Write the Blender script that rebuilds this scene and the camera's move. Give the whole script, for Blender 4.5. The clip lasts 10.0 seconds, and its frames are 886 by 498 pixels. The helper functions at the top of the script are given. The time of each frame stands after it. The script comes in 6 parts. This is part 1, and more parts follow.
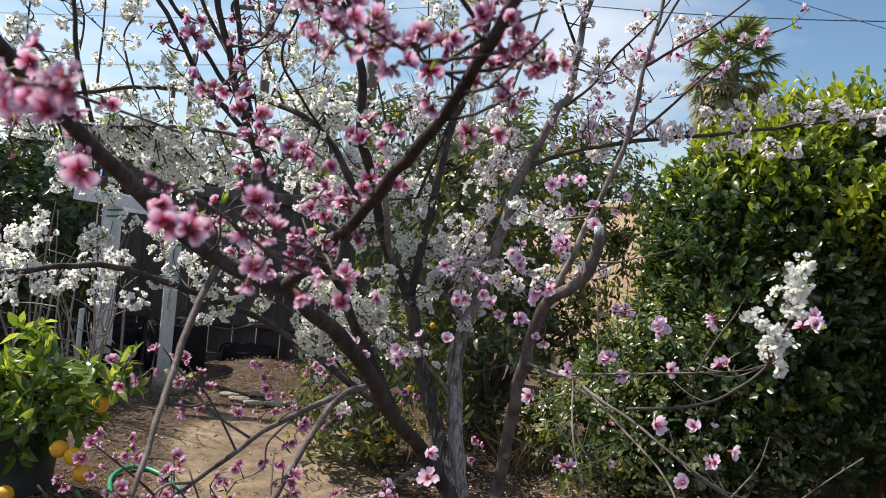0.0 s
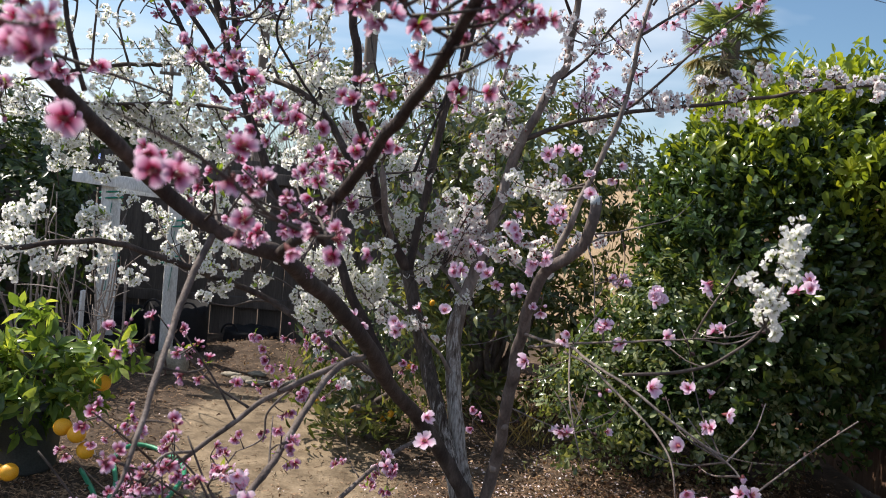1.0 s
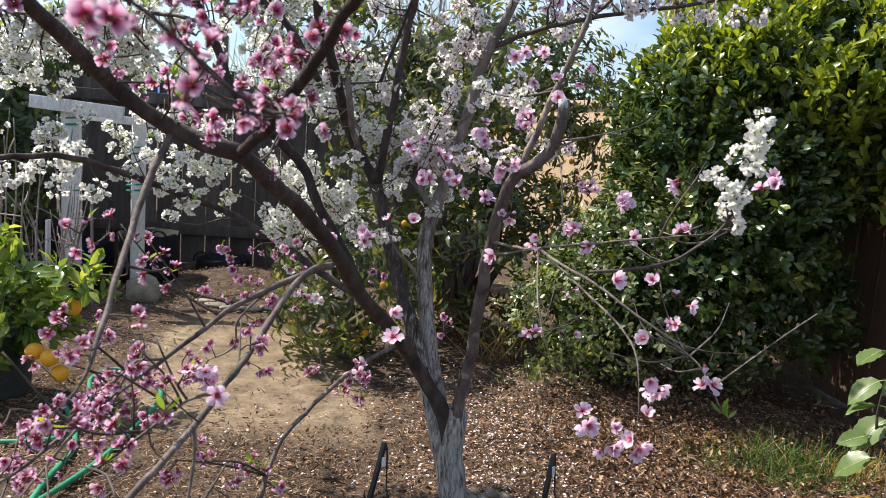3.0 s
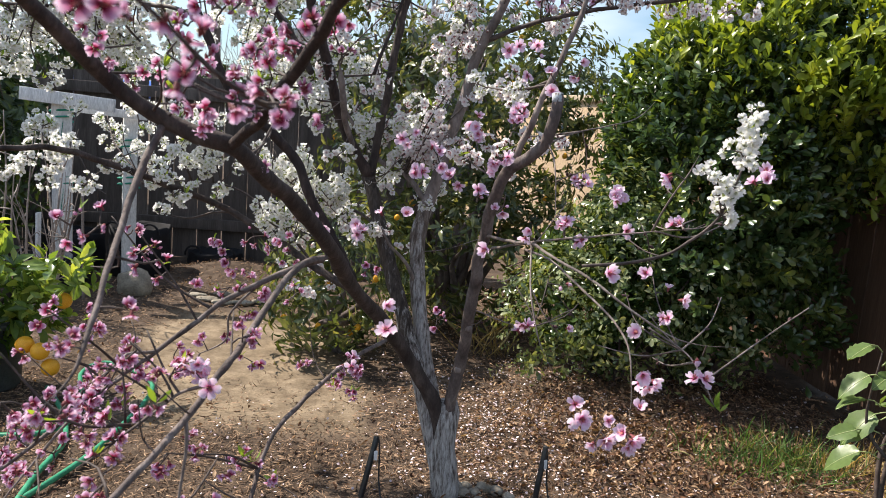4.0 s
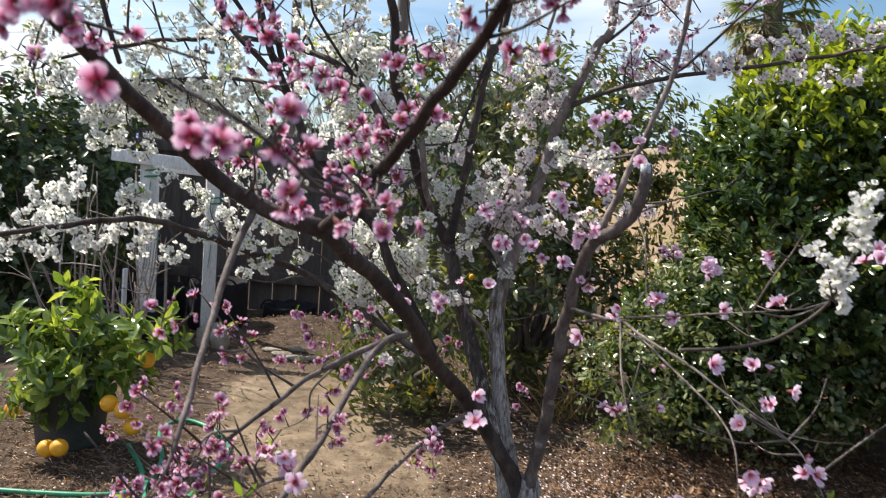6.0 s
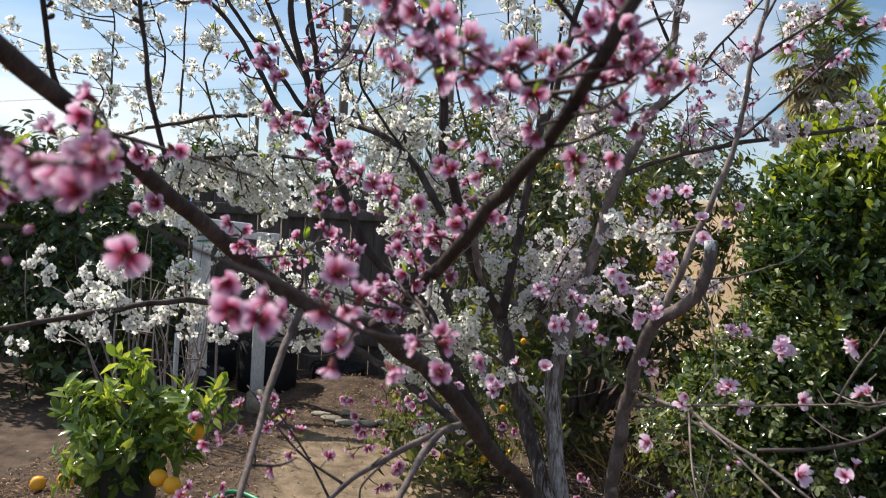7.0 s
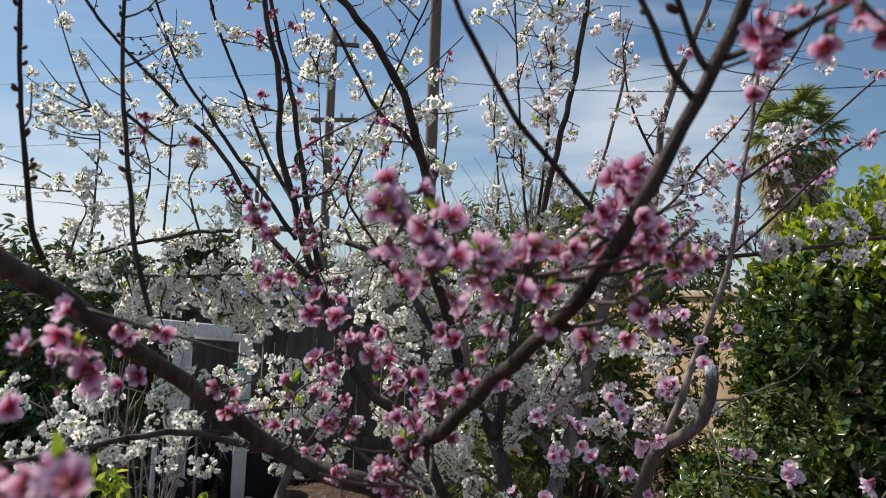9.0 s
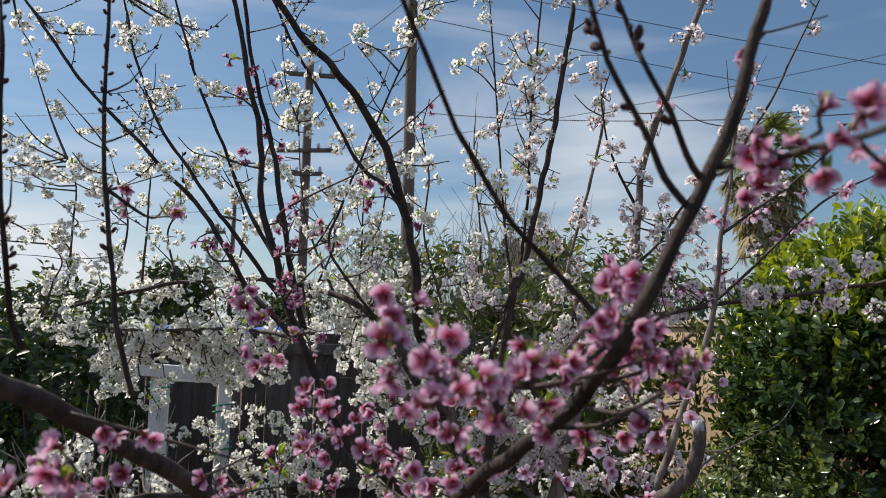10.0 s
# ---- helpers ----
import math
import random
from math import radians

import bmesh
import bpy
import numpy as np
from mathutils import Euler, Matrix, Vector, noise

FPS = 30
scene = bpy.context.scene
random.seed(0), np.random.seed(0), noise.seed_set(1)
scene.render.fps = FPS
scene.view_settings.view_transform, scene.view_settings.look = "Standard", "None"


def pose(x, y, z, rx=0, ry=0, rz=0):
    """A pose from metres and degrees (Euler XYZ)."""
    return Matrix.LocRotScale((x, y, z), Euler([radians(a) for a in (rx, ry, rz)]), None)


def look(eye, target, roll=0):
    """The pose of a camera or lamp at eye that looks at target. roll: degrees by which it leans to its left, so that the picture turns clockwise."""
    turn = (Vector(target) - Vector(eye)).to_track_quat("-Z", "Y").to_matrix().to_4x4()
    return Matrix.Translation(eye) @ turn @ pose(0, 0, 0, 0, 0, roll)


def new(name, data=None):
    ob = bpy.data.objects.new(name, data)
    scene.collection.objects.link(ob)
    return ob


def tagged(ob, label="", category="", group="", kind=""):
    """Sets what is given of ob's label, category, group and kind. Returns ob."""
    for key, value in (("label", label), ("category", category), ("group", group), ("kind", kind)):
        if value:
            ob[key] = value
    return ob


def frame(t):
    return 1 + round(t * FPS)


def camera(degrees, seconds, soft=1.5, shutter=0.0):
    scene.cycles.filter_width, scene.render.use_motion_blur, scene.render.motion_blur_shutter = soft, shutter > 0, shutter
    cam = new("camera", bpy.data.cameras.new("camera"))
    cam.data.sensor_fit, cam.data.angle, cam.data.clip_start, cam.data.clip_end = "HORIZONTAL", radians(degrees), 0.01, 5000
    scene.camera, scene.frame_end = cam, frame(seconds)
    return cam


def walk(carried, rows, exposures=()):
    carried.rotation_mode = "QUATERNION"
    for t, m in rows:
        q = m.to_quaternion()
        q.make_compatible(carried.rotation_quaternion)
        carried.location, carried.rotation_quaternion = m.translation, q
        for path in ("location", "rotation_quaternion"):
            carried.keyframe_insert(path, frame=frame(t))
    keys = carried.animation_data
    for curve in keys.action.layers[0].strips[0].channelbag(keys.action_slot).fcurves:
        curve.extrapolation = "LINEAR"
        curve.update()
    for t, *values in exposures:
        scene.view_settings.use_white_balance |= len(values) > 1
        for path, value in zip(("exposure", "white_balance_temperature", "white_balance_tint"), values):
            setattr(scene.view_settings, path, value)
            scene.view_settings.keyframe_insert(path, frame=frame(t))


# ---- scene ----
cam = camera(61.7, 10.0, 0.55, 0.4)
PATH = [
    (0, (0.109, 0.166, 1.199), (0.117, 2.165, 1.132), 5.6),
    (0.5, (0.11, 0.167, 1.19), (0.116, 2.165, 1.109), 5.3),
    (1, (0.122, 0.162, 1.174), (0.131, 2.159, 1.06), 5.0),
    (1.5, (0.132, 0.16, 1.152), (0.149, 2.153, 0.989), 4.6),
    (2, (0.136, 0.164, 1.131), (0.173, 2.152, 0.916), 4.2),
    (2.5, (0.139, 0.163, 1.122), (0.203, 2.145, 0.865), 4.1),
    (3, (0.14, 0.164, 1.12), (0.232, 2.14, 0.827), 4.1),
    (4.5, (0.137, 0.171, 1.116), (0.252, 2.145, 0.81), 4.4),
    (5, (0.131, 0.181, 1.122), (0.205, 2.159, 0.838), 4.4),
    (5.5, (0.116, 0.186, 1.14), (0.122, 2.171, 0.893), 4.2),
    (5.7, (0.107, 0.192, 1.149), (0.082, 2.179, 0.924), 4.2),
    (6.8, (0.092, 0.266, 1.225), (-0.108, 2.254, 1.13), 3.1),
    (7, (0.082, 0.272, 1.235), (-0.132, 2.259, 1.167), 3.0),
    (7.5, (0.063, 0.287, 1.26), (-0.166, 2.273, 1.257), 2.9),
    (8, (0.054, 0.298, 1.283), (-0.169, 2.284, 1.342), 2.7),
    (8.5, (0.057, 0.31, 1.306), (-0.147, 2.296, 1.418), 2.4),
    (9, (0.054, 0.309, 1.326), (-0.123, 2.294, 1.486), 2.0),
    (9.5, (0.054, 0.308, 1.363), (-0.092, 2.292, 1.565), 1.5),
    (10, (0.038, 0.309, 1.392), (-0.081, 2.292, 1.624), 1.0),
]
walk(cam, [(t, look(eye, target, roll)) for t, eye, target, roll in PATH],
     [(0, 0.51), (1.5, 0.62), (2.5, 0.76), (5.0, 0.82), (6.5, 0.57), (8.0, 0.25), (10, 0.01)])

# a small phone lens, focused on the trunk
cam.data.dof.use_dof, cam.data.dof.focus_distance, cam.data.dof.aperture_fstop = True, 2.2, 8.5

# ---- world, sun ----
SUN = Vector((-0.60, 0.28, 0.75)).normalized()
world = bpy.data.worlds.new("sky")
world.use_nodes = True
scene.world = world
wn, wl = world.node_tree.nodes, world.node_tree.links
sky = wn.new("ShaderNodeTexSky")
sky.sky_type, sky.sun_disc = "NISHITA", False
sky.sun_elevation, sky.sun_rotation = math.asin(SUN.z), math.atan2(SUN.x, SUN.y)
sky.air_density, sky.dust_density, sky.ozone_density = 1.1, 0.9, 3.6
geo = wn.new("ShaderNodeTexCoord")
mapping = wn.new("ShaderNodeMapping")
mapping.inputs["Scale"].default_value = (1.0, 1.5, 4.0)
mapping.inputs["Location"].default_value = (0.55, 0.1, 0.3)
mapping.inputs["Rotation"].default_value = (0.25, 0.35, 0.4)
cirrus = wn.new("ShaderNodeTexNoise")
cirrus.inputs["Scale"].default_value, cirrus.inputs["Detail"].default_value, cirrus.inputs["Roughness"].default_value = 1.3, 5.0, 0.48
cirrus.inputs["Distortion"].default_value = 0.6
amount = wn.new("ShaderNodeMapRange")
for key, value in (("From Min", 0.44), ("From Max", 0.68), ("To Min", 0.02), ("To Max", 0.90)):
    amount.inputs[key].default_value = value
clouds = wn.new("ShaderNodeMixRGB")
clouds.inputs["Color2"].default_value = (9.1, 9.5, 10.1, 1)
wl.new(geo.outputs["Generated"], mapping.inputs["Vector"])
wl.new(mapping.outputs["Vector"], cirrus.inputs["Vector"])
wl.new(cirrus.outputs["Fac"], amount.inputs["Value"])
wl.new(amount.outputs["Result"], clouds.inputs["Fac"])
clear = wn.new("ShaderNodeMixRGB")
clear.blend_type = "MULTIPLY"
clear.inputs["Fac"].default_value, clear.inputs["Color2"].default_value = 1.0, (0.925, 1.05, 1.08, 1)
wl.new(sky.outputs["Color"], clear.inputs["Color1"])
wl.new(clear.outputs["Color"], clouds.inputs["Color1"])
wl.new(clouds.outputs["Color"], wn["Background"].inputs["Color"])
wn["Background"].inputs["Strength"].default_value = 0.083
sun = new("sun", bpy.data.lights.new("sun", "SUN"))
sun.data.energy, sun.data.angle, sun.data.color = 5.0, radians(0.55), (1.0, 0.905, 0.79)
sun.matrix_basis = look(SUN * 20, (0, 0, 0))


# ---- materials ----
def material(name, rough=0.6, metal=0.0, spec=0.5):
    m = bpy.data.materials.new(name)
    m.use_nodes = True
    b = m.node_tree.nodes["Principled BSDF"]
    b.inputs["Roughness"].default_value, b.inputs["Metallic"].default_value = rough, metal
    b.inputs["Specular IOR Level"].default_value = spec
    return m, m.node_tree.nodes, m.node_tree.links, b


def noise_node(n, l, coords, scale, detail=5.0, rough=0.55, stretch=None):
    t = n.new("ShaderNodeTexNoise")
    t.inputs["Scale"].default_value, t.inputs["Detail"].default_value, t.inputs["Roughness"].default_value = scale, detail, rough
    src = coords
    if stretch:
        mp = n.new("ShaderNodeMapping")
        mp.inputs["Scale"].default_value = stretch
        l.new(coords, mp.inputs["Vector"])
        src = mp.outputs["Vector"]
    l.new(src, t.inputs["Vector"])
    return t.outputs["Fac"]


def ramp(n, l, fac, stops):
    r = n.new("ShaderNodeValToRGB")
    while len(r.color_ramp.elements) < len(stops):
        r.color_ramp.elements.new(0.5)
    for e, (p, c) in zip(r.color_ramp.elements, stops):
        e.position, e.color = p, (*c, 1)
    l.new(fac, r.inputs["Fac"])
    return r.outputs["Color"]


def mix(n, l, fac, a, b, mode="MIX"):
    x = n.new("ShaderNodeMixRGB")
    x.blend_type = mode
    if isinstance(fac, float):
        x.inputs["Fac"].default_value = fac
    else:
        l.new(fac, x.inputs["Fac"])
    for key, v in (("Color1", a), ("Color2", b)):
        if isinstance(v, tuple):
            x.inputs[key].default_value = (*v, 1)
        else:
            l.new(v, x.inputs[key])
    return x.outputs["Color"]


def bump(n, l, b, height, strength, distance):
    u = n.new("ShaderNodeBump")
    u.inputs["Strength"].default_value, u.inputs["Distance"].default_value = strength, distance
    l.new(height, u.inputs["Height"])
    l.new(u.outputs["Normal"], b.inputs["Normal"])


def grained(name, stops, scale, fine, rough=0.7, depth=0.004, stretch=None, strength=0.6, spec=0.4, island=0.0, objvar=0.0):
    """A surface with colour at two scales and fine relief."""
    m, n, l, b = material(name, rough, 0.0, spec)
    c = n.new("ShaderNodeTexCoord").outputs["Object"]
    big = noise_node(n, l, c, scale, 5, 0.6, stretch)
    small = noise_node(n, l, c, fine, 4, 0.6, stretch)
    col = ramp(n, l, big, stops)
    dark = ramp(n, l, small, [(0.3, (0.62, 0.62, 0.62)), (0.7, (1.25, 1.25, 1.25))])
    col = mix(n, l, 0.8, col, dark, "MULTIPLY")
    if island or objvar:
        src = n.new("ShaderNodeNewGeometry").outputs["Random Per Island"] if island else n.new("ShaderNodeObjectInfo").outputs["Random"]
        k = island or objvar
        col = mix(n, l, 1.0, col, ramp(n, l, src, [(0.0, (1 - k, 1 - k, 1 - k)), (1.0, (1 + k, 1 + k * 0.95, 1 + k * 0.9))]), "MULTIPLY")
    l.new(col, b.inputs["Base Color"])
    bump(n, l, b, small, strength, depth)
    return m


def leafy(name, low, mid, high, rough=0.38, through_amount=0.35, spec=0.5, clump=0.0):
    """Leaves: colour by the leaf, light through the blade."""
    m, n, l, b = material(name, rough, 0.0, spec)
    rnd = n.new("ShaderNodeNewGeometry").outputs["Random Per Island"]
    c = n.new("ShaderNodeTexCoord").outputs["Object"]
    if clump:
        rnd = mix(n, l, clump, rnd, ramp(n, l, noise_node(n, l, c, 5.5, 3), [(0.32, (0, 0, 0)), (0.70, (1, 1, 1))]))
    col = ramp(n, l, rnd, [(0.0, low), (0.6, mid), (1.0, high)])
    col = mix(n, l, 0.5, col, ramp(n, l, noise_node(n, l, c, 60, 3), [(0.3, (0.7, 0.7, 0.7)), (0.7, (1.2, 1.2, 1.1))]), "MULTIPLY")
    l.new(col, b.inputs["Base Color"])
    tr = n.new("ShaderNodeBsdfTranslucent")
    warm = mix(n, l, 1.0, col, (1.5, 1.35, 0.5), "MULTIPLY")
    l.new(warm, tr.inputs["Color"])
    add = n.new("ShaderNodeMixShader")
    add.inputs["Fac"].default_value = through_amount
    l.new(b.outputs["BSDF"], add.inputs[1])
    l.new(tr.outputs["BSDF"], add.inputs[2])
    l.new(add.outputs["Shader"], n["Material Output"].inputs["Surface"])
    return m


def petal(name, heart, middle, edge, through_amount=0.34, vary=1.0, throat=0.16):
    """Petals: colour from the throat to the rim, light through the blade."""
    m, n, l, b = material(name, 0.55, 0.0, 0.3)
    along = n.new("ShaderNodeAttribute")
    along.attribute_name = "along"
    col = ramp(n, l, along.outputs["Fac"], [(throat, heart), (throat + 0.30, middle), (0.90, edge)])
    rnd = n.new("ShaderNodeNewGeometry").outputs["Random Per Island"]
    col = mix(n, l, vary, col, ramp(n, l, rnd, [(0.0, (0.86, 0.8, 0.86)), (1.0, (1.08, 1.1, 1.08))]), "MULTIPLY")
    c = n.new("ShaderNodeTexCoord").outputs["Object"]
    col = mix(n, l, 0.5 * vary, col, ramp(n, l, noise_node(n, l, c, 220, 3), [(0.3, (0.8, 0.74, 0.8)), (0.7, (1.1, 1.1, 1.1))]), "MULTIPLY")
    l.new(col, b.inputs["Base Color"])
    tr = n.new("ShaderNodeBsdfTranslucent")
    l.new(col, tr.inputs["Color"])
    add = n.new("ShaderNodeMixShader")
    add.inputs["Fac"].default_value = through_amount
    l.new(b.outputs["BSDF"], add.inputs[1])
    l.new(tr.outputs["BSDF"], add.inputs[2])
    l.new(add.outputs["Shader"], n["Material Output"].inputs["Surface"])
    return m


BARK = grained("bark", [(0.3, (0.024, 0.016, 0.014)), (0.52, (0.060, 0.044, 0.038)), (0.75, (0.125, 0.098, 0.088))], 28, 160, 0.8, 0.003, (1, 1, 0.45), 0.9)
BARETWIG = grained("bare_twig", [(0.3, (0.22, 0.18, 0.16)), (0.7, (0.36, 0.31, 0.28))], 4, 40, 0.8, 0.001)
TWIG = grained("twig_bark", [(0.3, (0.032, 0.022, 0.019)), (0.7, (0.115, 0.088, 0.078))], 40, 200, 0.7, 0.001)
# pale wood and scars, with sunlight on the upper limbs put into the colour
BARK_PALE_LIT = grained("pale_sunlit_bark", [(0.3, (0.09, 0.068, 0.06)), (0.52, (0.20, 0.162, 0.145)), (0.75, (0.33, 0.285, 0.26))], 28, 160, 0.8, 0.003, (1, 1, 0.45), 0.9)
# the same bark darkened for limbs that stand against the light
BARK_BACKLIT = grained("backlit_bark", [(0.3, (0.016, 0.010, 0.009)), (0.52, (0.042, 0.028, 0.024)), (0.75, (0.090, 0.066, 0.058))], 34, 190, 0.8, 0.004, (1, 1, 0.45), 1.0)
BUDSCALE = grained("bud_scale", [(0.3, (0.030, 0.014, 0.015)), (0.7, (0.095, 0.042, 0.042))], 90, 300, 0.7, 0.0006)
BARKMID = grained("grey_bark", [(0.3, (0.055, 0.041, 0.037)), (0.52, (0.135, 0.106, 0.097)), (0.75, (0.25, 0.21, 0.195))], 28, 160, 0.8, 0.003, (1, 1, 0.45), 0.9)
CUT = grained("cut_wood", [(0.3, (0.34, 0.37, 0.40)), (0.7, (0.50, 0.53, 0.56))], 60, 300, 0.8, 0.001)


def limewashed(name, low, high, tone=1.0):
    """Bark that was lime-washed up to a height, the coat old and flaking."""
    m, n, l, b = material(name, 0.85, 0.0, 0.3)
    c = n.new("ShaderNodeTexCoord").outputs["Object"]
    ridge = noise_node(n, l, c, 120, 7, 0.68, (1, 1, 0.17))
    flakes = noise_node(n, l, c, 30, 6, 0.7, (1, 1, 0.30))
    bark = ramp(n, l, ridge, [(p, tuple(tone * k for k in c)) for p, c in ((0.3, (0.055, 0.041, 0.034)), (0.5, (0.19, 0.152, 0.128)), (0.72, (0.33, 0.28, 0.245)))])
    paint = ramp(n, l, ridge, [(0.34, (0.085, 0.07, 0.062)), (0.46, (0.30, 0.275, 0.26)), (0.62, (0.58, 0.56, 0.545))])
    sep = n.new("ShaderNodeSeparateXYZ")
    l.new(c, sep.inputs[0])
    coat = n.new("ShaderNodeMapRange")
    for key, value in (("From Min", low), ("From Max", high), ("To Min", 0.64), ("To Max", 0.40)):
        coat.inputs[key].default_value = value
    l.new(sep.outputs["Z"], coat.inputs["Value"])
    mask = ramp(n, l, mix(n, l, 0.5, mix(n, l, 0.5, flakes, ridge), coat.outputs["Result"]), [(0.475, (0, 0, 0)), (0.545, (1, 1, 1))])
    l.new(mix(n, l, mask, bark, paint), b.inputs["Base Color"])
    bump(n, l, b, ridge, 1.0, 0.014)
    return m


LIME = limewashed("limewashed_bark", 0.25, 0.62)
LIME_HIGH = limewashed("limewashed_limb_bark", 0.40, 1.05)
LIME_FOOT = limewashed("limewashed_limb_foot_bark", 0.36, 0.62, 0.42)
PINK = petal("pink_petal", (0.24, 0.004, 0.04), (0.60, 0.25, 0.425), (0.83, 0.64, 0.79), 0.46, 1.0, 0.29)
ROSE = petal("rose_petal", (0.56, 0.03, 0.20), (0.86, 0.55, 0.75), (0.92, 0.80, 0.92), 0.46, 1.0, 0.12)
BLUSH = petal("blush_petal", (0.84, 0.62, 0.65), (0.92, 0.88, 0.88), (0.93, 0.92, 0.92), 0.60, 0.15)
WHITE = petal("white_petal", (0.70, 0.73, 0.52), (0.92, 0.92, 0.89), (0.93, 0.93, 0.92), 0.62, 0.15)
CALYX = grained("calyx", [(0.3, (0.13, 0.025, 0.03)), (0.7, (0.28, 0.07, 0.07))], 90, 300, 0.6, 0.0005)
CALYX_GREEN = grained("green_calyx", [(0.3, (0.16, 0.20, 0.05)), (0.7, (0.35, 0.38, 0.12))], 90, 300, 0.6, 0.0005)
STAMEN = grained("stamen", [(0.3, (0.55, 0.10, 0.16)), (0.7, (0.75, 0.42, 0.30))], 200, 600, 0.6, 0.0003)
STAMEN_PALE = grained("pale_stamen", [(0.3, (0.80, 0.79, 0.66)), (0.7, (0.86, 0.78, 0.52))], 200, 600, 0.6, 0.0003)
NEWLEAF = leafy("new_leaf", (0.14, 0.24, 0.04), (0.22, 0.34, 0.06), (0.34, 0.44, 0.09), 0.45, 0.45)
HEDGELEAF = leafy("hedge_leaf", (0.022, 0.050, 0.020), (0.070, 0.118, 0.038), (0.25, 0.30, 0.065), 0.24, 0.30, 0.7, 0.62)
HEDGESHOOT_LIT = leafy("hedge_sunlit_shoot_leaf", (0.12, 0.19, 0.03), (0.24, 0.31, 0.045), (0.42, 0.46, 0.07), 0.32, 0.46, 0.45, 0.5)
SMALLLEAF = leafy("small_shrub_leaf", (0.065, 0.10, 0.045), (0.15, 0.195, 0.085), (0.38, 0.41, 0.23), 0.20, 0.36, 0.75)
CITRUSLEAF = leafy("citrus_leaf", (0.07, 0.13, 0.035), (0.18, 0.28, 0.07), (0.42, 0.50, 0.14), 0.24, 0.46, 0.65)
KUMQUATLEAF = leafy("kumquat_leaf", (0.034, 0.056, 0.026), (0.105, 0.138, 0.058), (0.40, 0.40, 0.19), 0.20, 0.36, 0.75, 0.3)
DARKLEAF = leafy("dark_leaf", (0.02, 0.04, 0.012), (0.04, 0.07, 0.02), (0.08, 0.12, 0.03), 0.4, 0.2)
BROADLEAF = leafy("broad_leaf", (0.075, 0.13, 0.045), (0.14, 0.21, 0.07), (0.26, 0.33, 0.10), 0.34, 0.34, 0.5)
LEAFRIB = leafy("leaf_rib", (0.30, 0.36, 0.16), (0.38, 0.44, 0.20), (0.46, 0.50, 0.25), 0.5, 0.2)
GRASS = leafy("grass_blade", (0.04, 0.10, 0.03), (0.08, 0.18, 0.045), (0.22, 0.27, 0.09), 0.45, 0.4)
DRYGRASS = leafy("dry_grass", (0.25, 0.18, 0.07), (0.38, 0.29, 0.12), (0.5, 0.4, 0.2), 0.6, 0.3)
DRYLEAF = leafy("dry_leaf", (0.05, 0.025, 0.016), (0.18, 0.092, 0.052), (0.44, 0.30, 0.19), 0.6, 0.15, 0.35)
CHIP = grained("wood_chip", [(0.3, (0.11, 0.065, 0.042)), (0.55, (0.27, 0.18, 0.115)), (0.8, (0.52, 0.39, 0.27))], 40, 120, 0.85, 0.001, None, 0.6, 0.3, 0.72)
FALLEN = petal("fallen_petal", (0.78, 0.62, 0.64), (0.84, 0.76, 0.76), (0.86, 0.82, 0.80), 0.2)
FRUIT = grained("orange_peel", [(0.3, (0.78, 0.33, 0.015)), (0.7, (0.88, 0.46, 0.03))], 12, 420, 0.4, 0.0008)
FENCE = grained("weathered_fence", [(0.3, (0.062, 0.051, 0.047)), (0.55, (0.115, 0.098, 0.09)), (0.8, (0.19, 0.165, 0.152))], 5, 60, 0.85, 0.003, (3, 3, 0.25), 0.7, 0.3, 0.0, 0.25)
BROWNFENCE = grained("brown_fence", [(0.3, (0.10, 0.055, 0.035)), (0.7, (0.19, 0.11, 0.07))], 5, 60, 0.85, 0.003, (3, 3, 0.25), 0.7, 0.3, 0.0, 0.2)
WHITEPAINT = grained("white_paint", [(0.25, (0.55, 0.56, 0.57)), (0.5, (0.76, 0.77, 0.78)), (0.75, (0.82, 0.82, 0.82))], 7, 90, 0.6, 0.001, (3, 3, 0.4))
GREENTIE = grained("green_tie", [(0.3, (0.0, 0.20, 0.14)), (0.7, (0.02, 0.32, 0.22))], 30, 200, 0.5, 0.001)
BLACKCLOTH = grained("black_fabric", [(0.3, (0.006, 0.006, 0.008)), (0.7, (0.016, 0.016, 0.02))], 12, 300, 0.9, 0.001)
BLACKPLASTIC = grained("black_plastic", [(0.3, (0.010, 0.011, 0.012)), (0.7, (0.022, 0.023, 0.025))], 15, 200, 0.45, 0.0005)
POTPLASTIC = grained("grey_pot", [(0.3, (0.045, 0.050, 0.050)), (0.7, (0.085, 0.090, 0.088))], 9, 150, 0.6, 0.0008)
HOSE = grained("green_hose", [(0.3, (0.02, 0.20, 0.10)), (0.7, (0.06, 0.34, 0.19))], 20, 200, 0.4, 0.0006)
STONE = grained("field_stone", [(0.3, (0.17, 0.145, 0.11)), (0.55, (0.30, 0.265, 0.21)), (0.8, (0.42, 0.385, 0.32))], 14, 120, 0.85, 0.003)
STUCCO = grained("tan_stucco", [(0.3, (0.47, 0.34, 0.21)), (0.7, (0.60, 0.45, 0.30))], 2.5, 70, 0.9, 0.003)
TRIM = grained("wall_cap", [(0.3, (0.42, 0.33, 0.22)), (0.7, (0.55, 0.45, 0.32))], 4, 80, 0.85, 0.002)
PALMLEAF = leafy("palm_frond", (0.13, 0.18, 0.09), (0.22, 0.29, 0.14), (0.36, 0.40, 0.22), 0.5, 0.3)
PALMDRY = leafy("dry_frond", (0.26, 0.22, 0.12), (0.38, 0.33, 0.20), (0.50, 0.44, 0.29), 0.7, 0.2)
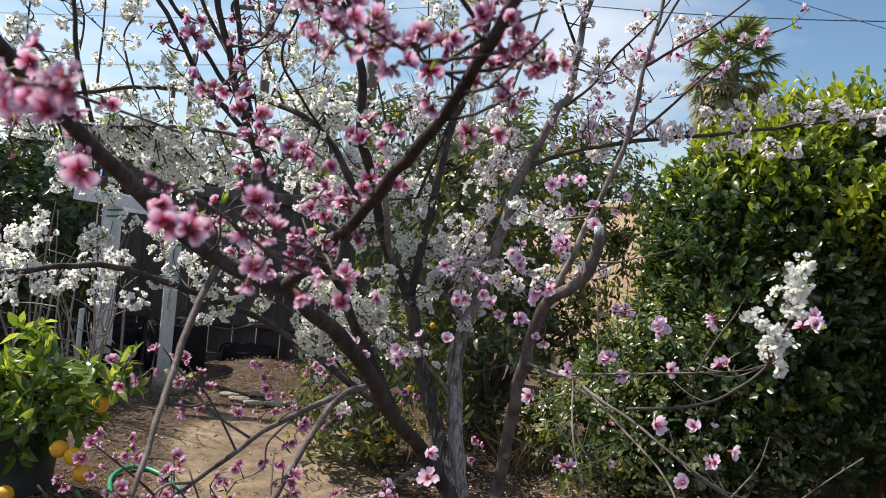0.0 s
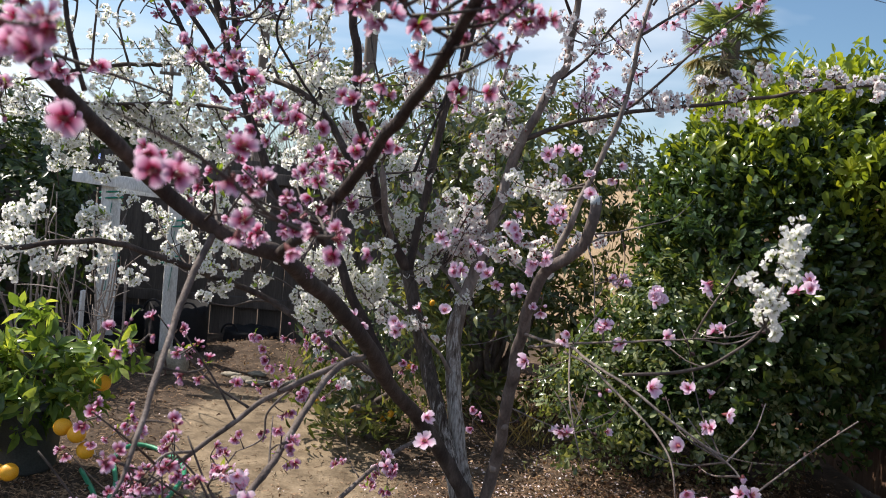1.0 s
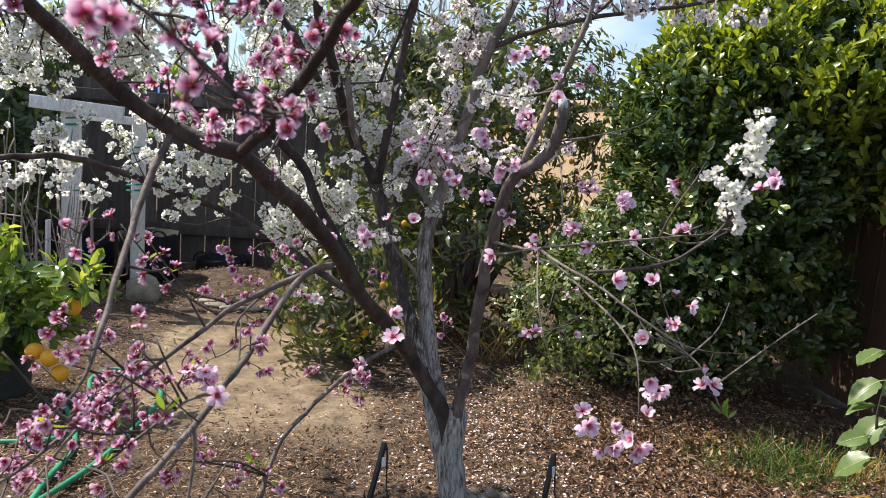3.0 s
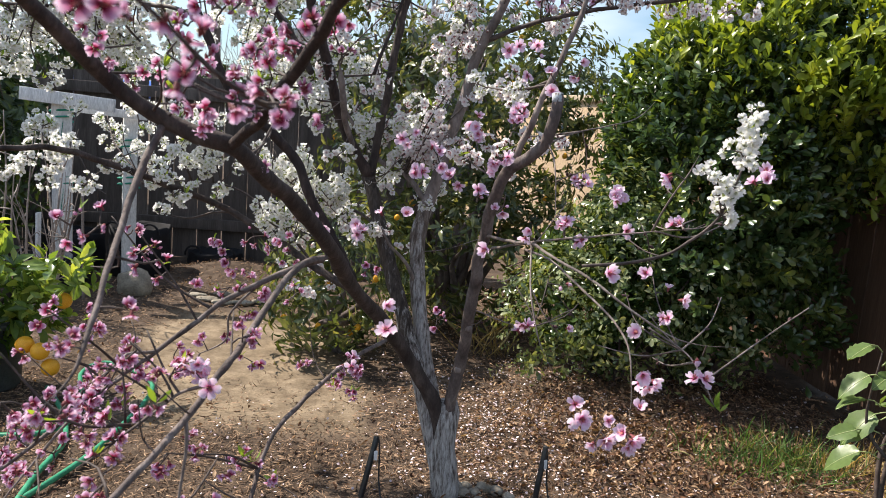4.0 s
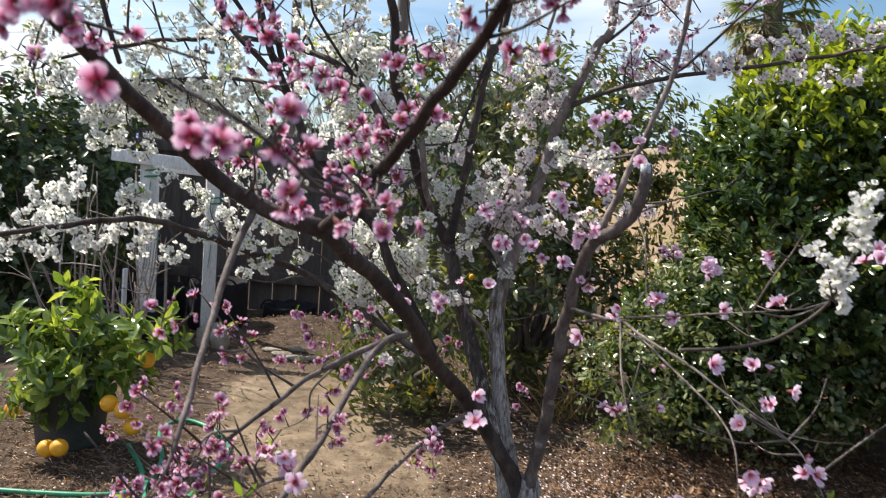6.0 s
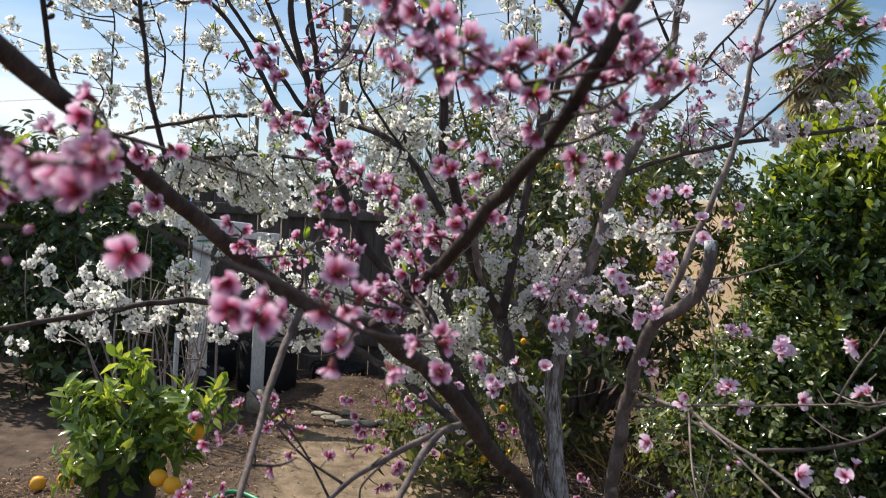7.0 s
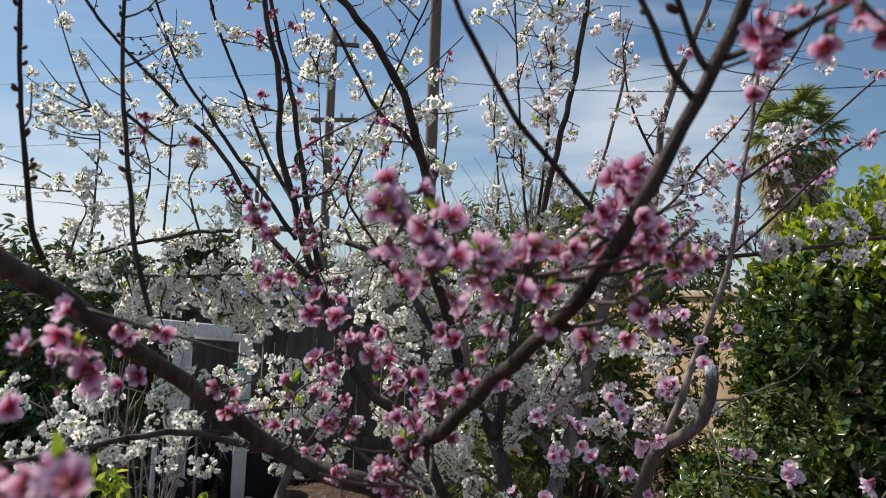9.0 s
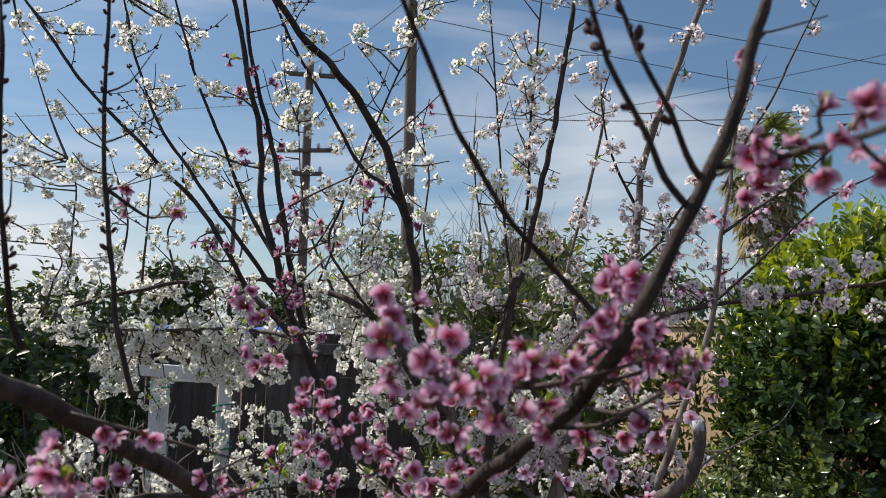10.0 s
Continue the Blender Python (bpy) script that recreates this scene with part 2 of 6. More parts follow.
POLEWOOD = grained("pole_wood", [(0.3, (0.125, 0.098, 0.08)), (0.7, (0.22, 0.175, 0.145))], 3, 40, 0.85, 0.003, (4, 4, 0.3))
WIRE = grained("cable", [(0.3, (0.02, 0.02, 0.022)), (0.7, (0.04, 0.04, 0.045))], 3, 40, 0.6, 0.0005)
TARP = grained("blue_tarp", [(0.3, (0.03, 0.10, 0.45)), (0.7, (0.06, 0.18, 0.62))], 6, 40, 0.5, 0.003)


def soil():
    """Trodden sandy path, darker mulch beds beside it."""
    m, n, l, b = material("soil", 0.95, 0.0, 0.2)
    c = n.new("ShaderNodeTexCoord").outputs["Object"]
    broad = noise_node(n, l, c, 3.4, 6, 0.68)
    mid = noise_node(n, l, c, 9, 6, 0.65)
    fine = noise_node(n, l, c, 95, 5, 0.7)
    bed = n.new("ShaderNodeAttribute")
    bed.attribute_name = "bed"
    sand = ramp(n, l, mid, [(0.3, (0.13, 0.098, 0.067)), (0.5, (0.235, 0.183, 0.126)), (0.75, (0.35, 0.28, 0.198))])
    earth = ramp(n, l, mid, [(0.3, (0.045, 0.032, 0.024)), (0.55, (0.105, 0.076, 0.056)), (0.8, (0.20, 0.15, 0.11))])
    edge = mix(n, l, 0.35, bed.outputs["Fac"], mid, "ADD")
    mask = ramp(n, l, edge, [(0.45, (0, 0, 0)), (0.75, (1, 1, 1))])
    col = mix(n, l, mask, sand, earth)
    col = mix(n, l, 0.6, col, ramp(n, l, fine, [(0.3, (0.6, 0.6, 0.6)), (0.7, (1.3, 1.28, 1.25))]), "MULTIPLY")
    col = mix(n, l, 0.8, col, ramp(n, l, broad, [(0.36, (0.52, 0.49, 0.47)), (0.5, (0.95, 0.94, 0.93)), (0.66, (1.22, 1.20, 1.17))]), "MULTIPLY")
    l.new(col, b.inputs["Base Color"])
    bump(n, l, b, mix(n, l, 0.4, fine, mid), 0.8, 0.012)
    return m


SOIL = soil()


# ---- mesh helpers ----
def mesh_object(name, verts, faces, mats, parent=None, mat_ids=None, smooth=True, along=None, attribute="along"):
    me = bpy.data.meshes.new(name)
    me.from_pydata(verts, [], faces)
    for m in mats:
        me.materials.append(m)
    if mat_ids is not None:
        me.polygons.foreach_set("material_index", np.asarray(mat_ids, dtype=np.int32))
    if smooth:
        me.polygons.foreach_set("use_smooth", np.ones(len(me.polygons), dtype=bool))
    if along is not None:
        me.attributes.new(attribute, "FLOAT", "POINT").data.foreach_set("value", np.asarray(along, dtype=np.float32))
    me.update()
    ob = new(name, me)
    if parent:
        ob.parent = parent
        ob.matrix_parent_inverse = Matrix.Translation(-parent.location)
    return ob


def part(name, bm, mat, parent, label=""):
    me = bpy.data.meshes.new(name)
    bm.to_mesh(me)
    bm.free()
    me.materials.append(mat)
    me.polygons.foreach_set("use_smooth", np.ones(len(me.polygons), dtype=bool))
    ob = new(name, me)
    if parent:
        ob.parent = parent
        ob.matrix_parent_inverse = Matrix.Translation(-parent.location)
    return tagged(ob, label)


def thing(name, place, label, category, group="", kind=""):
    ob = new(name)
    ob.location = place
    ob.empty_display_size = 0.1
    return tagged(ob, label, category, group, kind)


def box(bm, size, m, bevel=0.004):
    """A bevelled box of that size at the pose m."""
    made = bmesh.ops.create_cube(bm, size=1.0, matrix=m @ Matrix.Diagonal((*size, 1)))["verts"]
    if bevel:
        edges = list({e for v in made for e in v.link_edges})
        bmesh.ops.bevel(bm, geom=edges, offset=bevel, segments=2, profile=0.6, affect="EDGES")


def spline(points, radii, step):
    """Catmull-Rom through the points: places and radii at even steps."""
    p = np.array(points, float)
    r = np.array(radii, float)
    ext = np.vstack([2 * p[0] - p[1], p, 2 * p[-1] - p[-2]])
    out, rad = [], []
    for i in range(len(p) - 1):
        a, b, c, d = ext[i:i + 4]
        k = max(2, int(np.linalg.norm(c - b) / step))
        for s in np.arange(k) / k:
            out.append(0.5 * (2 * b + (c - a) * s + (2 * a - 5 * b + 4 * c - d) * s * s + (3 * b - a - 3 * c + d) * s ** 3))
            rad.append(r[i] * (1 - s) + r[i + 1] * s)
    out.append(p[-1])
    rad.append(r[-1])
    return np.array(out), np.array(rad)


def tube(path, rad, sides=8, rough=0.0, seed=0, cap=True):
    """A round, knobbly tube along the path: vertices and faces."""
    rng = np.random.default_rng(seed)
    n = len(path)
    tan = np.gradient(path, axis=0)
    tan /= np.linalg.norm(tan, axis=1)[:, None] + 1e-9
    u = np.cross(tan[0], (0.3, 0.9, 0.2))
    verts, faces = [], []
    lump = rng.normal(0, 1, (n, sides))
    for _ in range(2):
        lump = (lump + np.roll(lump, 1, 1) + np.vstack([lump[:1], lump[:-1]])) / 2.2
    ring = np.arange(sides) / sides * 2 * np.pi
    for i in range(n):
        u = u - tan[i] * (u @ tan[i])
        u /= np.linalg.norm(u) + 1e-9
        v = np.cross(tan[i], u)
        rr = rad[i] * (1 + rough * lump[i])
        verts.append(path[i] + (np.cos(ring) * rr)[:, None] * u + (np.sin(ring) * rr)[:, None] * v)
    verts = np.vstack(verts)
    for i in range(n - 1):
        for j in range(sides):
            k = (j + 1) % sides
            faces.append((i * sides + j, i * sides + k, (i + 1) * sides + k, (i + 1) * sides + j))
    if cap:
        faces.append(tuple(range(sides))[::-1])
        faces.append(tuple(range((n - 1) * sides, n * sides)))
    return verts, faces


def scatter(name, templates, placed, mats, parent=None, label="", kind="stuff"):
    """One mesh of many small copies. templates: (verts, faces, material ids, along); placed: (template, 4x4) pairs."""
    vs, fs, ids, al, base = [], [], [], [], 0
    for k, m in placed:
        tv, tf, ti, ta = templates[k]
        vs.append(tv @ m[:3, :3].T + m[:3, 3])
        fs.extend([tuple(i + base for i in f) for f in tf])
        ids.extend(ti)
        al.append(ta)
        base += len(tv)
    ob = mesh_object(name, np.vstack(vs).tolist(), fs, mats, parent, ids, True, np.concatenate(al))
    return tagged(ob, label, "", "", kind)


def frame_to(normal, roll, size, place):
    """A 4x4 whose z follows normal."""
    z = np.array(normal, float)
    z /= np.linalg.norm(z) + 1e-9
    x = np.cross(z, (0.31, 0.82, 0.48))
    x /= np.linalg.norm(x) + 1e-9
    y = np.cross(z, x)
    c, s = math.cos(roll), math.sin(roll)
    m = np.eye(4)
    m[:3, 0], m[:3, 1], m[:3, 2], m[:3, 3] = size * (c * x + s * y), size * (c * y - s * x), size * z, place
    return m


def blossom_template(openness, seed, stamens=11, width=0.385, plain=False):
    """Five notched, cupped petals, stamens and a calyx; radius 1, facing z. Material ids: petal 0, stamen 1, calyx 2."""
    rng = np.random.default_rng(seed)
    v, f, ids, al = [], [], [], []
    for k in range(5):
        a = 2 * math.pi * k / 5 + rng.normal(0, 0.14)
        lift = openness + rng.normal(0, 0.30)
        w = width * (1 + rng.normal(0, 0.12))
        b = len(v)
        if plain:
            for rr, ww, al_ in ((0.06, 0.0, 0.0), (0.56, w, 0.6), (0.52, 0.0, 0.5), (0.56, -w, 0.6), (0.98, 0.55 * w, 1.0), (0.98, -0.55 * w, 1.0)):
                h = rr * math.sin(lift) - 0.28 * rr * rr * math.sin(lift) + (0.16 if ww else -0.04) * rr + rng.normal(0, 0.07) * rr
                v.append((rr * math.cos(lift) * math.cos(a) - ww * math.sin(a), rr * math.cos(lift) * math.sin(a) + ww * math.cos(a), h))
                al.append(al_)
            f += [(b, b + 2, b + 1), (b, b + 3, b + 2), (b + 1, b + 2, b + 4), (b + 2, b + 5, b + 4), (b + 2, b + 3, b + 5)]
            ids += [0] * 5
            continue
        for rr, ww, al_ in ((0.06, 0.05, 0.0), (0.40, 0.72 * w, 0.42), (0.40, 0.0, 0.38), (0.40, -0.72 * w, 0.42), (0.76, w, 0.78), (0.80, 0.0, 0.8), (0.76, -w, 0.78), (0.98, 0.5 * w, 1.0), (0.97, 0.0, 1.0), (0.98, -0.5 * w, 1.0)):
            h = rr * math.sin(lift) - 0.28 * rr * rr * math.sin(lift) + (0.16 if ww else -0.04) * rr + rng.normal(0, 0.07) * rr
            r = rr * math.cos(lift)
            v.append((r * math.cos(a) - ww * math.sin(a), r * math.sin(a) + ww * math.cos(a), h))
            al.append(al_)
        f += [(b, b + 2, b + 1), (b, b + 3, b + 2), (b + 1, b + 2, b + 5, b + 4), (b + 2, b + 3, b + 6, b + 5), (b + 4, b + 5, b + 8, b + 7), (b + 5, b + 6, b + 9, b + 8)]
        ids += [0] * 6
    for k in range(stamens):
        a, t = rng.uniform(0, 2 * math.pi), rng.uniform(0.05, 0.34)
        b = len(v)
        top = (t * math.cos(a), t * math.sin(a), rng.uniform(0.34, 0.52))
        v += [(0.03 * math.cos(a + 1.5), 0.03 * math.sin(a + 1.5), 0.02), (0.03 * math.cos(a - 1.5), 0.03 * math.sin(a - 1.5), 0.02), (top[0] - 0.035, top[1], top[2]), (top[0] + 0.035, top[1] + 0.02, top[2] + 0.03)]
        f.append((b, b + 1, b + 3, b + 2))
        ids.append(1)
        al += [0.0, 0.0, 1.0, 1.0]
    b = len(v)
    rings = ((0.10, 0.22), (-0.42, 0.045)) if plain else ((0.10, 0.22), (-0.16, 0.17), (-0.42, 0.045))
    for z, r in rings:
        for k in range(5):
            v.append((r * math.cos(1.256 * k), r * math.sin(1.256 * k), z))
            al.append(0.2)
    for i in range(len(rings) - 1):
        for k in range(5):
            j = (k + 1) % 5
            f.append((b + 5 * i + k, b + 5 * i + j, b + 5 * i + 5 + j, b + 5 * i + 5 + k))
            ids.append(2)
    return np.array(v), f, ids, np.array(al)


def bud_template(seed):
    """A swollen bud in its calyx."""
    v, f, ids, al = [], [], [], []
    rings = ((-0.5, 0.10, 2), (-0.25, 0.26, 2), (0.05, 0.34, 2), (0.35, 0.36, 0), (0.62, 0.24, 0), (0.78, 0.05, 0))
    for z, r, _ in rings:
        for k in range(6):
            v.append((r * math.cos(1.047 * k + z), r * math.sin(1.047 * k + z), z))
            al.append(0.3 + 0.4 * (z + 0.5))
    for i in range(5):
        for k in range(6):
            j = (k + 1) % 6
            f.append((6 * i + k, 6 * i + j, 6 * i + 6 + j, 6 * i + 6 + k))
            ids.append(rings[i + 1][2])
    f.append(tuple(range(30, 36)))
    ids.append(0)
    return np.array(v), f, ids, np.array(al)


def leaf_template(width, fold, droop, seed, rows=((0.22, 0.72), (0.5, 1.0), (0.78, 0.62))):
    """A blade along x, length 1, folded on its midrib and bent down at the tip."""
    rng = np.random.default_rng(seed)
    v, al = [(0, 0, 0)], [0.0]
    for x, w in rows:
        z = -droop * x * x
        for side in (1, 0, -1):
            v.append((x + rng.normal(0, 0.01), side * w * width * 0.5, z + abs(side) * fold * w * width * 0.5 + rng.normal(0, 0.012)))
            al.append(x)
    v.append((1.0, 0.0, -droop))
    al.append(1.0)
    f = [(0, 2, 1), (0, 3, 2), (1, 2, 5, 4), (2, 3, 6, 5), (4, 5, 8, 7), (5, 6, 9, 8), (7, 8, 10), (8, 9, 10)]
    return np.array(v), f, [0] * 8, np.array(al)


def veined_leaf(width, droop, seed):
    """A broad ovate blade along x, length 1, puckered between its side veins."""
    rng = np.random.default_rng(seed)
    v, f, al = [], [], []
    nx, ny = 13, 7
    for i in range(nx):
        x = i / (nx - 1)
        w = width * 0.5 * math.sin(math.pi * x ** 0.72) ** 0.8 + 0.004
        for j in range(ny):
            s = j / (ny - 1) * 2 - 1
            z = -droop * x * x + 0.20 * abs(s) * w + 0.018 * math.cos(2 * math.pi * (x * 6.5 - abs(s) * 1.6)) * (0.3 + abs(s)) + 0.02 * math.sin(9 * x + seed) * s
            v.append((x + rng.normal(0, 0.004), s * w * (1 + 0.05 * math.sin(23 * x + seed)), z))
            al.append(x)
    for i in range(nx - 1):
        for j in range(ny - 1):
            a = i * ny + j
            f.append((a, a + ny, a + ny + 1, a + 1))
    return np.array(v), f, [0] * len(f), np.array(al)


def blade_to(direction, up, size, place):
    """A 4x4 whose x runs along direction and whose z leans to up."""
    x = np.array(direction, float)
    x /= np.linalg.norm(x) + 1e-9
    z = np.array(up, float) - x * (np.array(up, float) @ x)
    z /= np.linalg.norm(z) + 1e-9
    m = np.eye(4)
    m[:3, 0], m[:3, 1], m[:3, 2], m[:3, 3] = size * x, size * np.cross(z, x), size * z, place
    return m


def canopy(rng, shoots, inside, per_shoot, length, reach=0.16, up=0.5, spin=1.0, rise=0.2):
    """Leaves on short shoots whose feet lie where inside() puts them: (template, 4x4) pairs."""
    placed = []
    for _ in range(shoots):
        foot, out = inside(rng)
        way = np.array(out) + rng.normal(0, 0.45, 3) + (0, 0, up)
        way /= np.linalg.norm(way)
        long = reach * rng.uniform(0.5, 1.2)
        for k in range(per_shoot):
            s = (k + 0.6) / per_shoot
            side = rng.normal(0, 1, 3)
            side -= way * (side @ way)
            side /= np.linalg.norm(side) + 1e-9
            d = side * spin + way * rng.uniform(rise, rise + 0.7)
            placed.append((int(rng.integers(3)), blade_to(d, way + rng.normal(0, 0.35, 3), length * rng.uniform(0.6, 1.15), np.array(foot) + way * long * s)))
    return placed


# ---- ground ----
def ground_height(x, y):
    d = math.hypot(x - 0.32, y - 2.26)
    h = 0.018 * noise.noise(Vector((x * 1.3, y * 1.3, 0))) + 0.010 * noise.noise(Vector((x * 6, y * 6, 3))) + 0.007 * noise.noise(Vector((x * 13, y * 13, 7)))
    h += 0.035 * math.exp(-(d / 0.25) ** 2)
    h += 0.10 * math.exp(-(((x + 1.05) / 0.42) ** 2 + ((y - 5.5) / 0.35) ** 2))
    h += 0.07 * math.exp(-(((x - 1.25) / 0.6) ** 2 + ((y - 3.25) / 0.4) ** 2))
    return h


def bed_at(x, y):
    """1 in the mulch beds, 0 on the path."""
    centre = -0.45 - 0.20 * (y - 3.0)
    width = 0.42 + 0.12 * noise.noise(Vector((x, y * 2, 1)))
    ends = max(0.0, 1.0 - abs(y - 3.6) / 1.25) * 1.6
    side = min(1.0, max(0.0, (abs(x - centre) - width) / 0.35 + 0.25))
    return max(side, 1.0 - min(1.0, ends), 0.8 * math.exp(-((x - 0.32) ** 2 + (y - 2.26) ** 2) / 0.2))


def build_ground():
    xs = np.concatenate([-np.geomspace(3.5, 900, 16)[::-1], np.linspace(-3.2, 3.2, 215), np.geomspace(3.5, 900, 16)])
    ys = np.concatenate([-np.geomspace(1.2, 900, 16)[::-1], np.linspace(-1.0, 6.6, 255), np.geomspace(6.9, 1500, 18)])
    verts, bed = [], []
    for y in ys:
        for x in xs:
            near = abs(x) < 3.3 and -1.1 < y < 6.7
            verts.append((x, y, ground_height(x, y) if near else 0.0))
            bed.append(bed_at(x, y) if near else 1.0)
    w = len(xs)
    faces = [(j * w + i, j * w + i + 1, (j + 1) * w + i + 1, (j + 1) * w + i) for j in range(len(ys) - 1) for i in range(w - 1)]
    ob = mesh_object("ground", verts, faces, [SOIL], None, None, True, bed, "bed")
    return tagged(ob, "sandy garden path between mulched beds strewn with petals", "ground", "", "structure")


ground = build_ground()

# ---- fences and walls ----
def board_fence(name, length, height, m, mat, label, wide=0.182, gap=0.009, side=1):
    """Close-boarded fence along x at the pose m: rails, posts and boards."""
    base = thing(name, m.translation, label, "fence", "", "structure")
    base.matrix_basis = m
    rng = random.Random(len(name) + int(length * 7))

    def attach(ob):
        ob.parent = base
        ob.matrix_parent_inverse = Matrix.Identity(4)
    for z in (0.28, height - (0.13 if side < 0 else 0.22)):
        bm = bmesh.new()
        box(bm, (length, 0.038, 0.085), pose(length / 2, 0.032 * side, z), 0.004)
        attach(part("rail", bm, mat, None))
    for k in range(int(length / 2.2) + 1):
        bm = bmesh.new()
        box(bm, (0.088, 0.088, height + 0.02), pose(0.06 + 2.2 * k, 0.096, height / 2), 0.004)
        attach(part("post", bm, mat, None))
    shapes = []
    for k in range(4):
        bm = bmesh.new()
        box(bm, (wide, 0.017, height + rng.uniform(-0.012, 0.012)), pose(0, 0, height / 2), 0.002)
        me = bpy.data.meshes.new("board")
        bm.to_mesh(me)
        bm.free()
        me.materials.append(mat)
        shapes.append(me)
    for k in range(int(length / (wide + gap))):
        ob = new("board", rng.choice(shapes))
        attach(ob)
        ob.matrix_basis = pose(wide / 2 + k * (wide + gap), rng.uniform(-0.003, 0.003), rng.uniform(-0.015, 0.01), 0, rng.uniform(-0.35, 0.35), 0)
    return base


board_fence("fence", 7.9, 1.40, pose(-7.2, 6.05, 0), FENCE, "weathered dark grey wooden board fence behind the beds", side=-1)
board_fence("fence", 5.5, 1.62, pose(2.27, 7.2, 0, 0, 0, -90), BROWNFENCE, "shaded brown wooden board fence behind the hedge")


def garden_wall():
    base = thing("wall_north", (1.55, 7.6, 0), "tan stucco garden wall with a flat cap", "wall", "", "structure")
    turn = pose(1.55, 7.6, 0, 0, 0, -66)
    bm = bmesh.new()
    box(bm, (2.9, 0.2, 1.50), turn @ pose(0, 0, 0.75), 0.006)
    part("stucco", bm, STUCCO, base)
    bm = bmesh.new()
    box(bm, (3.0, 0.26, 0.06), turn @ pose(0, 0, 1.532), 0.008)
    part("cap", bm, TRIM, base)
    return base


garden_wall()


# ---- the grafted peach tree ----
TREE = (0.322, 2.26, 0.0)
tree = thing("peach_tree", TREE, "grafted peach tree in pink, white and blush bloom", "fruit tree")
rng_tree = np.random.default_rng(11)
BLOOMS = [blossom_template(o, i, 13, 0.365) for i, o in enumerate((0.72, 0.95, 1.16, 0.55, 1.04))] + [bud_template(1)]
SHOWY = [blossom_template(o, 40 + i, 13, 0.385) for i, o in enumerate((0.40, 0.65, 0.95, 0.25, 0.80))] + [bud_template(3)]
SMALL = [blossom_template(o, 20 + i, 9, 0.40) for i, o in enumerate((0.25, 0.45, 0.7))] + [bud_template(2)]
KINDS = {"closed": ([bud_template(5)], 0.008, [BUDSCALE, STAMEN, BUDSCALE]), "pink": (BLOOMS, 0.0136, [PINK, STAMEN, CALYX]), "rose": (SHOWY, 0.0190, [ROSE, STAMEN, CALYX]), "blush": (SMALL, 0.0122, [BLUSH, STAMEN_PALE, CALYX]), "white": (SMALL, 0.0120, [WHITE, STAMEN_PALE, CALYX_GREEN])}
DISTANT = {"white": [blossom_template(o, 20 + i, 4, 0.42, True) for i, o in enumerate((0.25, 0.45, 0.7))] + [bud_template(2)]}
DISTANT["blush"] = DISTANT["white"]
placed_blooms = {"pink": [], "rose": [], "blush": [], "white": [], "closed": []}
spur_paths = []
WOOD = []
new_leaves = []


def spur(a, b, r):
    spur_paths.append((np.array(a), np.array(b), r))


def bloom(kind, place, out, near_bud=0.18):
    """One blossom or bud on its short stalk."""
    temps, size, _ = KINDS[kind]
    rng = rng_tree
    bud = rng.random() < near_bud
    k = len(temps) - 1 if bud else int(rng.integers(len(temps) - 1))
    n = np.array(out) + (rng.normal(0, 0.4, 3) if kind in ("white", "blush") else rng.normal(0, 0.75, 3) - (0, 0, 0.25))
    s = size * rng.uniform(0.85, 1.12) * (0.62 if bud else 1.0)
    placed_blooms[kind].append((k, frame_to(n, rng.uniform(0, 6.3), s, place)))


def tuft(place, size):
    """A few new leaves at a spur's tip."""
    for _ in range(3):
        new_leaves.append((int(rng_tree.integers(3)), blade_to(rng_tree.normal(0, 0.5, 3) + (0, 0, 0.7), rng_tree.normal(0, 1, 3), size * rng_tree.uniform(0.6, 1.2), place)))


def along_bloom(path, rad, spec):
    """Blossoms, buds and spurs along a stretch of a limb."""
    kind, f0, f1, density = spec
    rng = rng_tree
    seg = np.linalg.norm(np.diff(path, axis=0), axis=1)
    s = np.concatenate([[0], np.cumsum(seg)])
    count = int((f1 - f0) * s[-1] * density)
    thick = kind in ("white", "blush")
    count = int(count * (1.95 if kind == "white" else 1.7 if thick else 1.0))
    for _ in range(max(1, count // (10 if thick else 3 if kind == "pink" else 1 if kind == "bud" else 2))):
        w = s[-1] * (f0 + (f1 - f0) * rng.random())
        i = min(len(seg) - 1, int(np.searchsorted(s, w) - 1))
        p = path[i] + (path[i + 1] - path[i]) * ((w - s[i]) / (seg[i] + 1e-9))
        t = path[i + 1] - path[i]
        side = rng.normal(0, 1, 3)
        side -= t * (side @ t) / (t @ t + 1e-12)
        side /= np.linalg.norm(side) + 1e-9
        if kind == "bud":
            place = p + side * (rad[i] + 0.003)
            placed_blooms["closed"].append((0, frame_to(side + 1.2 * t / (np.linalg.norm(t) + 1e-9) + rng.normal(0, 0.3, 3), 0.0, 0.0078 * rng.uniform(0.6, 1.4), place)))
            continue
        tip = p + side * (rad[i] + rng.uniform(0.006, 0.03))
        spur(p, tip, 0.0014)
        ball = rng.uniform(0.011, 0.027)
        for _ in range(int(rng.integers(2, 5) if kind == "pink" else rng.integers(1, 3)) if not thick else int(6 + 480 * (ball - 0.011))):
            d = side * (0.3 if thick else 1.0) + rng.normal(0, 0.9 if thick else 0.7, 3)
            d /= np.linalg.norm(d)
            bloom(kind, tip + d * (ball * rng.uniform(0.75, 1.05) if thick else KINDS[kind][1] * rng.uniform(0.6, 1.1)), d, 0.10)
        if p[1] > 1.15 and rng.random() < (0.25 if thick else 0.12):
            tuft(tip, 0.026)


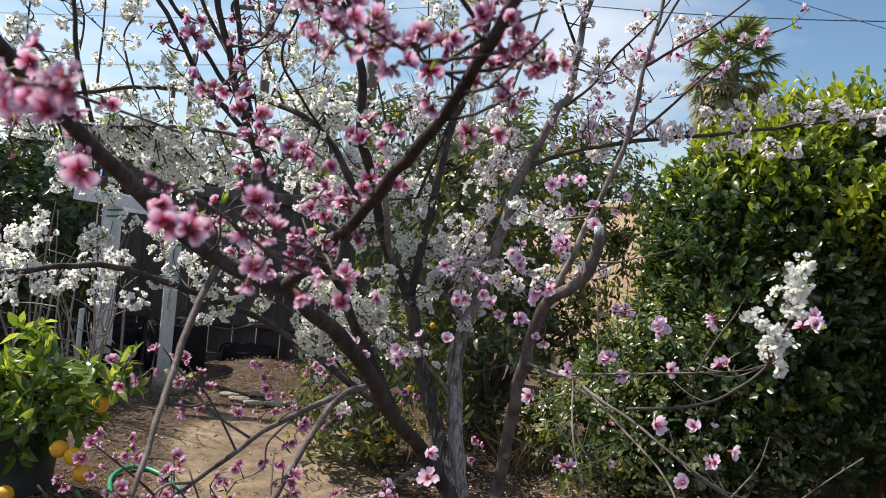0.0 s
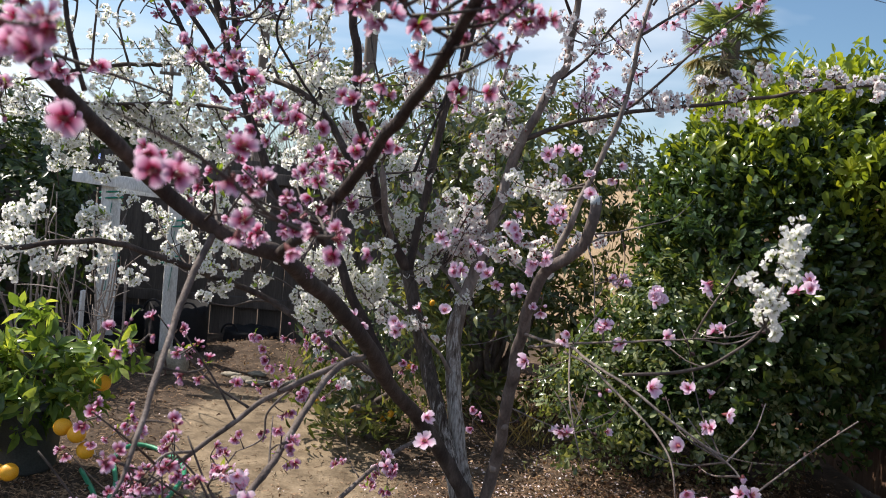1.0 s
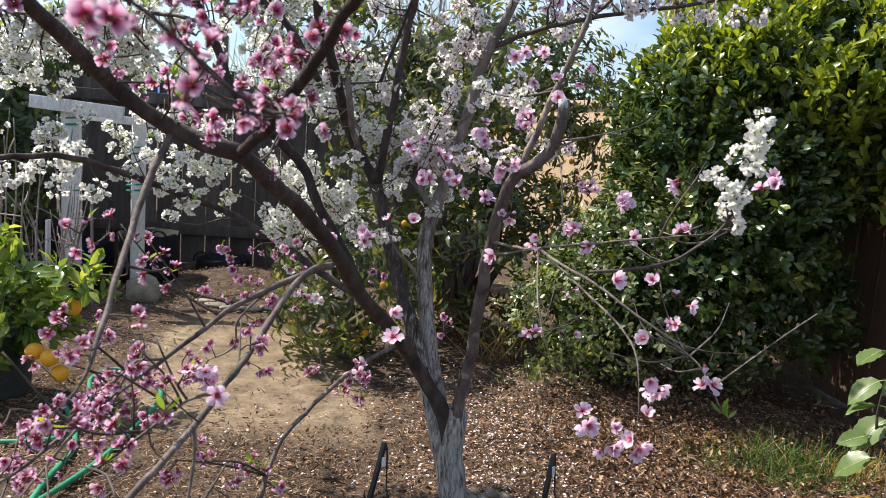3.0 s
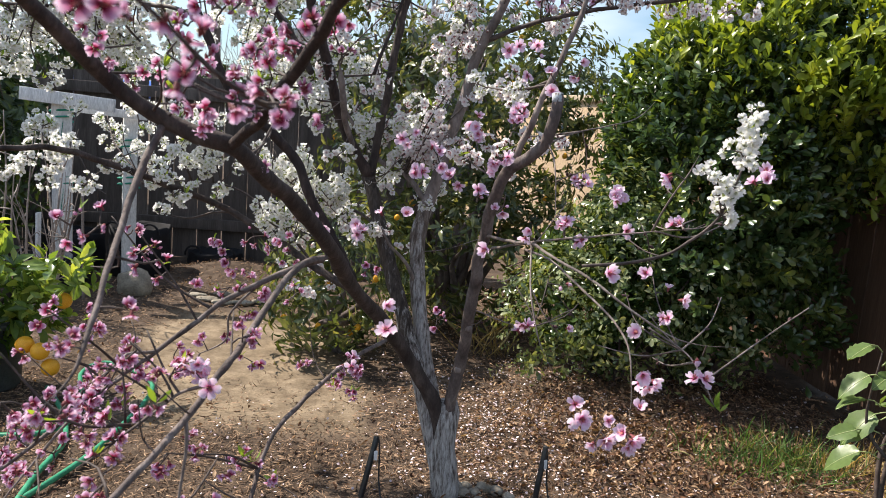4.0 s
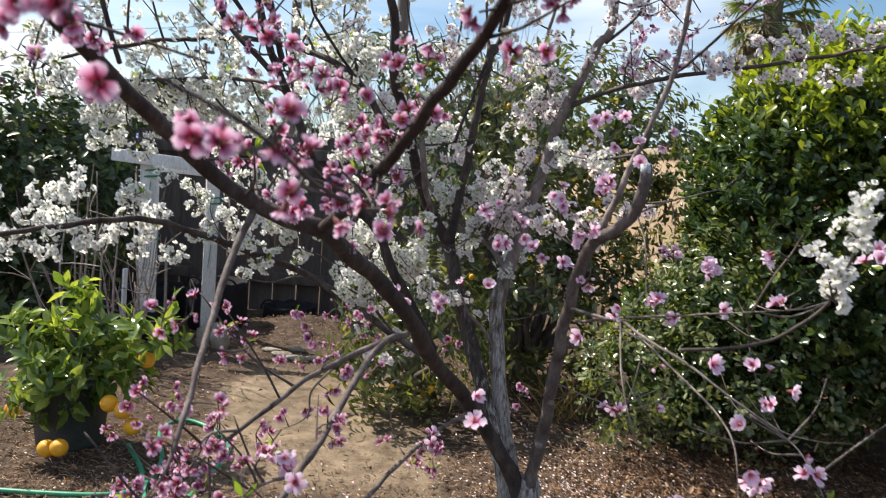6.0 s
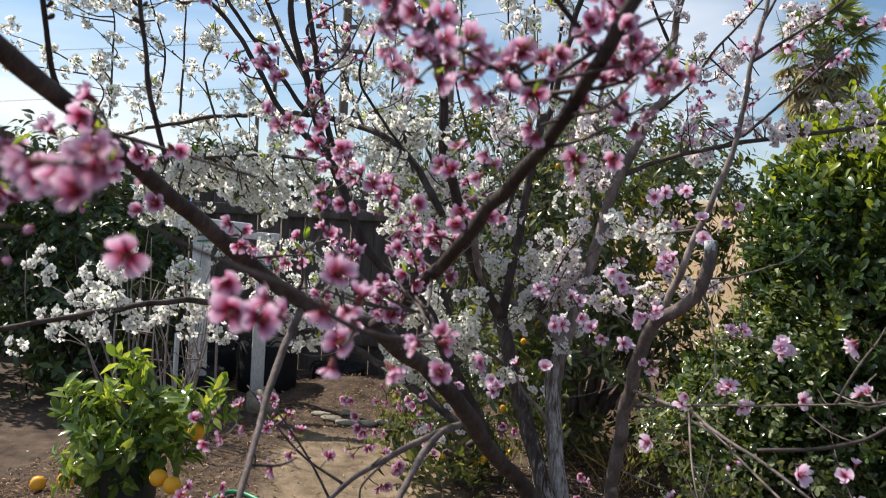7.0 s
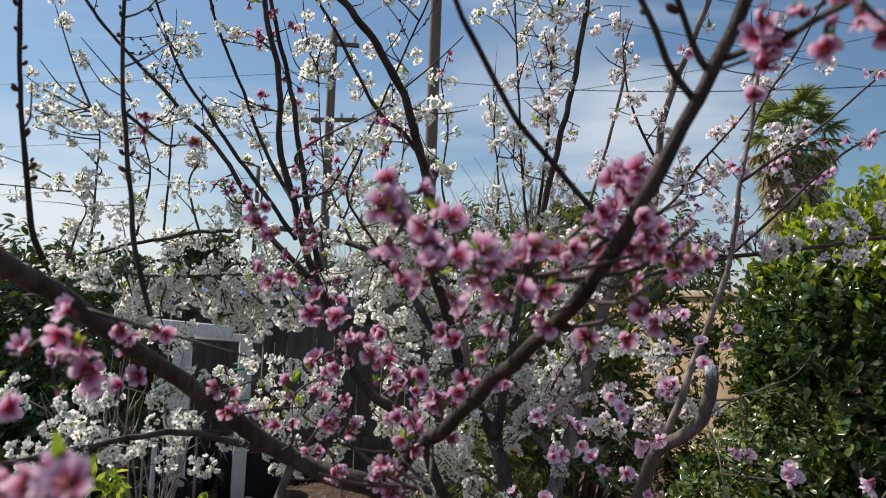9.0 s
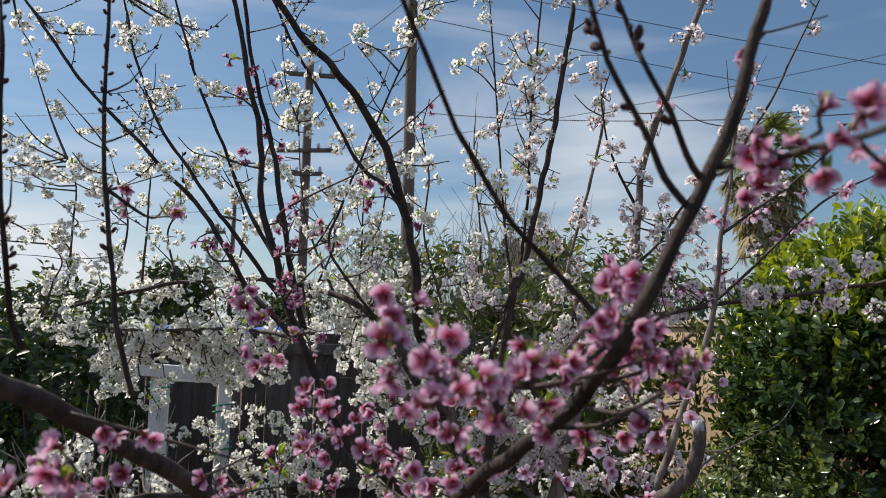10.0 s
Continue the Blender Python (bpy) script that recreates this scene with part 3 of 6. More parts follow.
def limb(name, r0, r1, points, spec=None):
    """A limb, rough-barked, with its side twigs and bloom."""
    length = float(np.sum(np.linalg.norm(np.diff(np.array(points), axis=0), axis=1)))
    k = np.linspace(0, 1, len(points)) ** (0.50 if name == "main_limb" else 2.2 if name == "trunk" else 0.85)
    path, rad = spline(points, r0 * (1 - k) + r1 * k, max(0.010, r0 * 0.7))
    rng = rng_tree
    wob = rng.normal(0, 1, path.shape)
    for _ in range(4):
        wob[1:-1] = (wob[:-2] + wob[1:-1] + wob[2:]) / 3
    wob[0] = 0
    path = path + wob * min(0.004, r0 * 0.35)
    if r0 < 0.009 or name in ("main_limb", "near_limb"):
        rad = rad * np.clip((1 - np.linspace(0, 1, len(rad))) / (0.05 if name == "main_limb" else 0.18), 0.3, 1)
    swell = (rng.random(len(path)) < 0.06).astype(float)
    knots = 1 + 0.07 * swell + 0.05 * np.roll(swell, 1) + 0.05 * np.roll(swell, -1)
    v, f = tube(path, rad * knots, 22 if name == "trunk" else 14 if r0 > 0.012 else 7, 0.09 if name == "trunk" else 0.055, int(rng.integers(1e6)))
    # the bark tone carries light too: dark on backlit limbs, pale on sunlit ones
    mat = BARK_BACKLIT if name in ("near_limb", "fork", "upright_limb", "upright_shoot", "left_fork", "shoot") else BARK_PALE_LIT if name in ("upper_limb", "right_shoot", "side_fork", "cut_stub", "drooping_shoot", "low_twig", "thin_shoot") else BARKMID if name in ("lower_limb", "hanging_shoot", "right_limb") else BARK if r0 > 0.008 or name == "fork" else TWIG
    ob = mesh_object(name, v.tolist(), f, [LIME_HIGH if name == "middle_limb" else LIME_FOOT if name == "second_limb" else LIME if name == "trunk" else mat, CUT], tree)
    if name in ("right_limb", "cut_stub"):
        ob.data.polygons[len(f) - 1].material_index = 1
    if name == "right_limb":
        tip = path[-1] - path[-2]
        tip /= np.linalg.norm(tip)
        v, f = tube(np.array([path[-1] - tip * 0.02, path[-1] - tip * 0.010, path[-1] + tip * 0.002]), rad[-1] * np.array([1.02, 1.06, 1.02]), 14, 0.03, 4)
        mesh_object("wound_paint", v.tolist(), f, [CUT], tree)
        for share in (0.33, 0.45):
            i = int(len(path) * share)
            out = np.array((0.25 * (1 if share > 0.4 else -1), -1.0, 0.1)) / 1.04
            v, f = tube(np.array([path[i] + out * rad[i] * 0.7, path[i] + out * (rad[i] + 0.004), path[i] + out * (rad[i] + 0.007)]), np.array([0.010, 0.0095, 0.006]), 12, 0.12, i)
            mesh_object("pruning_scar", v.tolist(), f, [BARK_PALE_LIT], tree)
    WOOD.append(path[int(len(path) * (0.45 if r0 > 0.012 else 0.15)):])
    if spec:
        along_bloom(path, rad, spec)
        # bare side twigs with a few buds
        for _ in range(0 if name in ("garland", "fork", "drooping_shoot", "spray") else int(length * (1 - spec[1]) * 3.6)):
            i = int(len(path) * (spec[1] + (1 - spec[1]) * rng.random())) - 2
            i = max(1, min(len(path) - 2, i))
            t = path[i + 1] - path[i - 1]
            side = rng.normal(0, 1, 3) + (0, 0, 0.5)
            side -= 0.6 * t * (side @ t) / (t @ t + 1e-12)
            side /= np.linalg.norm(side)
            reach = rng.uniform(0.05, 0.20) * (0.6 if path[i][1] < 1.2 else 1.0)
            pts = [path[i], path[i] + side * reach * 0.5 + rng.normal(0, 0.014, 3), path[i] + side * reach + np.array((0, 0, 0.02)) + rng.normal(0, 0.012, 3)]
            tp, tr = spline(pts, [0.0016, 0.0013, 0.0008] if path[i][1] < 1.2 else [0.0018, 0.0013, 0.0007], 0.02)
            tv, tf = tube(tp, tr, 5, 0.05, int(rng.integers(1e6)))
            mesh_object("twig", tv.tolist(), tf, [TWIG], tree)
            if spec[0] != "bud" and rng.random() < 0.7:
                along_bloom(tp, tr, (spec[0], 0.2, 1.0, spec[3] * 1.0))
    return ob


def cluster(kind, place, count, spread):
    """Open blossoms crowded round one spur."""
    rng = rng_tree
    p = np.array(place)
    for _ in range(count):
        d = rng.normal(0, 1, 3) + (-0.05, -0.5, 0.15)
        d /= np.linalg.norm(d)
        q = p + d * spread * rng.uniform(0.6, 1.2)
        if count > 1:
            spur(p, q, 0.0012)
            if kind == "pink" and rng.random() < 0.22:
                tuft(q, 0.017)
        bloom(kind, q, d + (0, -1.3, 0.25), 0.08 if count > 1 else 0.0)


def shoots(kind, count, low, high, density, bark=TWIG):
    """Young shoots from the nearest wood to places between low and high, in bloom."""
    rng = rng_tree
    wood = np.vstack(WOOD)
    for _ in range(count):
        tip = np.array(low) + (np.array(high) - np.array(low)) * rng.random(3)
        near = np.linalg.norm((wood - tip) * (1, 0.7, 1), axis=1) + 0.35 * np.maximum(0, wood[:, 2] - tip[2] + 0.05)
        near[np.linalg.norm(wood - tip, axis=1) < 0.10] = 9
        foot = wood[int(np.argmin(near + rng.uniform(0, 0.08, len(near))))]
        reach = np.linalg.norm(tip - foot)
        mid = foot * 0.5 + tip * 0.5 + rng.normal(0, 0.06 * reach, 3) - (0, 0, 0.06 * reach)
        r = (0.0012 + 0.003 * min(0.6, reach)) if kind in ("bud", "rose") else (0.0018 + 0.005 * min(0.6, reach))
        path, rad = spline([foot, mid, tip], [r, r * 0.75, 0.0013], 0.02)
        v, f = tube(path, rad, 6, 0.06, int(rng.integers(1e6)))
        mesh_object("shoot", v.tolist(), f, [bark], tree)
        along_bloom(path, rad, (kind, max(0.15, 1 - 0.32 / reach), 1.0, density))


# ---- the grafted peach tree's wood: limb(name, thickness at foot and tip, points, bloom) ----
limb("trunk", 0.041, 0.029, [(0.328, 2.260, -0.045), (0.317, 2.260, 0.073), (0.307, 2.260, 0.181), (0.307, 2.260, 0.252), (0.306, 2.260, 0.305), (0.307, 2.260, 0.337)], None)
limb("main_limb", 0.0275, 0.0085, [(0.308, 2.260, 0.037), (0.278, 2.250, 0.296), (0.213, 2.220, 0.422), (0.150, 2.160, 0.537), (0.093, 2.080, 0.626), (0.023, 1.920, 0.746), (-0.022, 1.720, 0.880), (-0.079, 1.600, 0.969), (-0.114, 1.460, 1.033), (-0.143, 1.370, 1.076), (-0.193, 1.370, 1.087), (-0.263, 1.360, 1.117), (-0.318, 1.330, 1.159), (-0.346, 1.240, 1.212), (-0.359, 1.170, 1.246), (-0.368, 0.990, 1.321), (-0.366, 0.930, 1.338), (-0.363, 0.850, 1.364), (-0.352, 0.635, 1.440)], None)
limb("near_limb", 0.0092, 0.0047, [(-0.143, 1.370, 1.074), (-0.078, 1.280, 1.120), (-0.027, 1.200, 1.176), (0.029, 1.120, 1.237), (0.065, 1.050, 1.276), (0.095, 0.990, 1.308), (0.115, 0.940, 1.339), (0.136, 0.900, 1.379), (0.151, 0.885, 1.406), (0.170, 0.880, 1.440), (0.224, 0.880, 1.562), (0.240, 0.880, 1.603), (0.249, 0.880, 1.635), (0.308, 0.880, 1.847)], ('pink', 0.15, 1, 11))
limb("fork", 0.0031, 0.002, [(0.197, 0.885, 1.487), (0.172, 0.870, 1.514), (0.158, 0.860, 1.542), (0.139, 0.850, 1.573), (0.125, 0.840, 1.595), (0.119, 0.840, 1.617), (0.058, 0.840, 1.828)], ('bud', 0.2, 1, 40))
limb("fork", 0.0028, 0.0018, [(0.203, 0.880, 1.514), (0.189, 0.870, 1.532), (0.175, 0.860, 1.560), (0.160, 0.850, 1.582), (0.148, 0.850, 1.608), (0.143, 0.850, 1.622), (0.066, 0.850, 1.827)], ('bud', 0.1, 1, 40))
limb("fork", 0.003, 0.0018, [(0.213, 0.880, 1.524), (0.224, 0.860, 1.524), (0.234, 0.820, 1.517), (0.238, 0.780, 1.513), (0.240, 0.730, 1.505), (0.237, 0.680, 1.499), (0.232, 0.640, 1.492), (0.206, 0.425, 1.455)], ('pink', 0.1, 1, 30))
limb("fork", 0.0032, 0.002, [(0.145, 0.990, 1.404), (0.126, 1.000, 1.427), (0.098, 0.980, 1.455), (0.060, 0.950, 1.489), (0.036, 0.900, 1.518), (0.014, 0.860, 1.549), (0.006, 0.850, 1.567), (-0.079, 0.751, 1.745)], ('pink', 0.2, 1, 22))
limb("garland", 0.0022, 0.0013, [(0.128, 1.000, 1.353), (0.092, 0.920, 1.353), (0.055, 0.850, 1.356), (0.025, 0.800, 1.361), (-0.001, 0.770, 1.366), (-0.023, 0.750, 1.375)], ('pink', 0, 1, 26))
limb("garland", 0.0022, 0.0013, [(-0.061, 1.260, 1.139), (-0.012, 1.080, 1.127), (-0.006, 0.920, 1.133), (-0.024, 0.800, 1.153), (-0.031, 0.720, 1.173), (-0.051, 0.690, 1.193), (-0.077, 0.660, 1.208), (-0.099, 0.640, 1.220), (-0.107, 0.610, 1.237), (-0.110, 0.580, 1.252), (-0.113, 0.560, 1.263)], ('pink', 0.2, 1, 16))
limb("shoot", 0.004, 0.0025, [(-0.514, 1.170, 1.368), (-0.516, 1.150, 1.404), (-0.513, 1.130, 1.449), (-0.509, 1.110, 1.491), (-0.508, 1.100, 1.528), (-0.505, 1.090, 1.564), (-0.484, 1.032, 1.775)], ('bud', 0.1, 1, 45))
limb("shoot", 0.004, 0.0025, [(-0.436, 1.300, 1.302), (-0.467, 1.300, 1.394), (-0.476, 1.300, 1.464), (-0.488, 1.300, 1.544), (-0.501, 1.300, 1.633), (-0.505, 1.300, 1.716), (-0.509, 1.300, 1.817), (-0.510, 1.300, 1.868), (-0.515, 1.300, 2.088)], ('bud', 0.25, 1, 40))
limb("hanging_shoot", 0.006, 0.0025, [(-0.245, 1.360, 1.096), (-0.253, 1.270, 1.015), (-0.246, 1.200, 0.958), (-0.237, 1.130, 0.916), (-0.231, 1.080, 0.876), (-0.228, 1.040, 0.845), (-0.230, 1.000, 0.810), (-0.254, 0.960, 0.774)], ('pink', 0.45, 1, 34))
limb("second_limb", 0.026, 0.019, [(0.316, 2.260, 0.037), (0.247, 2.260, 0.307), (0.187, 2.280, 0.495), (0.145, 2.300, 0.624), (0.101, 2.330, 0.751), (0.054, 2.360, 0.896), (0.031, 2.380, 0.977)], None)
limb("left_fork", 0.0165, 0.007, [(0.032, 2.380, 0.974), (-0.021, 2.360, 1.058), (-0.074, 2.320, 1.192), (-0.109, 2.250, 1.333), (-0.136, 2.200, 1.414), (-0.141, 2.180, 1.539), (-0.158, 2.160, 1.653), (-0.187, 2.120, 1.760), (-0.222, 2.100, 1.863), (-0.264, 2.060, 1.932), (-0.333, 2.000, 2.024), (-0.401, 1.960, 2.085), (-0.434, 1.950, 2.132), (-0.560, 1.912, 2.309)], ('white', 0.3, 1, 40))
limb("cut_stub", 0.0085, 0.009, [(-0.017, 2.360, 1.055), (-0.040, 2.300, 1.130), (-0.051, 2.260, 1.210), (-0.059, 2.240, 1.291)], None)
limb("right_fork", 0.0135, 0.006, [(0.035, 2.380, 0.974), (0.046, 2.400, 1.079), (0.068, 2.400, 1.214), (0.084, 2.400, 1.347), (0.102, 2.400, 1.462), (0.115, 2.400, 1.559), (0.126, 2.400, 1.534), (0.171, 2.400, 1.728), (0.216, 2.400, 1.941), (0.245, 2.380, 2.117), (0.268, 2.350, 2.272), (0.280, 2.350, 2.355), (0.311, 2.350, 2.573)], ('white', 0.35, 1, 30))
limb("middle_limb", 0.027, 0.021, [(0.326, 2.260, 0.038), (0.266, 2.280, 0.278), (0.241, 2.300, 0.406), (0.215, 2.320, 0.537), (0.194, 2.340, 0.670), (0.189, 2.360, 0.803), (0.207, 2.380, 0.905)], None)
limb("upper_limb", 0.0205, 0.007, [(0.205, 2.380, 0.896), (0.236, 2.400, 0.990), (0.255, 2.400, 1.077), (0.290, 2.420, 1.197), (0.314, 2.420, 1.316), (0.345, 2.420, 1.398), (0.385, 2.420, 1.486), (0.419, 2.420, 1.586), (0.451, 2.420, 1.622), (0.467, 2.420, 1.768), (0.483, 2.420, 1.899), (0.558, 2.400, 2.125), (0.631, 2.400, 2.309), (0.712, 2.400, 2.514)], ('blush', 0.2, 1, 70))
limb("side_fork", 0.009, 0.004, [(0.197, 2.380, 0.924), (0.133, 2.420, 0.991), (0.062, 2.450, 1.019), (-0.045, 2.500, 1.141), (-0.124, 2.520, 1.275), (-0.169, 2.550, 1.396)], ('white', 0.3, 1, 80))
limb("side_fork", 0.007, 0.004, [(0.325, 2.420, 1.334), (0.303, 2.450, 1.435), (0.290, 2.480, 1.522), (0.274, 2.500, 1.591), (0.375, 2.500, 2.004), (0.365, 2.500, 2.249)], ('blush', 0.1, 1, 80))
limb("side_fork", 0.007, 0.003, [(0.198, 2.340, 0.661), (0.151, 2.300, 0.743), (0.107, 2.280, 0.793), (0.071, 2.250, 0.860)], ('blush', 0.5, 1, 30))
limb("right_limb", 0.0185, 0.0128, [(0.335, 2.260, 0.038), (0.309, 2.250, 0.292), (0.330, 2.200, 0.478), (0.338, 2.140, 0.626), (0.343, 2.100, 0.745), (0.355, 2.050, 0.875), (0.363, 2.000, 0.968), (0.387, 1.960, 1.042), (0.427, 1.930, 1.076), (0.459, 1.900, 1.116), (0.470, 1.880, 1.169), (0.480, 1.880, 1.224)], None)
limb("right_shoot", 0.0085, 0.004, [(0.399, 1.960, 1.059), (0.424, 1.950, 1.147), (0.464, 1.960, 1.250), (0.499, 1.970, 1.334), (0.528, 1.980, 1.416), (0.550, 2.000, 1.514), (0.564, 2.000, 1.629), (0.596, 2.020, 1.776), (0.608, 2.020, 1.860), (0.639, 2.020, 2.078)], ('rose', 0.35, 1, 22))
limb("long_shoot", 0.008, 0.003, [(0.350, 2.420, 1.398), (0.458, 2.380, 1.445), (0.528, 2.320, 1.463), (0.653, 2.250, 1.488), (0.848, 2.150, 1.515), (1.020, 2.050, 1.545), (1.076, 2.000, 1.552), (1.185, 1.950, 1.554), (1.384, 1.858, 1.558)], ('blush', 0.35, 1, 60))
limb("side_shoot", 0.004, 0.002, [(0.610, 2.200, 1.491), (0.673, 2.150, 1.559), (0.725, 2.100, 1.622), (0.797, 2.080, 1.697), (0.866, 2.050, 1.747), (0.925, 2.030, 1.776), (0.951, 2.000, 1.808)], ('rose', 0.2, 1, 30))
limb("side_shoot", 0.004, 0.002, [(0.564, 2.000, 1.629), (0.629, 2.000, 1.677), (0.706, 2.000, 1.733), (0.770, 2.000, 1.787), (0.820, 2.000, 1.833), (0.983, 2.000, 1.982)], ('rose', 0.2, 1, 26))
limb("side_shoot", 0.005, 0.002, [(0.443, 2.420, 1.586), (0.521, 2.420, 1.662), (0.580, 2.420, 1.753), (0.641, 2.420, 1.827), (0.716, 2.420, 1.919), (0.737, 2.400, 1.982), (0.804, 2.337, 2.182)], ('blush', 0.1, 1, 90))
limb("side_shoot", 0.004, 0.002, [(0.665, 2.300, 1.793), (0.726, 2.300, 1.917), (0.801, 2.300, 2.042), (0.863, 2.300, 2.167), (0.909, 2.300, 2.262), (1.006, 2.300, 2.459)], ('blush', 0.1, 1, 60))
limb("drooping_shoot", 0.0044, 0.0012, [(0.355, 2.050, 0.867), (0.393, 1.900, 0.878), (0.427, 1.750, 0.896), (0.434, 1.620, 0.894), (0.491, 1.520, 0.872), (0.545, 1.470, 0.838), (0.608, 1.430, 0.801), (0.672, 1.420, 0.782), (0.748, 1.420, 0.782)], ('rose', 0.4, 1, 10))
limb("drooping_shoot", 0.0038, 0.0012, [(0.369, 2.020, 0.839), (0.410, 1.880, 0.875), (0.475, 1.780, 0.905), (0.553, 1.700, 0.929), (0.651, 1.640, 0.954), (0.700, 1.620, 0.964)], ('rose', 0.4, 1, 22))
limb("spray", 0.0034, 0.0018, [(0.479, 1.520, 0.893), (0.567, 1.500, 0.910), (0.625, 1.490, 0.929), (0.659, 1.480, 0.957), (0.690, 1.480, 0.982), (0.712, 1.470, 1.018), (0.728, 1.460, 1.083), (0.738, 1.460, 1.143), (0.740, 1.460, 1.188)], ('white', 0.62, 1, 120))
limb("spray", 0.003, 0.002, [(0.710, 1.470, 1.015), (0.694, 1.470, 1.060), (0.666, 1.470, 1.088)], ('white', 0.1, 1, 110))
limb("drooping_shoot", 0.0028, 0.0012, [(0.418, 1.800, 0.875), (0.446, 1.650, 0.878), (0.489, 1.500, 0.844), (0.523, 1.420, 0.813), (0.537, 1.370, 0.779), (0.537, 1.330, 0.714), (0.533, 1.310, 0.673)], ('rose', 0.9, 1, 60))
limb("drooping_shoot", 0.0024, 0.001, [(0.424, 1.770, 0.896), (0.414, 1.660, 0.803), (0.428, 1.600, 0.725), (0.452, 1.580, 0.674)], None)
limb("drooping_shoot", 0.0024, 0.001, [(0.465, 1.900, 1.117), (0.467, 1.800, 1.056), (0.467, 1.740, 0.938)], None)
limb("drooping_shoot", 0.0024, 0.001, [(0.645, 1.640, 0.955), (0.656, 1.620, 1.000), (0.674, 1.610, 1.042), (0.691, 1.600, 1.077), (0.706, 1.600, 1.115)], ('rose', 0.4, 1, 24))
limb("drooping_shoot", 0.0022, 0.001, [(0.655, 1.620, 0.758), (0.722, 1.580, 0.721), (0.743, 1.540, 0.686), (0.746, 1.500, 0.663), (0.752, 1.480, 0.643)], None)
limb("thin_shoot", 0.0025, 0.0012, [(0.450, 1.920, 1.102), (0.538, 2.000, 1.141), (0.647, 2.100, 1.167), (0.763, 2.200, 1.202), (0.852, 2.300, 1.274)], None)
limb("upright_limb", 0.0135, 0.005, [(0.021, 2.030, 0.733), (-0.047, 2.020, 0.858), (-0.096, 2.000, 0.949), (-0.135, 2.000, 1.030), (-0.190, 1.980, 1.089), (-0.269, 1.960, 1.157), (-0.316, 1.950, 1.248), (-0.355, 1.950, 1.339), (-0.392, 1.950, 1.417), (-0.424, 1.950, 1.508), (-0.451, 1.950, 1.599), (-0.476, 1.950, 1.677), (-0.487, 1.950, 1.839), (-0.521, 1.950, 1.974), (-0.552, 1.950, 2.112), (-0.566, 1.950, 2.182), (-0.607, 1.950, 2.398)], ('pink', 0.35, 0.8, 16))
limb("upright_shoot", 0.0075, 0.004, [(-0.370, 1.960, 1.399), (-0.409, 1.970, 1.540), (-0.437, 1.970, 1.684), (-0.465, 1.970, 1.818), (-0.498, 1.970, 1.941), (-0.524, 1.970, 2.037), (-0.545, 1.970, 2.177), (-0.578, 1.970, 2.395)], ('pink', 0.1, 0.8, 12))
limb("upright_shoot", 0.007, 0.003, [(-0.398, 1.970, 1.385), (-0.511, 2.000, 1.488), (-0.571, 2.000, 1.581), (-0.654, 2.020, 1.692), (-0.748, 2.030, 1.776), (-0.815, 2.040, 1.849), (-0.913, 2.050, 1.939), (-0.994, 2.050, 2.026), (-1.101, 2.060, 2.165), (-1.151, 2.060, 2.226), (-1.292, 2.060, 2.395)], ('white', 0.3, 0.8, 20))
limb("upright_shoot", 0.006, 0.0025, [(-0.458, 2.050, 1.480), (-0.573, 2.080, 1.620), (-0.659, 2.100, 1.722), (-0.731, 2.120, 1.813), (-0.797, 2.120, 1.902), (-0.850, 2.140, 1.999), (-0.902, 2.150, 2.127), (-0.929, 2.150, 2.237), (-0.980, 2.150, 2.450)], ('white', 0.4, 1, 24))
limb("upright_shoot", 0.006, 0.0025, [(-0.448, 2.000, 1.556), (-0.507, 2.050, 1.630), (-0.564, 2.080, 1.719), (-0.639, 2.100, 1.882), (-0.706, 2.100, 2.030), (-0.761, 2.100, 2.197), (-0.831, 2.100, 2.405)], ('white', 0.2, 1, 30))
limb("upright_shoot", 0.006, 0.003, [(-0.155, 2.150, 1.677), (-0.218, 2.120, 1.760), (-0.274, 2.100, 1.801), (-0.330, 2.080, 1.892), (-0.387, 2.060, 2.001), (-0.446, 2.050, 2.098), (-0.481, 2.050, 2.172), (-0.575, 2.050, 2.370)], ('white', 0.3, 1, 25))
limb("upright_shoot", 0.0045, 0.002, [(-0.223, 2.350, 1.382), (-0.324, 2.360, 1.506), (-0.406, 2.360, 1.632), (-0.378, 2.360, 1.746), (-0.320, 2.350, 1.891), (-0.259, 2.340, 2.037), (-0.190, 2.330, 2.199), (-0.153, 2.330, 2.316), (-0.087, 2.330, 2.525)], ('white', 0.2, 1, 60))
limb("upright_shoot", 0.005, 0.002, [(0.030, 2.300, 1.268), (0.103, 2.400, 1.517), (0.093, 2.450, 1.652), (0.079, 2.480, 1.825), (0.062, 2.500, 2.090), (0.043, 2.500, 2.358), (0.028, 2.500, 2.577)], ('white', 0.3, 1, 70))
limb("upright_shoot", 0.005, 0.002, [(0.134, 2.420, 1.600), (0.156, 2.450, 1.820), (0.162, 2.450, 2.023), (0.179, 2.450, 2.230), (0.191, 2.450, 2.370), (0.209, 2.450, 2.589)], ('blush', 0.2, 1, 60))
limb("upright_shoot", 0.005, 0.002, [(0.459, 2.420, 1.768), (0.419, 2.420, 1.849), (0.379, 2.420, 1.964), (0.362, 2.420, 2.115)], ('blush', 0.1, 1, 80))
limb("arching_limb", 0.011, 0.005, [(-0.148, 2.340, 1.261), (-0.244, 2.380, 1.405), (-0.330, 2.400, 1.473), (-0.441, 2.450, 1.518), (-0.593, 2.500, 1.548), (-0.750, 2.550, 1.555), (-0.933, 2.600, 1.543), (-1.081, 2.600, 1.516), (-1.210, 2.600, 1.486), (-1.338, 2.600, 1.438)], ('white', 0.25, 1, 40))
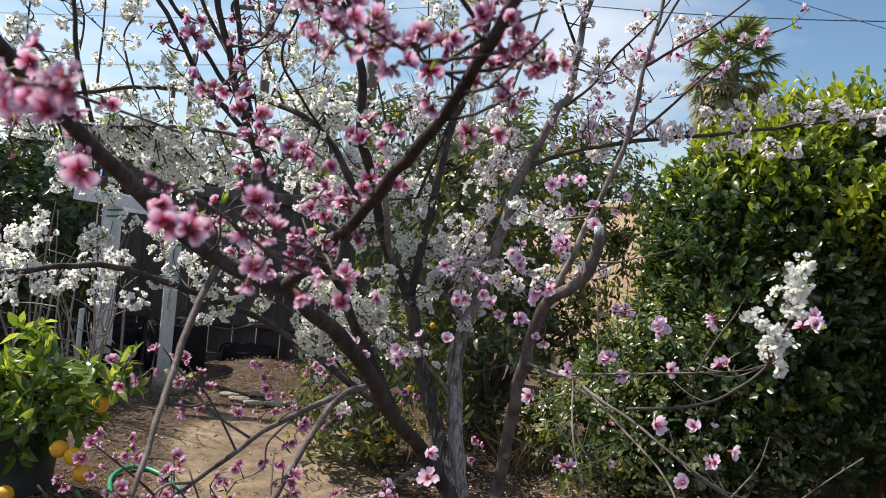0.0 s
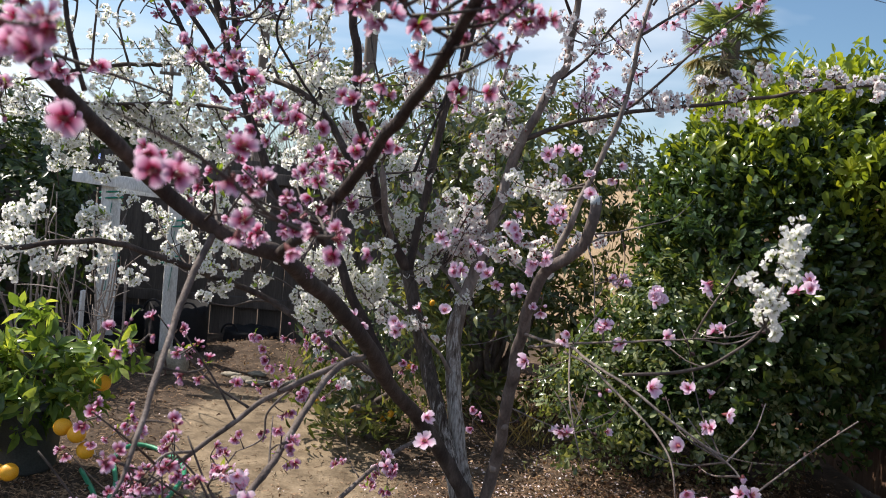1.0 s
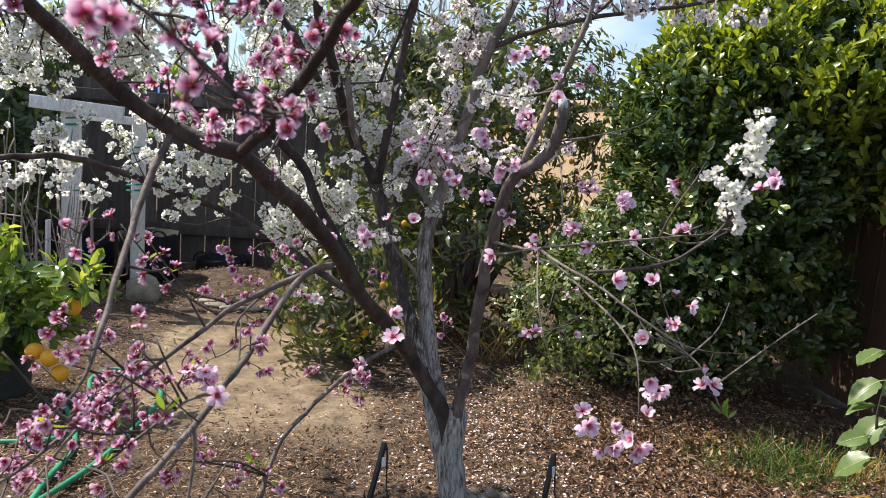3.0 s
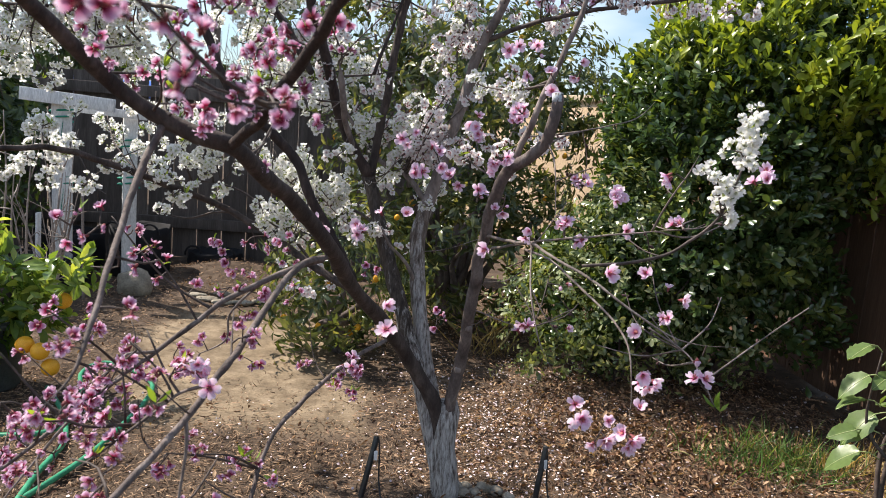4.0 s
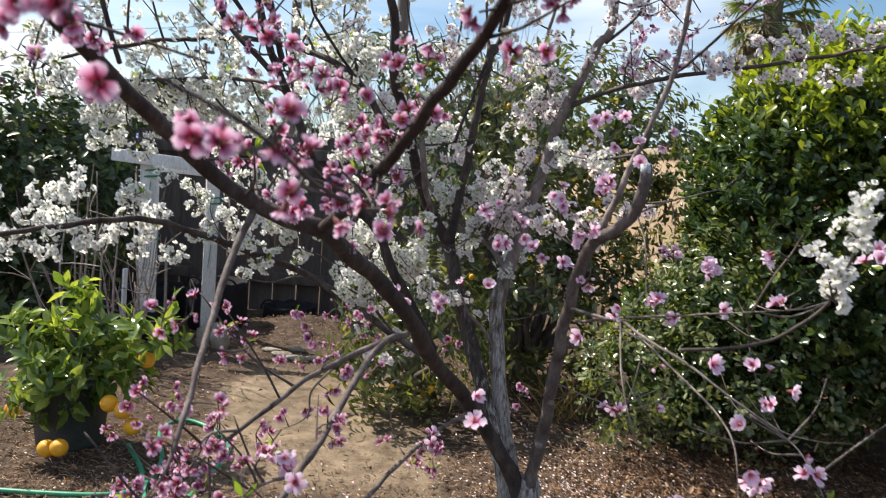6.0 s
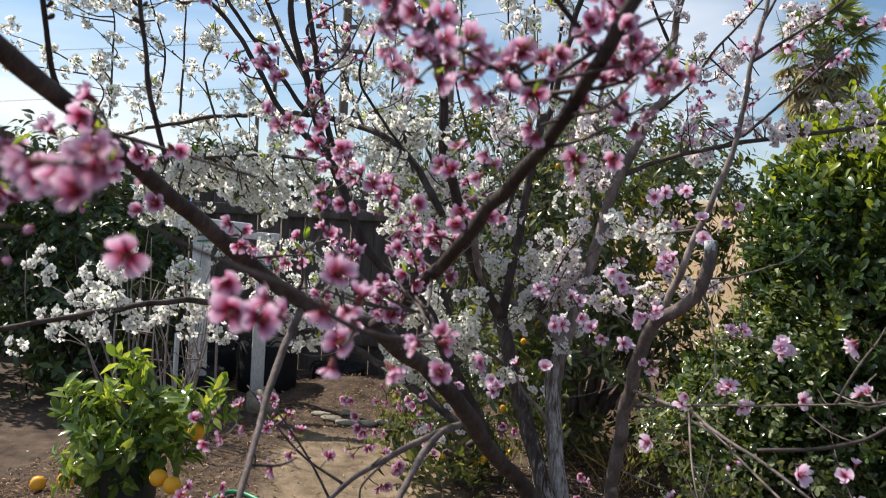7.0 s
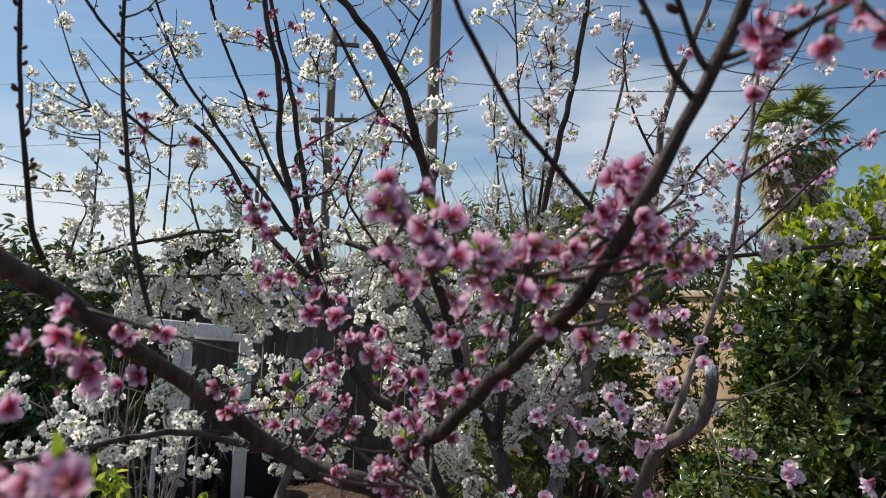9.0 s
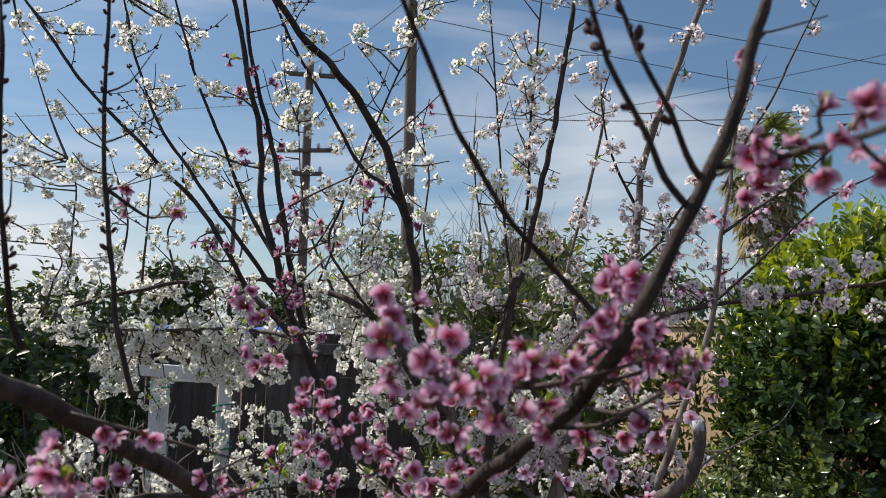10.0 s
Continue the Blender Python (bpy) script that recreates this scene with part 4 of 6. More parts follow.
limb("arching_limb", 0.006, 0.003, [(-0.361, 2.100, 1.341), (-0.497, 2.200, 1.388), (-0.685, 2.300, 1.400), (-0.889, 2.400, 1.393), (-1.051, 2.450, 1.396), (-1.240, 2.500, 1.427), (-1.371, 2.500, 1.476)], ('white', 0.2, 1, 60))
limb("low_limb", 0.013, 0.006, [(0.125, 2.300, 0.507), (0.033, 2.340, 0.612), (-0.112, 2.400, 0.685), (-0.278, 2.450, 0.780), (-0.407, 2.480, 0.837), (-0.505, 2.400, 0.889), (-0.567, 2.250, 0.939), (-0.651, 2.150, 0.980), (-0.720, 2.050, 1.010), (-0.802, 1.950, 1.006), (-0.887, 1.900, 0.988), (-1.073, 1.790, 0.949)], ('white', 0.3, 1, 40))
limb("low_shoot", 0.005, 0.002, [(-0.112, 2.400, 0.685), (-0.235, 2.500, 0.794), (-0.372, 2.550, 0.886), (-0.528, 2.600, 0.908), (-0.706, 2.600, 0.886)], ('white', 0.2, 1, 50))
limb("low_shoot", 0.005, 0.002, [(-0.278, 2.450, 0.780), (-0.423, 2.550, 0.820), (-0.561, 2.600, 0.786), (-0.669, 2.600, 0.797)], ('white', 0.3, 1, 40))
limb("low_shoot", 0.006, 0.002, [(0.103, 2.400, 0.796), (0.012, 2.450, 0.853), (-0.081, 2.500, 0.876), (-0.177, 2.550, 0.901), (-0.295, 2.600, 0.961)], ('white', 0.2, 1, 80))
limb("lower_limb", 0.0072, 0.0025, [(-0.025, 1.740, 0.833), (-0.082, 1.700, 0.816), (-0.132, 1.660, 0.796), (-0.180, 1.620, 0.773), (-0.235, 1.580, 0.733), (-0.311, 1.550, 0.669), (-0.365, 1.500, 0.627), (-0.435, 1.450, 0.566), (-0.499, 1.400, 0.511), (-0.535, 1.360, 0.487), (-0.668, 1.210, 0.398)], ('pink', 0.3, 1, 34))
limb("lower_limb", 0.0072, 0.0044, [(-0.020, 1.740, 0.838), (-0.058, 1.650, 0.835), (-0.085, 1.550, 0.806), (-0.105, 1.420, 0.763), (-0.115, 1.300, 0.740), (-0.128, 1.250, 0.720), (-0.148, 1.180, 0.693), (-0.169, 1.100, 0.670), (-0.186, 1.050, 0.651), (-0.255, 0.855, 0.577)], ('pink', 0.4, 1, 10))
limb("lower_limb", 0.0055, 0.0045, [(0.115, 2.050, 0.574), (0.046, 1.950, 0.555), (0.001, 1.850, 0.543), (-0.050, 1.750, 0.515), (-0.094, 1.650, 0.482), (-0.117, 1.600, 0.429), (-0.119, 1.550, 0.394), (-0.125, 1.370, 0.268)], ('pink', 0.1, 0.5, 22))
limb("low_twig", 0.003, 0.0015, [(-0.132, 1.250, 0.718), (-0.178, 1.250, 0.703), (-0.214, 1.260, 0.670), (-0.268, 1.280, 0.631)], None)
limb("low_twig", 0.003, 0.0018, [(-0.148, 1.180, 0.691), (-0.143, 1.170, 0.656), (-0.146, 1.160, 0.610), (-0.163, 1.113, 0.395)], None)
limb("low_twig", 0.0035, 0.0015, [(-0.355, 1.500, 0.633), (-0.386, 1.450, 0.612), (-0.413, 1.400, 0.578), (-0.451, 1.380, 0.523), (-0.479, 1.360, 0.481), (-0.590, 1.279, 0.309)], ('pink', 0.1, 1, 40))
limb("low_twig", 0.0035, 0.0015, [(-0.311, 1.550, 0.669), (-0.346, 1.500, 0.677), (-0.368, 1.480, 0.655), (-0.396, 1.450, 0.632)], ('pink', 0.1, 1, 50))
limb("low_twig", 0.003, 0.0015, [(-0.132, 1.660, 0.796), (-0.203, 1.680, 0.721), (-0.217, 1.700, 0.654), (-0.288, 1.700, 0.612)], ('pink', 0.1, 1, 40))
limb("blossom_shoot", 0.004, 0.0018, [(-1.268, 2.550, 1.518), (-1.266, 2.550, 1.734), (-1.265, 2.550, 1.844), (-1.301, 2.550, 1.936)], ('white', 0.1, 1, 85))
limb("blossom_shoot", 0.004, 0.0018, [(-1.030, 2.550, 1.540), (-1.026, 2.550, 1.755), (-1.027, 2.550, 1.901), (-1.056, 2.550, 2.002)], ('white', 0.1, 1, 85))
limb("blossom_shoot", 0.004, 0.0018, [(-1.120, 2.550, 1.521), (-1.088, 2.550, 1.718), (-1.125, 2.550, 1.845), (-1.171, 2.550, 1.964)], ('white', 0.1, 1, 85))
limb("blossom_shoot", 0.004, 0.0018, [(-1.344, 2.550, 1.427), (-1.315, 2.550, 1.535), (-1.293, 2.550, 1.607), (-1.365, 2.550, 1.678)], ('white', 0.1, 1, 85))
limb("blossom_shoot", 0.004, 0.0018, [(-0.911, 2.550, 1.525), (-0.958, 2.550, 1.684), (-0.936, 2.550, 1.775), (-0.986, 2.550, 1.847)], ('white', 0.1, 1, 85))
limb("blossom_shoot", 0.004, 0.0018, [(-0.749, 2.550, 1.528), (-0.720, 2.550, 1.652), (-0.726, 2.550, 1.777), (-0.817, 2.550, 1.939)], ('white', 0.1, 1, 85))
limb("blossom_shoot", 0.004, 0.0018, [(-0.499, 2.550, 1.498), (-0.435, 2.550, 1.657), (-0.432, 2.550, 1.799), (-0.373, 2.550, 1.907)], ('white', 0.1, 1, 85))
limb("blossom_shoot", 0.004, 0.0018, [(-0.356, 2.550, 1.450), (-0.347, 2.550, 1.659), (-0.344, 2.550, 1.818), (-0.333, 2.550, 2.015)], ('white', 0.1, 1, 85))
limb("blossom_shoot", 0.004, 0.0018, [(-0.267, 2.550, 1.383), (-0.318, 2.550, 1.589), (-0.281, 2.550, 1.783), (-0.272, 2.550, 2.052)], ('white', 0.1, 1, 85))
limb("blossom_shoot", 0.004, 0.0018, [(-0.429, 2.550, 1.517), (-0.507, 2.550, 1.691), (-0.540, 2.550, 1.833), (-0.559, 2.550, 2.050)], ('white', 0.1, 1, 85))
limb("blossom_shoot", 0.004, 0.0018, [(-0.098, 2.550, 1.490), (-0.155, 2.550, 1.697), (-0.143, 2.550, 1.873), (-0.164, 2.550, 1.998)], ('white', 0.1, 1, 85))
limb("blossom_shoot", 0.004, 0.0018, [(-0.012, 2.550, 1.458), (0.018, 2.550, 1.665), (-0.005, 2.550, 1.928), (-0.000, 2.550, 2.143)], ('white', 0.1, 1, 85))
# ---- shoots that fill the crown ----
shoots("rose", 6, (0.36, 1.50, 0.67), (0.80, 1.90, 0.99), 16)
shoots("bud", 9, (0.33, 1.50, 0.61), (0.85, 2.00, 1.10), 12)
shoots("white", 13, (-1.63, 2.30, 1.35), (-0.65, 2.80, 1.72), 150)
shoots("white", 8, (-1.03, 2.20, 1.07), (-0.46, 2.70, 1.41), 170)
shoots("white", 9, (-0.67, 2.20, 0.84), (-0.19, 2.70, 1.20), 190)
shoots("white", 22, (-0.27, 2.20, 0.85), (0.30, 2.70, 1.32), 170)
shoots("white", 10, (-0.49, 2.40, 1.34), (-0.10, 2.80, 1.66), 170)
shoots("white", 12, (-0.72, 2.30, 1.59), (-0.07, 2.70, 2.20), 110)
shoots("white", 12, (-1.55, 2.30, 1.58), (-0.66, 2.70, 2.10), 70)
shoots("white", 4, (-0.63, 2.20, 0.80), (-0.21, 2.60, 1.06), 120)
shoots("white", 16, (-1.11, 2.30, 1.21), (-0.27, 2.70, 1.59), 150)
shoots("blush", 8, (-0.26, 2.30, 1.27), (0.10, 2.60, 1.62), 140)
shoots("white", 14, (-0.31, 2.30, 0.76), (0.04, 2.70, 1.15), 170)
shoots("white", 18, (-1.17, 2.30, 1.17), (-0.54, 2.70, 1.52), 150)
shoots("white", 14, (-0.69, 2.20, 1.38), (-0.04, 2.70, 1.94), 120)
shoots("white", 14, (-0.11, 2.35, 1.75), (0.26, 2.60, 2.40), 100)
shoots("blush", 13, (-0.07, 2.30, 1.60), (0.47, 2.70, 2.33), 110)
shoots("blush", 8, (0.16, 2.30, 1.10), (0.41, 2.60, 1.51), 150)
shoots("blush", 10, (0.40, 2.30, 1.52), (0.75, 2.60, 1.92), 120)
shoots("blush", 8, (0.48, 2.10, 1.52), (0.90, 2.50, 1.79), 110)
shoots("pink", 6, (-0.25, 1.00, 1.14), (-0.01, 1.50, 1.34), 50)
shoots("pink", 5, (-0.34, 1.20, 1.13), (-0.02, 1.70, 1.43), 50)
shoots("white", 16, (-1.64, 2.30, 1.77), (-0.67, 2.70, 2.42), 105)
shoots("white", 12, (-0.70, 2.35, 1.87), (0.26, 2.60, 2.41), 90)
shoots("blush", 4, (0.18, 2.25, 1.02), (0.37, 2.50, 1.39), 150)
shoots("white", 8, (-0.80, 2.30, 1.01), (-0.12, 2.70, 1.50), 120)
shoots("bud", 10, (-0.63, 1.90, 1.32), (0.09, 2.50, 1.89), 16)
shoots("pink", 4, (-0.44, 1.40, 1.28), (0.08, 2.00, 1.71), 40)
shoots("pink", 10, (-0.73, 1.50, 1.38), (-0.09, 2.10, 1.86), 46)
shoots("pink", 9, (-0.62, 1.60, 1.51), (-0.03, 2.10, 2.06), 44)
shoots("white", 10, (-0.95, 2.30, 1.51), (-0.19, 2.60, 2.04), 110)
shoots("bud", 26, (-1.11, 1.95, 1.73), (-0.08, 2.30, 2.38), 45)
shoots("pink", 19, (-0.63, 1.10, 0.33), (-0.12, 1.60, 0.83), 64)
shoots("pink", 6, (0.14, 0.85, 1.34), (0.22, 0.95, 1.43), 60)
shoots("white", 8, (-1.09, 2.30, 1.18), (-0.54, 2.70, 1.44), 150)
shoots("white", 7, (-0.18, 2.50, 1.15), (0.13, 2.80, 1.46), 140)
shoots("blush", 7, (-0.02, 2.40, 0.99), (0.32, 2.60, 1.42), 130)
shoots("white", 7, (-1.18, 2.40, 1.05), (-0.64, 2.90, 1.49), 150)
shoots("white", 9, (-0.67, 2.40, 0.91), (-0.14, 2.90, 1.36), 150)
shoots("white", 5, (-1.44, 2.30, 1.33), (-1.09, 2.70, 1.61), 130)
shoots("white", 8, (-0.40, 2.40, 1.32), (-0.11, 2.80, 1.64), 140)
shoots("blush", 8, (-0.04, 2.40, 1.39), (0.27, 2.70, 1.74), 130)
shoots("blush", 9, (-0.02, 2.40, 1.81), (0.28, 2.60, 2.36), 100)
shoots("white", 9, (-1.36, 2.20, 1.63), (-0.69, 2.60, 2.26), 70)
shoots("white", 7, (-0.39, 2.30, 1.85), (-0.02, 2.60, 2.34), 90)
shoots("rose", 9, (0.46, 2.00, 1.46), (0.71, 2.40, 1.66), 40)
shoots("blush", 6, (0.48, 2.00, 1.46), (0.79, 2.40, 1.60), 90)
shoots("pink", 6, (-0.42, 1.15, 0.70), (-0.20, 1.60, 0.94), 60)
shoots("pink", 9, (-0.47, 1.10, 0.50), (-0.18, 1.50, 0.74), 64)
shoots("pink", 7, (-0.18, 0.95, 1.12), (0.01, 1.30, 1.25), 50)
shoots("bud", 16, (0.35, 1.60, 0.58), (0.98, 2.20, 1.05), 10, BARK_PALE_LIT)
shoots("bud", 12, (-0.12, 2.10, 0.80), (0.38, 2.50, 1.22), 14, BARK_PALE_LIT)
shoots("blush", 6, (0.16, 2.20, 1.07), (0.43, 2.50, 1.29), 120)
# ---- clusters of open blossoms on their spurs ----
cluster("rose", (0.279, 1.360, 0.935), 1, 0.000)
cluster("rose", (0.123, 1.290, 0.849), 1, 0.000)
cluster("rose", (0.125, 1.290, 0.809), 1, 0.000)
cluster("rose", (0.398, 1.870, 1.261), 1, 0.000)
cluster("rose", (0.611, 1.700, 0.943), 1, 0.000)
cluster("rose", (0.479, 1.340, 0.913), 1, 0.000)
cluster("rose", (0.540, 1.340, 0.917), 1, 0.000)
cluster("rose", (0.638, 1.420, 0.860), 1, 0.000)
cluster("rose", (0.555, 1.900, 0.674), 1, 0.000)
cluster("rose", (0.453, 2.000, 0.634), 1, 0.000)
cluster("rose", (0.147, 2.000, 0.915), 1, 0.000)
cluster("rose", (0.082, 2.100, 0.900), 1, 0.000)
cluster("rose", (0.830, 1.580, 1.069), 4, 0.020)
cluster("rose", (0.604, 2.100, 1.008), 4, 0.020)
cluster("rose", (0.665, 2.000, 0.992), 4, 0.020)
cluster("rose", (0.037, 1.900, 0.545), 4, 0.020)
cluster("rose", (0.525, 1.300, 0.656), 4, 0.020)
cluster("rose", (0.483, 1.300, 0.659), 4, 0.020)
cluster("rose", (0.563, 1.360, 0.734), 4, 0.020)
cluster("rose", (0.444, 1.320, 0.677), 4, 0.020)
cluster("rose", (0.469, 1.900, 1.254), 3, 0.025)
cluster("rose", (0.536, 1.950, 1.289), 3, 0.025)
cluster("rose", (0.141, 2.000, 1.106), 3, 0.025)
cluster("rose", (0.213, 2.000, 1.064), 3, 0.025)
cluster("rose", (0.312, 2.000, 1.140), 3, 0.025)
cluster("rose", (0.354, 1.950, 1.062), 3, 0.025)
cluster("rose", (0.407, 1.950, 1.160), 3, 0.025)
cluster("rose", (0.370, 1.950, 0.955), 3, 0.025)
cluster("rose", (-0.130, 1.200, 0.743), 3, 0.025)
cluster("rose", (-0.142, 1.200, 0.771), 3, 0.025)
cluster("pink", (-0.106, 0.590, 1.260), 2, 0.016)
cluster("pink", (-0.110, 0.570, 1.253), 2, 0.016)
cluster("pink", (-0.118, 0.600, 1.237), 2, 0.016)
cluster("pink", (-0.063, 0.660, 1.181), 2, 0.016)
cluster("pink", (-0.049, 0.670, 1.177), 2, 0.016)
cluster("pink", (-0.032, 0.690, 1.190), 2, 0.016)
cluster("pink", (-0.120, 0.660, 1.205), 2, 0.016)
cluster("pink", (-0.042, 0.780, 1.148), 1, 0.000)
cluster("pink", (-0.012, 0.820, 1.125), 1, 0.000)
cluster("pink", (0.006, 0.840, 1.140), 1, 0.000)
cluster("pink", (0.023, 0.850, 1.118), 1, 0.000)
cluster("pink", (0.052, 0.900, 1.118), 1, 0.000)
cluster("pink", (-0.094, 0.700, 1.194), 1, 0.000)
cluster("pink", (-0.258, 0.720, 1.282), 4, 0.026)
cluster("pink", (-0.259, 0.740, 1.246), 4, 0.026)
cluster("pink", (-0.278, 0.740, 1.219), 4, 0.026)
cluster("pink", (-0.263, 0.800, 1.296), 3, 0.020)
cluster("pink", (-0.256, 0.820, 1.278), 3, 0.020)
cluster("pink", (-0.237, 0.800, 1.305), 3, 0.020)
cluster("pink", (-0.360, 1.100, 1.243), 3, 0.020)
cluster("pink", (0.239, 0.720, 1.510), 2, 0.014)
cluster("pink", (0.244, 0.770, 1.504), 2, 0.014)
cluster("pink", (0.244, 0.770, 1.522), 2, 0.014)
cluster("pink", (0.230, 0.820, 1.503), 2, 0.014)
cluster("pink", (0.190, 0.980, 1.390), 2, 0.014)
cluster("pink", (0.205, 0.980, 1.375), 2, 0.014)
cluster("pink", (0.175, 0.980, 1.375), 2, 0.014)
cluster("pink", (0.158, 1.000, 1.458), 2, 0.014)
cluster("pink", (0.170, 0.980, 1.435), 2, 0.014)
cluster("pink", (-0.011, 0.760, 1.381), 3, 0.018)
cluster("pink", (0.012, 0.780, 1.364), 3, 0.018)
cluster("pink", (0.016, 0.780, 1.343), 3, 0.018)
cluster("pink", (0.031, 0.800, 1.357), 3, 0.018)
cluster("pink", (0.055, 0.850, 1.343), 3, 0.018)
cluster("pink", (0.072, 0.870, 1.354), 3, 0.018)
cluster("pink", (-0.149, 1.100, 1.314), 3, 0.024)
cluster("pink", (-0.141, 1.150, 1.273), 3, 0.024)
cluster("pink", (-0.225, 1.200, 1.340), 3, 0.024)
cluster("pink", (-0.248, 1.200, 1.367), 3, 0.024)
cluster("pink", (-0.098, 1.100, 1.262), 3, 0.024)
cluster("pink", (-0.074, 1.100, 1.251), 3, 0.024)
cluster("pink", (-0.044, 1.100, 1.264), 3, 0.024)
cluster("pink", (-0.055, 1.150, 1.208), 3, 0.024)
cluster("pink", (0.032, 1.150, 1.260), 3, 0.024)
cluster("pink", (0.020, 1.150, 1.247), 3, 0.024)
cluster("pink", (-0.035, 1.200, 1.219), 3, 0.024)
cluster("pink", (-0.383, 1.000, 1.251), 3, 0.024)
cluster("pink", (-0.281, 1.200, 1.210), 3, 0.024)
cluster("pink", (-0.224, 1.250, 1.374), 3, 0.022)
cluster("pink", (-0.247, 1.200, 1.405), 3, 0.022)
cluster("pink", (-0.258, 1.200, 1.442), 3, 0.022)
cluster("pink", (-0.171, 1.250, 1.334), 3, 0.022)
cluster("pink", (-0.185, 1.300, 1.306), 3, 0.022)
cluster("pink", (-0.143, 1.300, 1.271), 3, 0.022)
cluster("pink", (-0.106, 1.300, 1.296), 3, 0.022)
cluster("pink", (-0.192, 1.300, 1.244), 3, 0.022)
cluster("pink", (0.005, 1.100, 1.297), 3, 0.022)
cluster("pink", (0.037, 1.050, 1.294), 3, 0.022)
cluster("pink", (0.141, 1.000, 1.308), 3, 0.022)
cluster("pink", (0.161, 0.900, 1.386), 3, 0.022)
cluster("pink", (0.185, 0.900, 1.374), 3, 0.022)
cluster("pink", (-0.049, 1.200, 1.173), 3, 0.022)
cluster("pink", (-0.078, 1.250, 1.219), 3, 0.022)
cluster("rose", (0.573, 2.000, 1.022), 3, 0.020)
cluster("rose", (0.668, 2.000, 0.988), 3, 0.020)
cluster("rose", (0.399, 1.900, 1.177), 3, 0.020)
cluster("rose", (0.371, 1.900, 1.320), 3, 0.020)
cluster("rose", (0.411, 1.900, 1.323), 3, 0.020)
cluster("rose", (0.299, 1.900, 1.120), 3, 0.020)
cluster("rose", (0.350, 1.900, 1.072), 3, 0.020)
cluster("pink", (-0.605, 1.900, 0.571), 4, 0.030)
cluster("pink", (-0.419, 1.500, 0.742), 4, 0.030)
cluster("pink", (-0.293, 1.600, 0.643), 4, 0.030)
cluster("pink", (-0.353, 1.550, 0.655), 4, 0.030)
cluster("pink", (-0.406, 1.450, 0.621), 4, 0.030)
cluster("pink", (-0.441, 1.450, 0.587), 4, 0.030)
cluster("pink", (-0.432, 1.400, 0.525), 4, 0.030)
cluster("pink", (-0.359, 1.100, 0.735), 4, 0.030)
cluster("pink", (-0.346, 1.050, 0.726), 4, 0.030)
cluster("pink", (-0.166, 1.750, 0.592), 4, 0.030)
cluster("pink", (-0.223, 1.750, 0.815), 4, 0.030)
cluster("pink", (-0.105, 1.800, 0.840), 4, 0.030)
cluster("pink", (-0.315, 1.200, 0.955), 4, 0.030)
cluster("pink", (-0.276, 1.200, 0.958), 4, 0.030)
cluster("pink", (0.023, 1.900, 0.541), 4, 0.030)
cluster("pink", (0.046, 1.900, 0.500), 4, 0.030)
cluster("pink", (-0.220, 1.120, 0.649), 4, 0.030)
cluster("pink", (-0.162, 1.600, 0.427), 4, 0.030)
cluster("pink", (-0.028, 0.860, 1.409), 3, 0.018)
cluster("pink", (0.007, 0.840, 1.381), 3, 0.018)
cluster("pink", (-0.017, 0.850, 1.380), 3, 0.016)
cluster("pink", (0.028, 0.840, 1.368), 3, 0.018)
cluster("pink", (0.051, 0.850, 1.357), 3, 0.018)
cluster("pink", (0.071, 0.870, 1.364), 3, 0.018)
cluster("pink", (0.008, 0.840, 1.357), 3, 0.018)
cluster("pink", (0.096, 0.890, 1.367), 3, 0.018)
cluster("pink", (0.155, 0.920, 1.432), 4, 0.020)
cluster("pink", (0.180, 0.950, 1.388), 4, 0.020)
cluster("pink", (0.199, 0.950, 1.376), 3, 0.018)
cluster("pink", (0.144, 0.970, 1.349), 3, 0.016)
cluster("pink", (-0.142, 0.620, 1.243), 3, 0.016)
cluster("pink", (-0.017, 0.800, 1.342), 3, 0.016)
cluster("white", (0.740, 1.460, 1.188), 10, 0.019)
cluster("white", (0.735, 1.460, 1.148), 10, 0.019)
cluster("white", (0.734, 1.460, 1.113), 10, 0.019)
cluster("white", (0.720, 1.470, 1.056), 10, 0.019)
cluster("white", (0.681, 1.470, 1.084), 10, 0.019)
cluster("white", (0.711, 1.470, 1.010), 10, 0.019)
cluster("blush", (0.755, 2.100, 1.545), 9, 0.020)
cluster("blush", (0.800, 2.100, 1.539), 9, 0.020)
cluster("blush", (0.834, 2.100, 1.567), 9, 0.020)
cluster("blush", (0.867, 2.100, 1.536), 9, 0.020)
cluster("blush", (0.892, 2.050, 1.579), 9, 0.020)
cluster("blush", (0.916, 2.050, 1.560), 9, 0.020)
cluster("blush", (0.952, 2.050, 1.557), 9, 0.020)
cluster("blush", (0.952, 2.000, 1.470), 9, 0.020)
cluster("blush", (0.891, 2.000, 1.460), 9, 0.020)
cluster("blush", (0.990, 2.000, 1.567), 9, 0.020)
cluster("blush", (1.046, 2.000, 1.572), 9, 0.020)
cluster("blush", (1.061, 2.000, 1.560), 9, 0.020)
cluster("blush", (1.097, 2.000, 1.554), 9, 0.020)
cluster("blush", (1.134, 1.970, 1.563), 9, 0.020)
cluster("blush", (1.143, 1.970, 1.543), 9, 0.020)
cluster("blush", (0.732, 2.150, 1.504), 9, 0.020)
cluster("blush", (0.694, 2.150, 1.508), 9, 0.020)
cluster("blush", (0.680, 2.200, 1.498), 9, 0.020)
cluster("blush", (-0.199, 2.500, 0.615), 8, 0.022)
cluster("blush", (-0.161, 2.500, 0.745), 8, 0.022)
cluster("blush", (-0.121, 2.500, 0.658), 8, 0.022)
cluster("blush", (-0.229, 2.500, 0.686), 8, 0.022)
cluster("blush", (-0.182, 2.500, 0.816), 8, 0.022)
